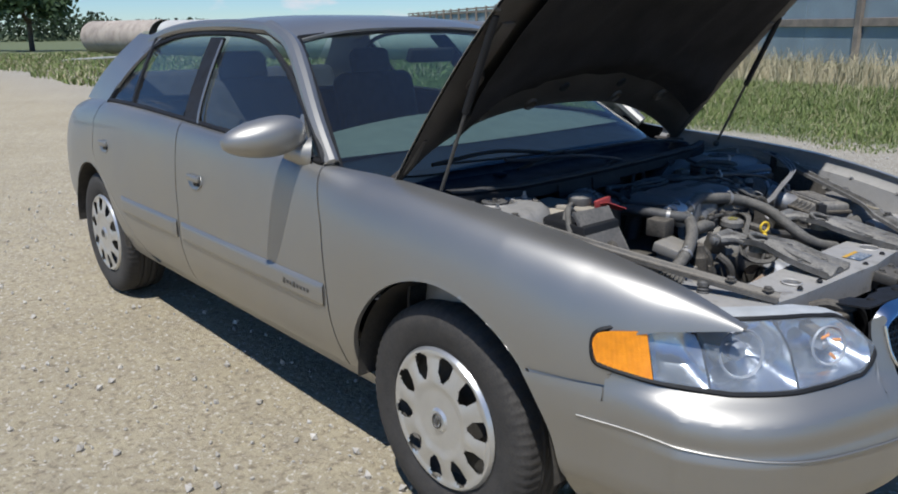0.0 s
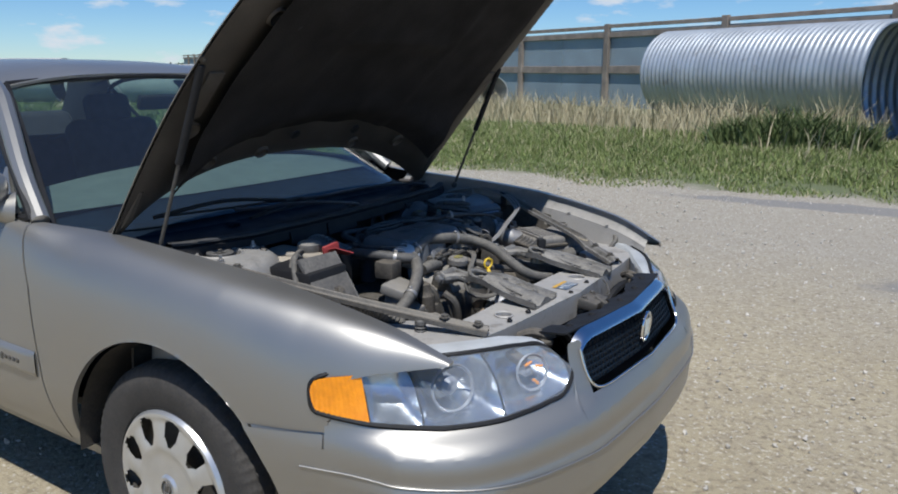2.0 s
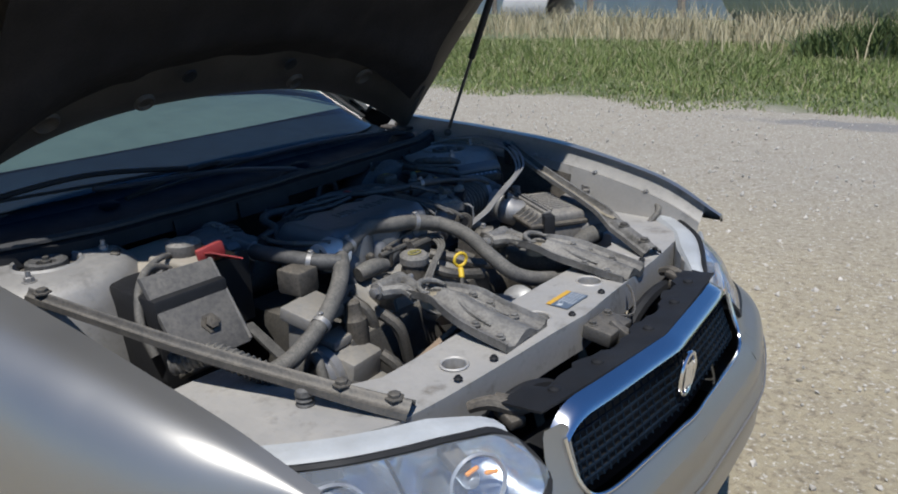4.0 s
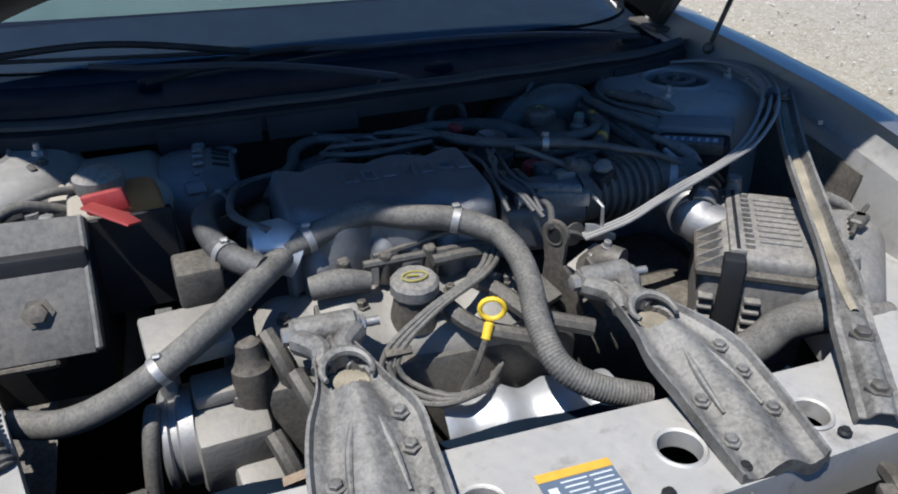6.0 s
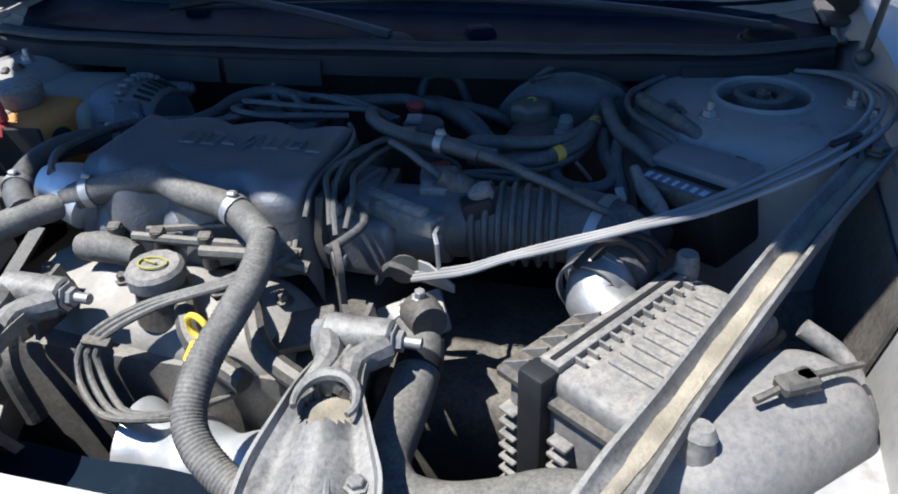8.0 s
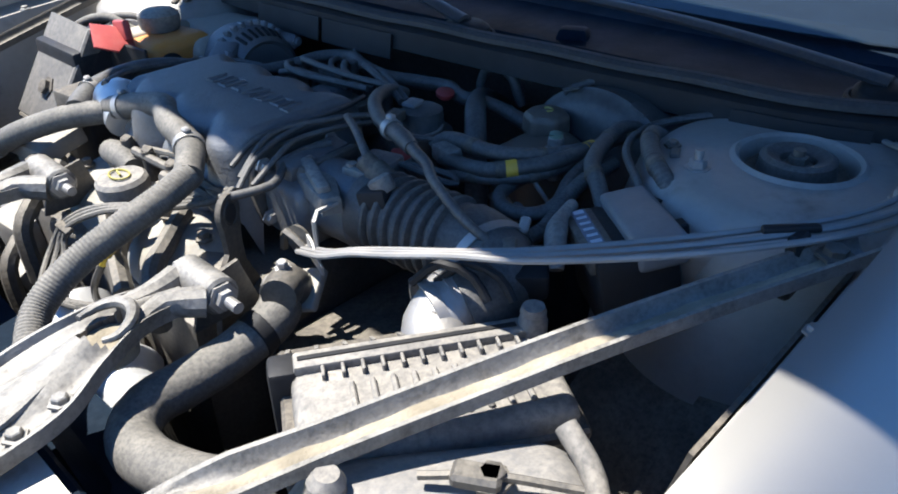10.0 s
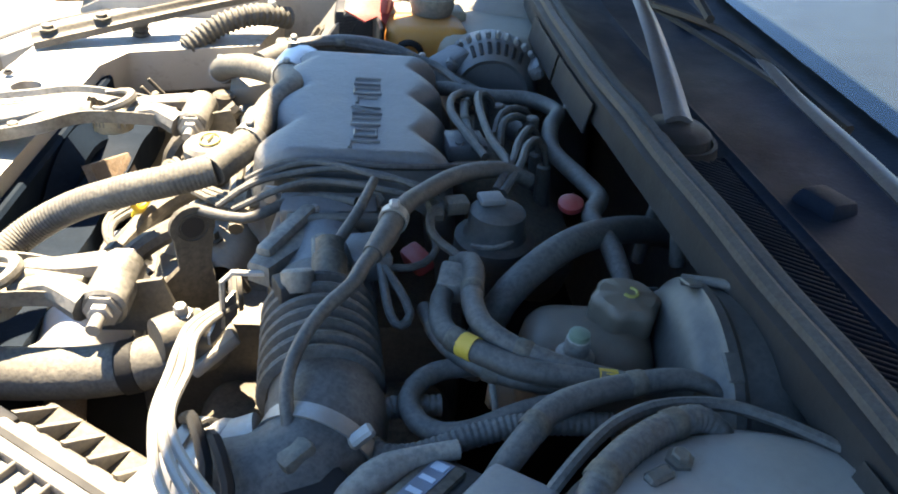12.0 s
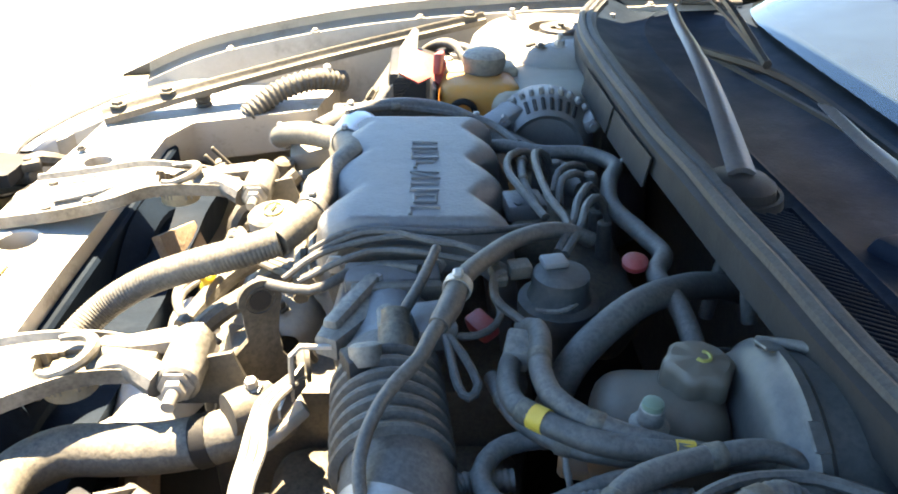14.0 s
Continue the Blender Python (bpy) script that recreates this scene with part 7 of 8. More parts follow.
torque_strut((0.70, -0.15, 0.772), [(0.455, -0.156, 0.806, 0.020), (0.51, -0.153, 0.815, 0.030), (0.56, -0.150, 0.818, 0.040), (0.60, -0.148, 0.812, 0.058), (0.65, -0.152, 0.800, 0.064), (0.75, -0.155, 0.783, 0.066)],
             -0.208, -0.108, "dirty pressed-steel engine torque strut, passenger side")
torque_strut((0.70, 0.24, 0.772), [(0.455, 0.212, 0.806, 0.020), (0.51, 0.215, 0.814, 0.030), (0.56, 0.226, 0.812, 0.045), (0.60, 0.234, 0.804, 0.058), (0.65, 0.238, 0.795, 0.058), (0.765, 0.236, 0.779, 0.052)],
             0.165, 0.258, "dirty pressed-steel engine torque strut, driver side")


# ---------------------------------------------------------------- diagonal braces
def diagonal_brace(pts, halves, lab, mat=M_BRACKET, trough=False):
    ob = thing("diagonal_brace", pts[0], lab, "brace", "engine bay braces")
    line = spline(pts, 0.015)
    n = len(line) - 1

    def chan(i, u):
        i = int(i)
        d = (line[min(i + 1, n)] - line[max(i - 1, 0)]).normalized()
        side = Vector((0, 0, 1)).cross(d).normalized()
        up = d.cross(side)
        w = lerp(i / n, np.linspace(0, 1, len(halves)), halves)
        k = lerp(i / n, [0.20, 0.28], [0.0, 1.0]) if trough else 0.0
        h = (1 - k) * 0.012 * math.exp(-(u / 0.35) ** 2 if not trough else -(u / 0.5) ** 6) + k * 0.015 * min(1.0, (abs(u) / 0.7) ** 3) - 0.010 * (abs(u) > 0.92)
        return line[i] + side * u * w + up * h
    bm = surf(chan, range(n + 1), np.linspace(-1, 1, 21))
    body = part("channel", thicken(bm, 0.0025), mat, ob)
    if trough:
        # sand that has settled along the trough
        def fill(i, u):
            edge = (0.36 + 0.03 * math.sin(i * 0.9) + 0.02 * math.sin(i * 2.3)) * lerp(i / n, [0.22, 0.36], [0.6, 1.0])
            return chan(i, u * edge) + Vector((0, 0, 0.0015 + 0.0035 * (1 - u * u)))
        part("sand_fill", surf(fill, range(int(n * 0.23), int(n * 0.98)), np.linspace(-1, 1, 9)), M_SAND, body, "tan sand settled in the trough")
    for t in (0.05, 0.16, 0.97):
        p = line[int(t * n)]
        part("brace_bolt", hexbolt(bmesh.new(), p + Vector((0, 0, 0.009)), (0, 0, 1), 0.010, 0.008), M_STEEL_DARK, body)


diagonal_brace([(0.745, 0.373, 0.783), (0.66, 0.420, 0.802), (0.56, 0.473, 0.822), (0.306, 0.604, 0.868), (0.12, 0.715, 0.905)], [0.027, 0.026, 0.0195, 0.0195, 0.0185, 0.018], "dusty steel channel brace with sand in its trough", trough=True)
diagonal_brace([(0.748, -0.462, 0.785), (0.66, -0.50, 0.800), (0.40, -0.60, 0.845), (0.10, -0.69, 0.895)], [0.024, 0.016, 0.012, 0.012], "dark dusty steel diagonal brace, passenger side", M_STEEL_DARK)

# ---------------------------------------------------------------- hoses
def hose(pts, r, lab, mat=M_RUBBER_DUSTY, name="hose", category="hose", clamps=(), ribs=0.0, depth=0.0, n=14):
    ob = part(name, tube(bmesh.new(), pts, r, n, 0.010, ribs, depth), mat)
    tagged(ob, lab, category)
    line = spline(pts, 0.01)
    rad = r if not isinstance(r, (list, tuple)) else max(r)
    for t in clamps:
        i = min(len(line) - 2, int(t * len(line)))
        d = (line[i + 1] - line[i]).normalized()
        bm = lathe(bmesh.new(), [(-0.005, rad + 0.0005), (-0.005, rad + 0.002), (0.005, rad + 0.002), (0.005, rad + 0.0005)], line[i], d, 24, caps=False)
        box(bm, (0.009, 0.011, 0.006), Matrix.Translation(line[i] + Vector((0, 0, rad + 0.004))), 0.002, 1)
        part("clamp", bm, M_STEEL, ob)
    for t in ((0.28, 0.62) if name == "wiring_loom" else ()):
        i = min(len(line) - 2, int(t * len(line)))
        rt = r if not isinstance(r, (list, tuple)) else lerp(t, np.linspace(0, 1, len(r)), r)
        bm = lathe(bmesh.new(), [(-0.006, rt + 0.0002), (-0.005, rt + 0.0009), (0.005, rt + 0.0009), (0.006, rt + 0.0002)], line[i], line[i + 1] - line[i], 16, caps=False)
        part("tape_wrap", bm, M_BLACK_DUSTY, ob, "black tape wrap")
    return ob


hose([(0.302, -0.222, 0.862), (0.319, -0.183, 0.862), (0.307, -0.124, 0.875), (0.300, -0.072, 0.884), (0.318, -0.023, 0.880), (0.331, 0.040, 0.872), (0.363, 0.088, 0.86)],
     0.0168, "dusty black rubber coolant hose over the engine", clamps=(0.24, 0.83))
hose([(0.361, 0.0865, 0.861), (0.400, 0.096, 0.852), (0.445, 0.095, 0.838), (0.505, 0.085, 0.81), (0.552, 0.092, 0.782), (0.580, 0.128, 0.762), (0.60, 0.185, 0.748)], 0.0160, "dusty finely ribbed coolant hose bending to the support", ribs=0.0042, depth=0.0006)
hose([(0.326, -0.188, 0.856), (0.367, -0.225, 0.85), (0.406, -0.276, 0.83), (0.431, -0.336, 0.80), (0.44, -0.398, 0.77), (0.435, -0.455, 0.75), (0.400, -0.515, 0.735)], 0.0165, "dusty coolant hose towards the battery side", clamps=(0.52,))
hose([(0.355, -0.215, 0.858), (0.315, -0.255, 0.864), (0.246, -0.275, 0.868), (0.185, -0.272, 0.862), (0.13, -0.245, 0.848), (0.07, -0.18, 0.84), (0.02, -0.05, 0.85)], 0.0165, "black heater hose beside the alternator", M_RUBBER_DARK, clamps=(0.12, 0.5))
radiator_hose = hose([(0.355, 0.235, 0.768), (0.386, 0.259, 0.762), (0.438, 0.262, 0.750), (0.488, 0.262, 0.746), (0.532, 0.266, 0.748), (0.561, 0.290, 0.747), (0.566, 0.33, 0.748), (0.556, 0.372, 0.751), (0.540, 0.420, 0.757), (0.552, 0.482, 0.766), (0.57, 0.56, 0.755)],
     0.0235, "thick dusty radiator hose bending under the brace", clamps=(0.02,), n=20)
part("tape_band", lathe(bmesh.new(), [(-0.008, 0.0238), (-0.007, 0.0246), (0.007, 0.0246), (0.008, 0.0238)], (0.408, 0.2615, 0.7565), (0.97, 0.08, -0.22), 24, caps=False), M_BLACK, radiator_hose, "black tape band")
hose([(0.120, 0.300, 0.79), (0.105, 0.287, 0.826), (0.092, 0.273, 0.846), (0.075, 0.259, 0.860), (0.049, 0.236, 0.868), (0.020, 0.210, 0.869), (-0.017, 0.181, 0.862), (-0.060, 0.149, 0.847), (-0.108, 0.124, 0.825), (-0.15, 0.115, 0.80)], 0.0138,
     "thick black vacuum hose to the brake booster", M_RUBBER_DARK, n=18)
hose([(0.14, -0.185, 0.845), (0.110, -0.169, 0.857), (0.060, -0.137, 0.862), (0.009, -0.125, 0.866), (-0.020, -0.085, 0.868), (-0.004, -0.040, 0.869), (0.005, 0.020, 0.867), (-0.014, 0.082, 0.866), (-0.025, 0.122, 0.865), (-0.008, 0.158, 0.865), (-0.017, 0.209, 0.862), (-0.019, 0.263, 0.85), (-0.03, 0.30, 0.82)], 0.0098,
     "bent black hose along the firewall side", M_RUBBER_DARK)
hose([(-0.075, 0.135, 0.80), (-0.083, 0.130, 0.86), (-0.085, 0.150, 0.885), (-0.083, 0.185, 0.880), (-0.088, 0.200, 0.84)], 0.0075, "thin black looped hose before the cowl", M_RUBBER_DARK)
hose([(-0.022, -0.078, 0.870), (-0.042, -0.100, 0.885), (-0.052, -0.14, 0.905), (-0.050, -0.165, 0.918)], 0.0032, "thin grey wire up to the cowl lip", M_GREY_DUSTY, "wire", "wire", n=8)
hose([(0.045, 0.104, 0.872), (0.072, 0.108, 0.885), (0.101, 0.118, 0.889), (0.130, 0.141, 0.892), (0.156, 0.175, 0.895), (0.176, 0.207, 0.898), (0.188, 0.240, 0.899)], 0.0086, "black vent hose beside the throttle body", M_RUBBER_DARK)
hose([(0.185, 0.232, 0.900), (0.192, 0.257, 0.899), (0.202, 0.282, 0.897)], [0.0098, 0.0105, 0.0085], "black rubber sleeve joining two vent hoses", M_RUBBER_DARK, "hose_sleeve", "hose", clamps=(0.05,))
hose([(0.200, 0.278, 0.898), (0.209, 0.298, 0.897), (0.217, 0.320, 0.895), (0.232, 0.341, 0.893), (0.244, 0.365, 0.891), (0.252, 0.387, 0.886), (0.256, 0.408, 0.878), (0.253, 0.430, 0.866), (0.248, 0.445, 0.85)], [0.0066, 0.0060, 0.0052, 0.0048, 0.0046], "thin black vent hose over the air duct", M_RUBBER_DARK)
hose([(0.369, 0.160, 0.860), (0.345, 0.172, 0.861), (0.318, 0.181, 0.863), (0.300, 0.174, 0.866), (0.285, 0.160, 0.868), (0.265, 0.151, 0.870), (0.242, 0.152, 0.872), (0.218, 0.163, 0.874)], 0.0050, "black vacuum line across the plenum end", M_RUBBER_DARK)
hose([(0.202, 0.176, 0.906), (0.210, 0.199, 0.899), (0.218, 0.217, 0.891), (0.229, 0.239, 0.883), (0.238, 0.256, 0.872)], [0.0042, 0.0046, 0.0052, 0.0048], "short black breather stub over the throttle", M_RUBBER_DARK)
for path in ([(0.335, 0.150, 0.868), (0.306, 0.139, 0.884), (0.273, 0.124, 0.891), (0.239, 0.129, 0.894), (0.208, 0.143, 0.893), (0.173, 0.146, 0.889), (0.140, 0.156, 0.884)],
             [(0.345, 0.160, 0.862), (0.315, 0.148, 0.880), (0.277, 0.136, 0.887), (0.234, 0.132, 0.892), (0.195, 0.139, 0.891), (0.162, 0.157, 0.889), (0.135, 0.175, 0.88)],
             [(0.330, 0.165, 0.862), (0.288, 0.160, 0.883), (0.258, 0.150, 0.887), (0.221, 0.153, 0.887), (0.188, 0.159, 0.885), (0.15, 0.165, 0.88)],
             [(0.325, 0.118, 0.868), (0.290, 0.114, 0.886), (0.245, 0.119, 0.892), (0.200, 0.122, 0.891), (0.150, 0.110, 0.886), (0.10, 0.085, 0.878)]):
    hose(path, 0.0034, "black ignition lead laid across the plenum end", M_RUBBER_DARK, "ignition_lead", "wire", n=8)

M_SHEATH = material("grey_cable_sheath", (0.20, 0.20, 0.20), 0.45, 0.2, 0.2, 20, 160, 0.05, 200, dust=0.3)
# control cables to the throttle, in their clip on the tower
for k in range(3):
    o = 0.0125 * (k - 1)
    pts = [(0.325 + o * 0.5, 0.235, 0.808), (0.338 + o * 0.5, 0.295, 0.833), (0.336 + o * 0.4, 0.340, 0.853), (0.330 + o * 0.5, 0.385, 0.868), (0.321 + o * 0.4, 0.461, 0.894), (0.285 + o, 0.530, 0.905), (0.200 + o, 0.626 + o * 0.5, 0.916), (0.10 + o * 0.3, 0.700 + o, 0.920), (0.01, 0.726 + o, 0.922), (-0.07, 0.700 + o, 0.916), (-0.13, 0.66 + o, 0.90)]
    hose(pts, 0.0031, "pale grey sheathed control cable to the throttle", M_SHEATH, "control_cable", "cable", n=8)
clip = tagged(part("cable_clip", box(bmesh.new(), (0.009, 0.048, 0.007), pose(0.150, 0.664, 0.922, 0, 0, 45), 0.003, 2), M_BLACK), "black plastic cable clip on the tower", "clip")
part("clip_foot", box(bmesh.new(), (0.022, 0.012, 0.06), pose(0.152, 0.672, 0.892), 0.003, 1), M_BLACK, clip)

# ---------------------------------------------------------------- air intake
airbox = thing("air_filter_box", (0.43, 0.46, 0.62), "dusty black ribbed air filter housing", "air filter box")
A0 = Vector((0.438, 0.356, 0))
E1, E2 = Vector((-0.835, 0.55, 0)).normalized(), Vector((0.55, 0.835, 0)).normalized()


def ab(u, v, z):
    return A0 + E1 * u + E2 * v + Vector((0, 0, z))


def box_on(bm, u0, u1, v0, v1, z0, z1, bevel=0.004, segs=2):
    c = ab((u0 + u1) / 2, (v0 + v1) / 2, (z0 + z1) / 2)
    m = Matrix((( E1.x, E2.x, 0, c.x), (E1.y, E2.y, 0, c.y), (0, 0, 1, c.z), (0, 0, 0, 1)))
    return box(bm, (u1 - u0, v1 - v0, z1 - z0), m, bevel, segs)


part("lower_case", box_on(bmesh.new(), 0.0, 0.225, 0.0, 0.150, 0.62, 0.795, 0.012, 3), M_GREY_DUSTY, airbox)
lid = part("lid", box_on(bmesh.new(), 0.004, 0.224, 0.022, 0.150, 0.785, 0.820, 0.012, 3), M_GREY_DUSTY, airbox)
part("lid_flange", box_on(bmesh.new(), -0.006, 0.23, -0.008, 0.154, 0.788, 0.800, 0.003, 1), M_BLACK_DUSTY, airbox)
part("ridge", box_on(bmesh.new(), 0.008, 0.215, 0.034, 0.056, 0.814, 0.828, 0.003, 2), M_GREY_DUSTY, lid)
part("ridge_slot", box_on(bmesh.new(), 0.012, 0.20, 0.0425, 0.0475, 0.8275, 0.8292, 0.0), M_BLACK, lid)
for k in range(11):
    u = 0.03 + k * 0.0165
    part("ridge_tooth", box_on(bmesh.new(), u, u + 0.003, 0.049, 0.068, 0.817, 0.8265, 0.0008, 1), M_GREY_DUSTY, lid)
for k in range(6):
    u = 0.002 + k * 0.025
    bm = bmesh.new()
    prof = [(0.0, 0.0), (0.032, 0.0), (0.032, 0.021)]
    m = Matrix(((E2.x, 0, E1.x, 0), (E2.y, 0, E1.y, 0), (0, 1, 0, 0), (0, 0, 0, 1)))
    m.translation = ab(u, -0.006, 0.800)
    plate(bm, prof, 0.004, m, bevel=0.0008)
    part("side_fin", bm, M_GREY_DUSTY, lid)
for k in range(9):
    u = 0.05 + k * 0.017
    part("top_rib", box_on(bmesh.new(), u, u + 0.005, 0.076, 0.132, 0.817, 0.824, 0.0015, 1), M_GREY_DUSTY, lid)
for k in range(7):
    z = 0.66 + k * 0.016
    part("case_rib", box_on(bmesh.new(), -0.012, 0.004, 0.062, 0.084, z, z + 0.005, 0.001, 1), M_GREY_DUSTY, airbox)
    part("case_rib", box_on(bmesh.new(), -0.012, 0.004, 0.002, 0.022, z, z + 0.004, 0.001, 1), M_GREY_DUSTY, airbox)
bm = box_on(bmesh.new(), -0.014, 0.014, 0.026, 0.056, 0.66, 0.823, 0.005, 2)
part("front_clip", bm, M_BLACK, airbox)
bm = lathe(bmesh.new(), [(0, 0.013), (0.012, 0.013), (0.018, 0.010), (0.020, 0.012), (0.026, 0.010)], ab(0.215, 0.047, 0.820), (0, 0, 1), 14)
part("rear_knob", bm, M_GREY_DUSTY, airbox)
# neck, meter and bellows to the throttle
duct = thing("air_duct", (0.24, 0.32, 0.76), "black ribbed air intake bellows to the throttle body", "air duct")
bm = tube(bmesh.new(), [ab(0.135, 0.03, 0.79), ab(0.142, -0.004, 0.80), (0.303, 0.432, 0.812), (0.268, 0.425, 0.822)], 0.035, 28)
part("meter_body", bm, M_STEEL, duct, "dusty cast air meter collar")
for k in (0.25, 0.55):
    c = Vector((0.325, 0.42, 0.806)).lerp(Vector((0.285, 0.433, 0.816)), k * 1.6 - 0.2)
    part("meter_clamp", lathe(bmesh.new(), [(-0.005, 0.0355), (-0.005, 0.038), (0.005, 0.038), (0.005, 0.0355)], c, (-0.9, 0.3, 0.15), 28, caps=False), M_STEEL, duct)
bm = tube(bmesh.new(), [(0.231, 0.388, 0.833), (0.231, 0.412, 0.831), (0.245, 0.440, 0.826), (0.272, 0.446, 0.819), (0.295, 0.438, 0.813)], [0.0435, 0.043, 0.042, 0.040, 0.038], 32)
part("elbow", bm, M_RUBBER_DARK, duct)
bm = tube(bmesh.new(), [(0.246, 0.255, 0.834), (0.242, 0.30, 0.835), (0.237, 0.345, 0.835), (0.231, 0.394, 0.833)], 0.0405, 32)
neck = part("bellows", bm, M_RUBBER_DARK, duct)
for k in range(7):
    c = Vector((0.243, 0.285, 0.835)).lerp(Vector((0.2355, 0.372, 0.834)), k / 6)
    part("bellows_ring", lathe(bmesh.new(), [(-0.005, 0.0400), (-0.0025, 0.0462), (0, 0.0474), (0.0025, 0.0462), (0.005, 0.0400)], c, (-0.085, 1, 0), 36, caps=False), M_RUBBER_DARK, neck)
bm = lathe(bmesh.new(), [(0, 0.0445), (0.012, 0.0445), (0.012, 0.043), (0, 0.043)], (0.232, 0.418, 0.830), (0.35, 0.9, -0.1), 32, caps=False)
box(bm, (0.018, 0.010, 0.008), pose(0.206, 0.440, 0.864, 0, 30, 25), 0.002, 1)
part("duct_clamp", bm, M_STEEL, duct)
for o in (0, 0.016):
    part("duct_strap", tube(bmesh.new(), [(0.325 - o, 0.405 + o, 0.842), (0.312 - o, 0.43 + o, 0.867), (0.30 - o, 0.458 + o, 0.858), (0.30 - o, 0.475 + o, 0.84)], 0.0045, 7), M_BLACK, duct)
plug = box(bmesh.new(), (0.024, 0.020, 0.018), pose(0.246, 0.452, 0.858, 12, 16, 40), 0.004, 2)
box(plug, (0.010, 0.012, 0.012), pose(0.262, 0.462, 0.852, 0, 30, 40), 0.002, 1)
part("meter_plug", plug, M_STEEL_DARK, duct, "dirty connector on the air meter")
part("meter_box", box(bmesh.new(), (0.050, 0.036, 0.030), pose(0.236, 0.470, 0.838, 0, 8, 40), 0.005, 2), M_BLACK, duct)
# snorkel: a rounded dusty canister beyond the brace
def snorkel(u, v):
    a = v * math.tau
    c = Vector((0.553, 0.486, 0.760)).lerp(Vector((0.373, 0.657, 0.768)), u)
    d = Vector((-0.19, 0.18, 0)).normalized()
    side = Vector((d.y, -d.x, 0))
    e = min(u, 1 - u)
    r = 0.062 * math.sin(min(1.0, e / 0.2) * math.pi / 2) ** 0.55
    return c + side * math.cos(a) * r + Vector((0, 0, math.sin(a) * r * 0.95))


sn = thing("air_snorkel", (0.48, 0.58, 0.69), "dusty grey moulded air intake snorkel", "air intake")
part("snorkel_body", surf(snorkel, np.linspace(0.001, 0.999, 36), np.linspace(0, 1, 40)), M_SNORKEL, sn)
bm = lathe(bmesh.new(), [(0, 0.016), (0.008, 0.017), (0.02, 0.013), (0.024, 0.014), (0.032, 0.009)], (0.522, 0.520, 0.808), (-0.1, 0.1, 1), 14)
part("snorkel_plug", bm, M_GREY_DUSTY, sn)
bm = bmesh.new()
tube(bm, [(0.475, 0.565, 0.833), (0.445, 0.605, 0.838), (0.41, 0.655, 0.832)], 0.0035, 6)
hexbolt(bm, (0.445, 0.605, 0.833), (0, 0, 1), 0.010, 0.010)
box(bm, (0.02, 0.035, 0.012), pose(0.452, 0.598, 0.838, 0, 0, 30), 0.003, 1)
part("snorkel_clip", bm, M_STEEL_DARK, sn)
hose([(0.372, 0.612, 0.835), (0.385, 0.648, 0.815), (0.408, 0.672, 0.775), (0.42, 0.68, 0.73)], 0.009, "dusty drain hose beside the snorkel", M_GREY_DUSTY)

# ---------------------------------------------------------------- brake booster and reservoir
booster = thing("brake_booster", (-0.07, 0.36, 0.67), "dark round brake booster on the firewall", "brake booster")
bm = lathe(bmesh.new(), [(0, 0.112), (0.03, 0.116), (0.074, 0.117), (0.079, 0.121), (0.086, 0.121), (0.090, 0.115), (0.098, 0.111), (0.106, 0.100), (0.110, 0.080), (0.112, 0.04)], (-0.130, 0.362, 0.788), (1, -0.06, 0.02), 56)
shell = part("booster_shell", bm, M_BOOSTER, booster)
for a in range(0, 360, 45):
    d = Vector((0, math.cos(math.radians(a + 20)), math.sin(math.radians(a + 20))))
    part("crimp_tab", box(bmesh.new(), (0.012, 0.022, 0.003), Matrix.Translation(Vector((-0.045, 0.357, 0.790)) + d * 0.1205) @ pose(0, 0, 0, a + 20 - 90, 0, 0), 0.001, 1), M_BOOSTER, shell)
res = thing("brake_fluid_reservoir", (0.03, 0.31, 0.79), "dusty brake fluid reservoir with a dark cap", "reservoir")
bm = box(bmesh.new(), (0.120, 0.092, 0.080), pose(0.026, 0.318, 0.822, 0, 8, -12), 0.026, 4, 0.86)
part("reservoir_body", bm, M_RESERVOIR, res)
def knob(t, a):
    r = lerp(t, [0, 0.2, 0.75, 0.95, 1], [0.025, 0.0275, 0.0265, 0.021, 0.0005]) * (1 + 0.07 * math.cos(6 * a) * (t < 0.9))
    return Vector((0.000 + r * math.cos(a), 0.308 + r * math.sin(a), 0.858 + lerp(t, [0, 0.2, 0.75, 0.95, 1], [0, 0.004, 0.022, 0.028, 0.0285])))


bm = surf(knob, np.linspace(0, 1, 12), np.linspace(0, math.tau, 49))
rcap = part("reservoir_cap", bm, M_RESERVOIR, res)
bm = tube(bmesh.new(), [(-0.002 + 0.006 * math.cos(a), 0.308 + 0.006 * math.sin(a), 0.8868) for a in np.linspace(0.5, 4.5, 9)], 0.0015, 5, 0.006)
part("cap_mark", bm, bpy.data.materials["faded_yellow_print"], rcap)
part("cap_tab", box(bmesh.new(), (0.018, 0.022, 0.003), pose(-0.034, 0.332, 0.862, 40, 20, 0), 0.001, 1), M_SHEATH_CAP, res)
bm = rod(bmesh.new(), (-0.03, 0.335, 0.785), (0.10, 0.305, 0.785), 0.022, bevel=0.004)
part("master_cylinder", bm, M_ALU, res)
bm = lathe(bmesh.new(), [(0, 0.008), (0.028, 0.008), (0.030, 0.014), (0.036, 0.015), (0.040, 0.010), (0.052, 0.009), (0.056, 0.004)], (0.050, 0.360, 0.830), (0, 0, 1), 16)
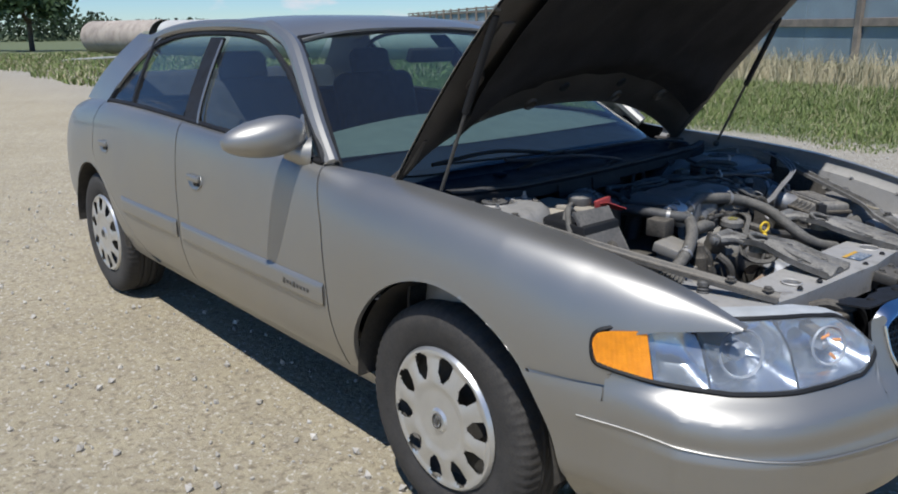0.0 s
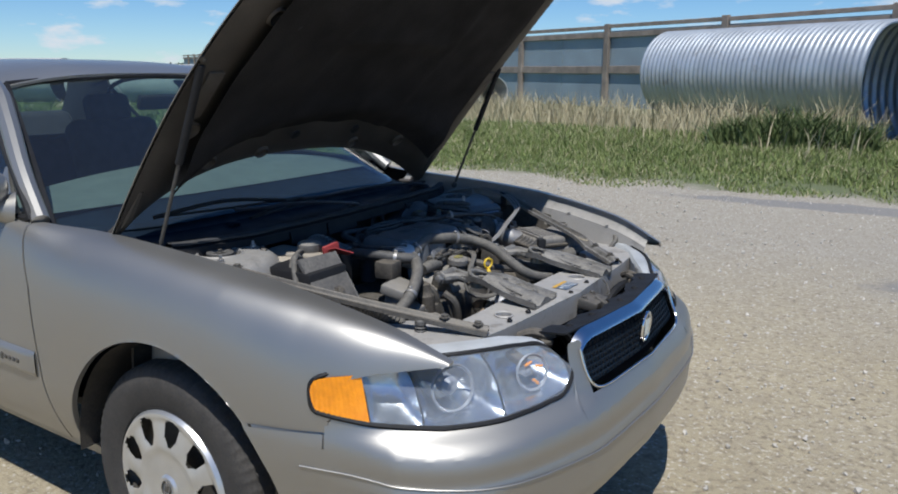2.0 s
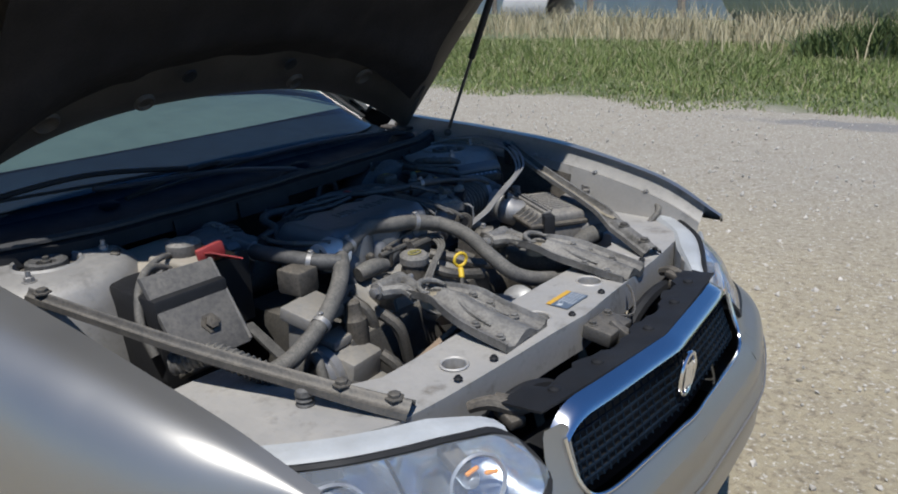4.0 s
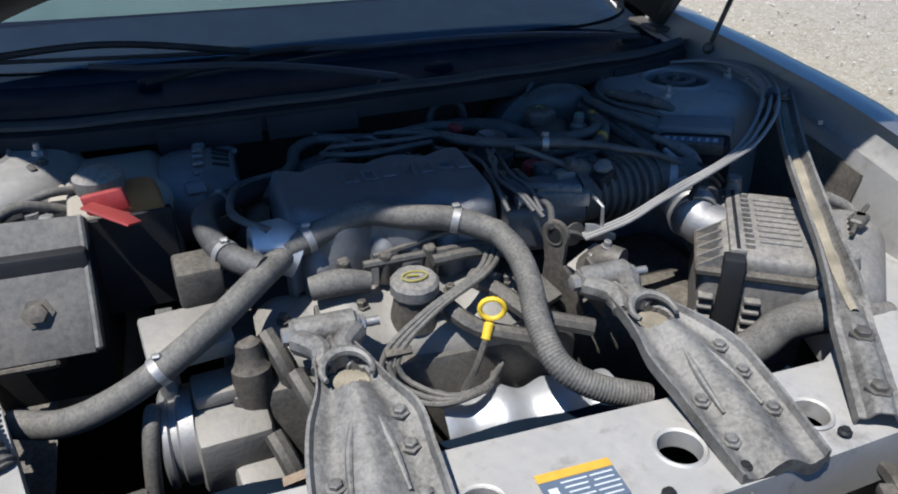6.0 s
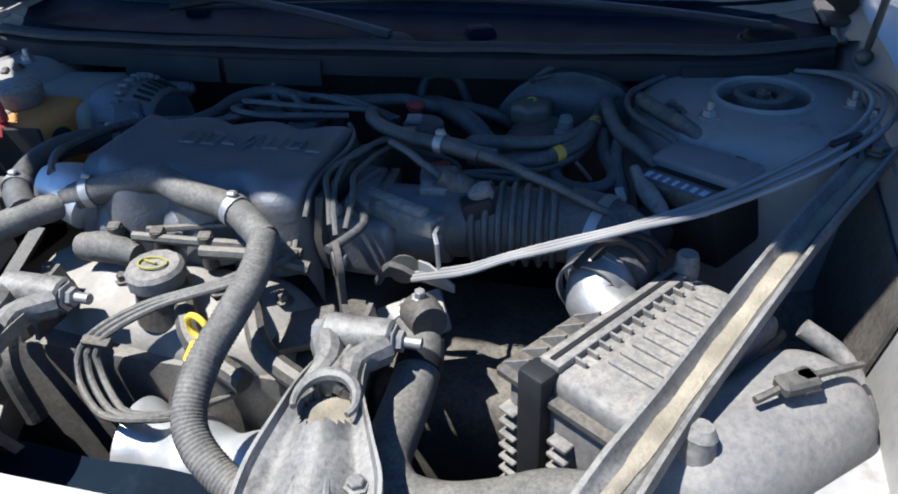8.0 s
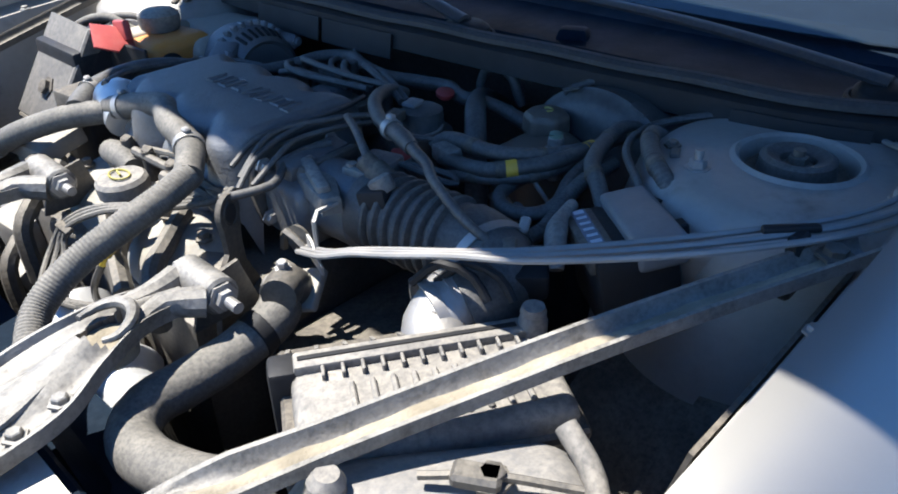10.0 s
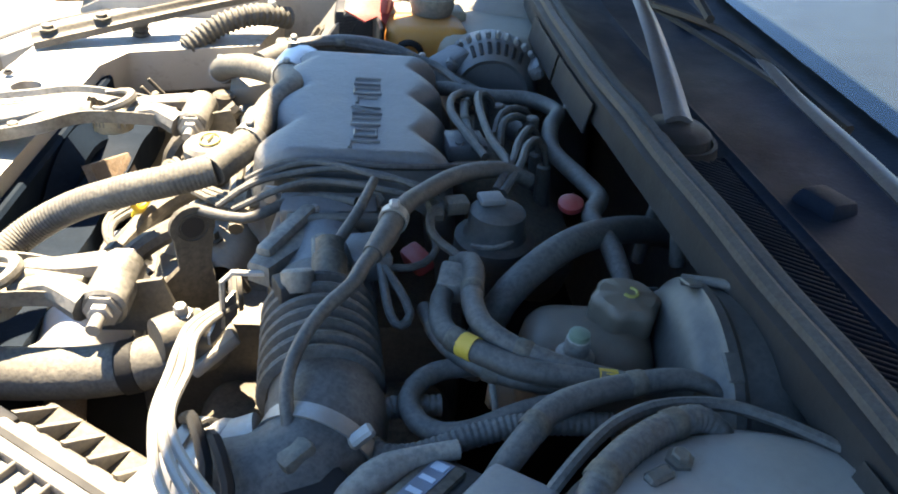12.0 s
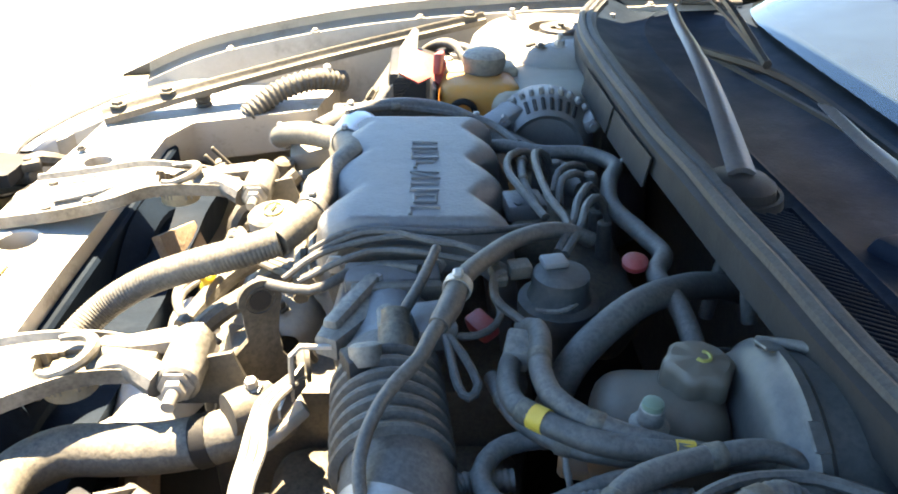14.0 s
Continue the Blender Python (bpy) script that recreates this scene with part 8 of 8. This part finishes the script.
tagged(part("pressure_switch", bm, M_GREY_DUSTY), "small switch with a pale green top", "switch")
GREEN = material("pale_green_plastic", (0.10, 0.15, 0.11), 0.5)
part("switch_top", lathe(bmesh.new(), [(0, 0.0085), (0.011, 0.0078), (0.013, 0.003)], (0.050, 0.360, 0.876), (0, 0, 1), 16), GREEN, bpy.data.objects["pressure_switch"])

# wiring looms over the driver side
loom1 = hose([(0.136, 0.262, 0.858), (0.146, 0.295, 0.864), (0.149, 0.322, 0.867), (0.145, 0.344, 0.870), (0.130, 0.361, 0.872), (0.110, 0.377, 0.873), (0.087, 0.388, 0.874), (0.059, 0.393, 0.873), (0.023, 0.398, 0.872), (-0.03, 0.402, 0.87), (-0.08, 0.43, 0.868)], 0.0090,
             "black taped wiring loom with yellow tape", M_RUBBER_DARK, "wiring_loom", "wiring loom")
for c, d in (((0.1305, 0.3605, 0.872), (-0.68, 0.62, 0.1)), ((0.036, 0.396, 0.8725), (-1, 0.14, 0))):
    part("yellow_tape", lathe(bmesh.new(), [(-0.0065, 0.0092), (-0.0065, 0.0098), (0.0065, 0.0098), (0.0065, 0.0092)], c, d, 18, caps=False), M_YELLOW_TAPE, loom1, "yellow tape band")
hose([(0.158, 0.290, 0.85), (0.154, 0.315, 0.857), (0.144, 0.347, 0.860), (0.125, 0.369, 0.862), (0.101, 0.383, 0.863), (0.06, 0.392, 0.862)], 0.0072, "black wiring strand beside the taped loom", M_RUBBER_DARK, "wiring_loom", "wiring loom")
hose([(0.130, 0.240, 0.862), (0.119, 0.252, 0.872), (0.119, 0.278, 0.876), (0.124, 0.310, 0.878), (0.120, 0.344, 0.880), (0.102, 0.364, 0.878), (0.082, 0.376, 0.876), (0.054, 0.386, 0.873), (0.0, 0.398, 0.868)], [0.0092, 0.0090, 0.0086, 0.0080], "black wiring loom beside the reservoir", M_RUBBER_DARK, "wiring_loom", "wiring loom")
hose([(0.095, 0.356, 0.848), (0.116, 0.357, 0.850), (0.142, 0.360, 0.850), (0.162, 0.370, 0.850), (0.174, 0.392, 0.850), (0.168, 0.415, 0.851), (0.152, 0.427, 0.853), (0.130, 0.426, 0.856), (0.107, 0.417, 0.859), (0.083, 0.411, 0.863), (0.05, 0.410, 0.868)], 0.0078, "looped black wiring beside the fuse box", M_RUBBER_DARK, "wiring_loop", "wiring loom")
hose([(0.150, 0.388, 0.840), (0.171, 0.389, 0.840), (0.189, 0.392, 0.840), (0.201, 0.404, 0.840), (0.203, 0.420, 0.842), (0.193, 0.437, 0.844), (0.176, 0.441, 0.847), (0.156, 0.438, 0.851), (0.134, 0.432, 0.856), (0.107, 0.428, 0.861), (0.078, 0.429, 0.866), (0.04, 0.432, 0.868)], 0.0082, "looped ribbed black wiring conduit", M_RUBBER_DARK, "wiring_loop", "wiring loom", ribs=0.0045, depth=0.0007)
hose([(0.128, 0.480, 0.860), (0.115, 0.465, 0.870), (0.102, 0.451, 0.876), (0.089, 0.436, 0.880), (0.072, 0.426, 0.883), (0.045, 0.417, 0.885), (0.012, 0.409, 0.886), (-0.012, 0.406, 0.886), (-0.031, 0.412, 0.884), (-0.046, 0.424, 0.876)], [0.0088, 0.0092, 0.0092, 0.0088, 0.0078, 0.0040], "thick black loom from the fuse box", M_RUBBER_DARK, "wiring_loom", "wiring loom")
hose([(0.108, 0.508, 0.872), (0.089, 0.490, 0.884), (0.070, 0.470, 0.887), (0.046, 0.449, 0.888), (0.018, 0.436, 0.889), (-0.008, 0.433, 0.890), (-0.033, 0.437, 0.892), (-0.058, 0.451, 0.894), (-0.084, 0.473, 0.896), (-0.107, 0.494, 0.898), (-0.128, 0.53, 0.900), (-0.14, 0.60, 0.90)], 0.0046, "thin black cable along the cowl", M_RUBBER_DARK, "cable", "cable", n=8)
hose([(0.092, 0.535, 0.870), (0.080, 0.516, 0.889), (0.068, 0.498, 0.895), (0.051, 0.482, 0.897), (0.033, 0.469, 0.897), (0.014, 0.458, 0.896), (-0.006, 0.451, 0.894), (-0.021, 0.456, 0.886), (-0.028, 0.466, 0.872)], [0.0088, 0.0094, 0.0100, 0.0098, 0.0090, 0.0070], "black sleeved loom behind the fuse box", M_RUBBER_DARK, "wiring_loom", "wiring loom", ribs=0.005, depth=0.0006)
hose([(-0.045, 0.30, 0.895), (-0.075, 0.325, 0.906), (-0.098, 0.37, 0.910), (-0.108, 0.42, 0.900), (-0.115, 0.50, 0.888)], 0.0046, "thin black hose behind the booster", M_RUBBER_DARK)
hose([(-0.088, 0.335, 0.905), (-0.098, 0.365, 0.898), (-0.106, 0.40, 0.890), (-0.112, 0.45, 0.885), (-0.125, 0.53, 0.882)], 0.0036, "thin grey cable beside the cowl", M_GREY_DUSTY, "cable", "cable", n=8)
hose([(0.198, 0.232, 0.868), (0.192, 0.278, 0.866), (0.187, 0.312, 0.862), (0.179, 0.324, 0.860), (0.171, 0.312, 0.862), (0.180, 0.284, 0.866), (0.192, 0.258, 0.868)], 0.0038, "thin looped black wire", M_RUBBER_DARK, "wire", "wire", n=8)
hose([(0.198, 0.245, 0.862), (0.177, 0.250, 0.862), (0.158, 0.242, 0.862), (0.146, 0.222, 0.864), (0.15, 0.20, 0.87)], 0.0034, "thin black wire below the red connector", M_RUBBER_DARK, "wire", "wire", n=8)
hose([(0.140, 0.182, 0.884), (0.150, 0.190, 0.882), (0.151, 0.212, 0.877), (0.142, 0.228, 0.874), (0.127, 0.243, 0.870), (0.120, 0.259, 0.862)], 0.0042, "black wire loop at the gas valve", M_RUBBER_DARK, "wire", "wire", n=8)
hose([(0.115, 0.372, 0.865), (0.113, 0.385, 0.850), (0.108, 0.40, 0.83)], 0.0026, "thin pale wire below the loom", M_GREY_DUSTY, "wire", "wire", n=8)
tagged(part("wiring_connector", box(bmesh.new(), (0.022, 0.036, 0.020), pose(0.136, 0.270, 0.864, 0, 0, -12), 0.004, 2), M_GREY_DUSTY), "grey wiring connector block", "connector")

# fuse box by the tower
fuse = thing("fuse_box", (0.16, 0.53, 0.78), "black under-hood fuse box with pale label rows", "fuse box")
fm = Matrix.Translation((0.161, 0.519, 0.860)) @ pose(0, 0, 0, -10, 5, 229.5)
part("fuse_base", box(bmesh.new(), (0.115, 0.075, 0.085), fm @ pose(0, 0, -0.03), 0.006, 2), M_BLACK, fuse)
part("fuse_lid", box(bmesh.new(), (0.122, 0.048, 0.030), fm @ pose(0, -0.022, 0.008), 0.006, 3), M_SHEATH_CAP, fuse, "grey fuse box lid")
part("label_strip", box(bmesh.new(), (0.088, 0.014, 0.0008), fm @ pose(0.002, 0.028, 0.0165)), M_LABEL_BLUE, fuse)
for k, w in enumerate((0.010, 0.006, 0.006, 0.006, 0.006, 0.008, 0.010)):
    part("label_mark", box(bmesh.new(), (w * 0.7, 0.010, 0.0006), fm @ pose(0.040 - 0.0128 * k, 0.028, 0.0172)), M_LABEL_MID, fuse)
part("fuse_tray", box(bmesh.new(), (0.10, 0.030, 0.02), fm @ pose(0, 0.028, 0.006), 0.004, 2), M_BLACK_DUSTY, fuse)
for k, (u, v) in enumerate(((0.035, -0.05), (-0.02, -0.052))):
    part("fuse_clip", box(bmesh.new(), (0.016, 0.010, 0.03), fm @ pose(u, v, 0.0), 0.002, 1), M_BLACK, fuse)
tagged(part("solenoid_valve", tube(bmesh.new(), [(0.222, 0.490, 0.842), (0.212, 0.482, 0.854), (0.199, 0.472, 0.861), (0.188, 0.466, 0.864), (0.172, 0.459, 0.866), (0.145, 0.452, 0.866)], [0.008, 0.0105, 0.011, 0.0105, 0.007, 0.0065], 16), M_GREY_DUSTY), "black sleeved connector beside the fuse box", "connector")
part("tower_bracket", box(bmesh.new(), (0.06, 0.07, 0.04), pose(0.105, 0.585, 0.845, 0, 0, 30), 0.006, 2), M_PAINT_BAY, car)

# ---------------------------------------------------------------- passenger side: battery, coolant tank
bat = thing("battery", (0.28, -0.46, 0.64), "battery under a dusty grey cover plate", "battery")
part("battery_case", box(bmesh.new(), (0.17, 0.15, 0.22), pose(0.185, -0.492, 0.765, 0, 0, 0), 0.008, 2), M_BLACK, bat)
bmx = Matrix(((0, -0.567, 0.824, 0.272), (1, 0, 0, -0.492), (0, 0.824, 0.567, 0.832), (0, 0, 0, 1)))
bm = plate(bmesh.new(), [(-0.070, -0.088), (0.068, -0.088), (0.070, 0.084), (-0.072, 0.088)], 0.010, bmx, bevel=0.004)
bcover = part("cover_plate", bm, M_COVER, bat)
part("cover_bolt", hexbolt(bmesh.new(), bmx @ Vector((0.010, -0.030, 0.010)), bmx.col[2].to_3d(), 0.013, 0.010), M_BLACK_DUSTY, bcover)
part("cover_fold", box(bmesh.new(), (0.010, 0.17, 0.030), bmx @ pose(0.070, 0, -0.006), 0.003, 1), M_GREY_DUSTY, bcover)
part("cover_foot", box(bmesh.new(), (0.09, 0.012, 0.045), bmx @ pose(-0.02, -0.092, -0.014), 0.004, 1), M_BLACK_DUSTY, bcover)
bm = plate(bmesh.new(), [(-0.05, -0.03), (0.03, -0.045), (0.045, 0.0), (0.02, 0.02), (0.035, 0.04), (-0.035, 0.045), (-0.045, 0.01)], 0.004, Matrix.Translation((0.215, -0.383, 0.892)) @ pose(0, 0, 0, -14, 24, 78) @ Matrix.Scale(0.75, 4), bevel=0.0015)
box(bm, (0.012, 0.055, 0.030), pose(0.190, -0.393, 0.900, 10, 0, -8), 0.003, 2)
part("terminal_cover", bm, M_RED, bat, "red plastic terminal cover")
bm = bmesh.new()
rod(bm, (0.16, -0.49, 0.86), (0.16, -0.49, 0.885), 0.010)
hexbolt(bm, (0.175, -0.47, 0.872), (0, 0, 1), 0.010, 0.012)
box(bm, (0.05, 0.022, 0.012), pose(0.165, -0.475, 0.872, 0, 0, 30), 0.003, 1)
part("terminal_clamp", bm, M_STEEL, bat)
tank = thing("coolant_tank", (0.07, -0.42, 0.72), "cloudy plastic coolant tank, part filled with orange coolant", "tank")
part("tank_body", box(bmesh.new(), (0.18, 0.17, 0.15), pose(0.03, -0.405, 0.80, 0, 0, 6), 0.022, 3), M_TANK, tank)
part("filled_end", box(bmesh.new(), (0.125, 0.12, 0.14), pose(0.132, -0.388, 0.813, 0, 0, 6), 0.018, 3), M_ORANGE_TANK, tank, "orange coolant showing through the plastic")
part("tank_top", box(bmesh.new(), (0.129, 0.052, 0.030), pose(0.131, -0.424, 0.873, 0, 0, 6), 0.008, 3), M_TANK, tank, "cloudy dusty top of the tank")
bm = lathe(bmesh.new(), [(0, 0.030), (0.012, 0.034), (0.026, 0.034), (0.032, 0.026), (0.033, 0.001)], (0.12, -0.405, 0.884), (0, 0, 1), 20)
part("tank_cap", bm, M_GREY_DUSTY, tank)
bm = tube(bmesh.new(), [(0.155 + 0.018 * math.cos(a), -0.322, 0.845 + 0.018 * math.sin(a)) for a in np.linspace(0, math.pi, 11)], 0.005, 7, 0.006)
part("tank_loop", bm, M_BLACK, tank)
# added black sheet: the hood's shade on the tank's front face
part("tank_guard", box(bmesh.new(), (0.006, 0.135, 0.145), pose(0.203, -0.381, 0.812, 0, 0, 6), 0.002, 1), M_BLACK, tank, "added black sheet that stands for shade on the tank's front")
# clutter ahead of the battery: bracket, thin hoses, clips
hose([(0.40, -0.37, 0.70), (0.43, -0.365, 0.735), (0.455, -0.372, 0.70), (0.47, -0.38, 0.62)], 0.010, "short dusty hose by the pump", M_RUBBER_DUSTY)
hose([(0.36, -0.60, 0.80), (0.41, -0.56, 0.815), (0.47, -0.535, 0.80), (0.52, -0.50, 0.77)], 0.018, "dusty ribbed conduit beside the battery", M_RUBBER_DUSTY, ribs=0.010, depth=0.003)
hose([(0.13, -0.43, 0.86), (0.16, -0.50, 0.895), (0.20, -0.55, 0.88), (0.24, -0.58, 0.83), (0.27, -0.58, 0.78)], 0.008, "black battery cable over the case", M_RUBBER_DUSTY, "battery_cable", "cable")
hose([(0.10, -0.40, 0.88), (0.14, -0.47, 0.90), (0.17, -0.53, 0.88), (0.21, -0.56, 0.82)], 0.006, "thin dusty cable over the battery", M_RUBBER_DUSTY, "battery_cable", "cable")
grey_post = thing("bump_stop", (0.60, -0.535, 0.772), "black rubber hood bump stop", "bump stop")
part("stop_screw", lathe(bmesh.new(), [(0, 0.013), (0.004, 0.015), (0.008, 0.012), (0.012, 0.015), (0.016, 0.012), (0.020, 0.015), (0.028, 0.013), (0.032, 0.008)], (0.60, -0.535, 0.774), (0, 0, 1), 16), M_RUBBER_DARK, grey_post)
part("white_clip", box(bmesh.new(), (0.012, 0.018, 0.022), pose(0.385, -0.585, 0.825, 0, 10, 20), 0.003, 1), M_LABEL_WHITE, car)
bm = box(bmesh.new(), (0.02, 0.06, 0.05), pose(0.545, -0.40, 0.70, 0, 10, 10), 0.005, 2)
for k in range(6):
    box(bm, (0.006, 0.006, 0.05), pose(0.545 + 0.012 * k, -0.41 + 0.004 * k, 0.73 - 0.012 * k, 0, 40, 0), 0.001, 1)
tagged(part("wiring_strip", bm, M_STEEL_DARK), "dusty toothed wiring strip beside the pump", "bracket")
hose([(0.62, 0.62, 0.76), (0.63, 0.665, 0.79), (0.60, 0.70, 0.80), (0.55, 0.715, 0.78)], 0.008, "dusty wiring to the lamp", M_RUBBER_DUSTY, "lamp_wire", "wire")

# cooling fans behind the radiator
for y, lab in ((-0.20, "black plastic cooling fan shroud, passenger side"), (0.20, "black plastic cooling fan shroud, driver side")):
    fan = thing("cooling_fan", (0.60, y, 0.40), lab, "fan", "radiator fans")
    bm = surf(lambda a, v: Vector((lerp(v, [0, 0.5, 1], [0.612, 0.588, 0.588]), y + math.cos(a) * lerp(v, [0, 0.5, 1], [0.195, 0.165, 0.155]), 0.565 + math.sin(a) * lerp(v, [0, 0.5, 1], [0.185, 0.160, 0.150]))), np.linspace(0, math.tau, 49), np.linspace(0, 1, 7))
    part("shroud_ring", bm, M_COWL, fan)
    part("fan_motor", lathe(bmesh.new(), [(0, 0.045), (0.004, 0.05), (0.05, 0.05), (0.058, 0.04), (0.06, 0.012)], (0.605, y, 0.565), (-1, 0, 0), 28), M_COWL, fan)
    for k in range(4):
        a = math.radians(40 + 90 * k)
        part("shroud_arm", rod(bmesh.new(), (0.592, y + 0.045 * math.cos(a), 0.565 + 0.045 * math.sin(a)), (0.592, y + 0.165 * math.cos(a), 0.565 + 0.160 * math.sin(a)), 0.008), M_COWL, fan)
    for k in range(7):
        a = k * math.tau / 7
        d, e = Vector((0, math.cos(a), math.sin(a))), Vector((0, -math.sin(a), math.cos(a)))
        bm = surf(lambda r, u: Vector((0.606, y, 0.565)) + d * r + e * (u * (0.018 + 0.14 * (r - 0.03)) + 0.25 * (r - 0.03)) + Vector((0.012 * u, 0, 0)), np.linspace(0.04, 0.148, 6), [-1, 0, 1])
        part("fan_blade", thicken(bm, 0.002), M_COWL, fan)
bm = surf(lambda y, v: Vector((lerp(v, [0, 0.1, 0.9, 1], [0.552, 0.546, 0.622, 0.630]), y, lerp(v, [0, 0.1, 0.9, 1], [0.64, 0.698, 0.706, 0.74]) + 0.003 * math.sin(y * 40))), np.linspace(-0.42, 0.43, 40), [0, 0.05, 0.1, 0.5, 0.9, 1.0])
part("shroud_top", thicken(bm, 0.003), M_COWL, car)
part("radiator_core", box(bmesh.new(), (0.03, 0.84, 0.38), pose(0.632, 0, 0.56), 0.004, 1), M_COWL, car)

# small looms round the plenum
hose([(0.085, -0.12, 0.862), (0.098, -0.06, 0.880), (0.102, 0.0, 0.884), (0.095, 0.05, 0.882)], 0.0058, "black wiring loom along the plenum", M_RUBBER_DARK, "wiring_loom", "wiring loom", n=10)
hose([(0.315, -0.20, 0.888), (0.262, -0.235, 0.885), (0.20, -0.24, 0.878), (0.13, -0.22, 0.872), (0.09, -0.16, 0.865)], 0.0055, "thin black wiring loom past the coolant outlet", M_RUBBER_DARK, "wiring_loom", "wiring loom", n=8)
# bright clamp and bleed screw at the upper radiator hose
hose_end = thing("thermostat_housing", (0.375, 0.262, 0.76), "dusty cast thermostat housing with a bleed screw", "housing")
part("housing_neck", tube(bmesh.new(), [(0.345, 0.240, 0.762), (0.360, 0.252, 0.788), (0.382, 0.268, 0.792)], [0.026, 0.022, 0.019], 18), M_STEEL_DARK, hose_end)
part("housing_flange", box(bmesh.new(), (0.05, 0.075, 0.012), pose(0.345, 0.238, 0.766, 20, 30, 30), 0.004, 2), M_ALU, hose_end)
part("bleed_screw", hexbolt(bmesh.new(), (0.362, 0.252, 0.808), (0.1, 0.1, 1), 0.006, 0.010), M_STEEL, hose_end)
# push pins along the support
for y in (-0.34, -0.25, -0.02, 0.11, 0.20, 0.33, 0.41):
    x = lerp(abs(y), [0, 0.12, 0.42], [0.782, 0.772, 0.752]) - 0.018
    part("push_pin", lathe(bmesh.new(), [(0, 0.0075), (0.002, 0.0075), (0.004, 0.005), (0.006, 0.0045), (0.0065, 0.001)], (x, y, 0.7745), (0, 0, 1), 12), M_BLACK, support_ob)
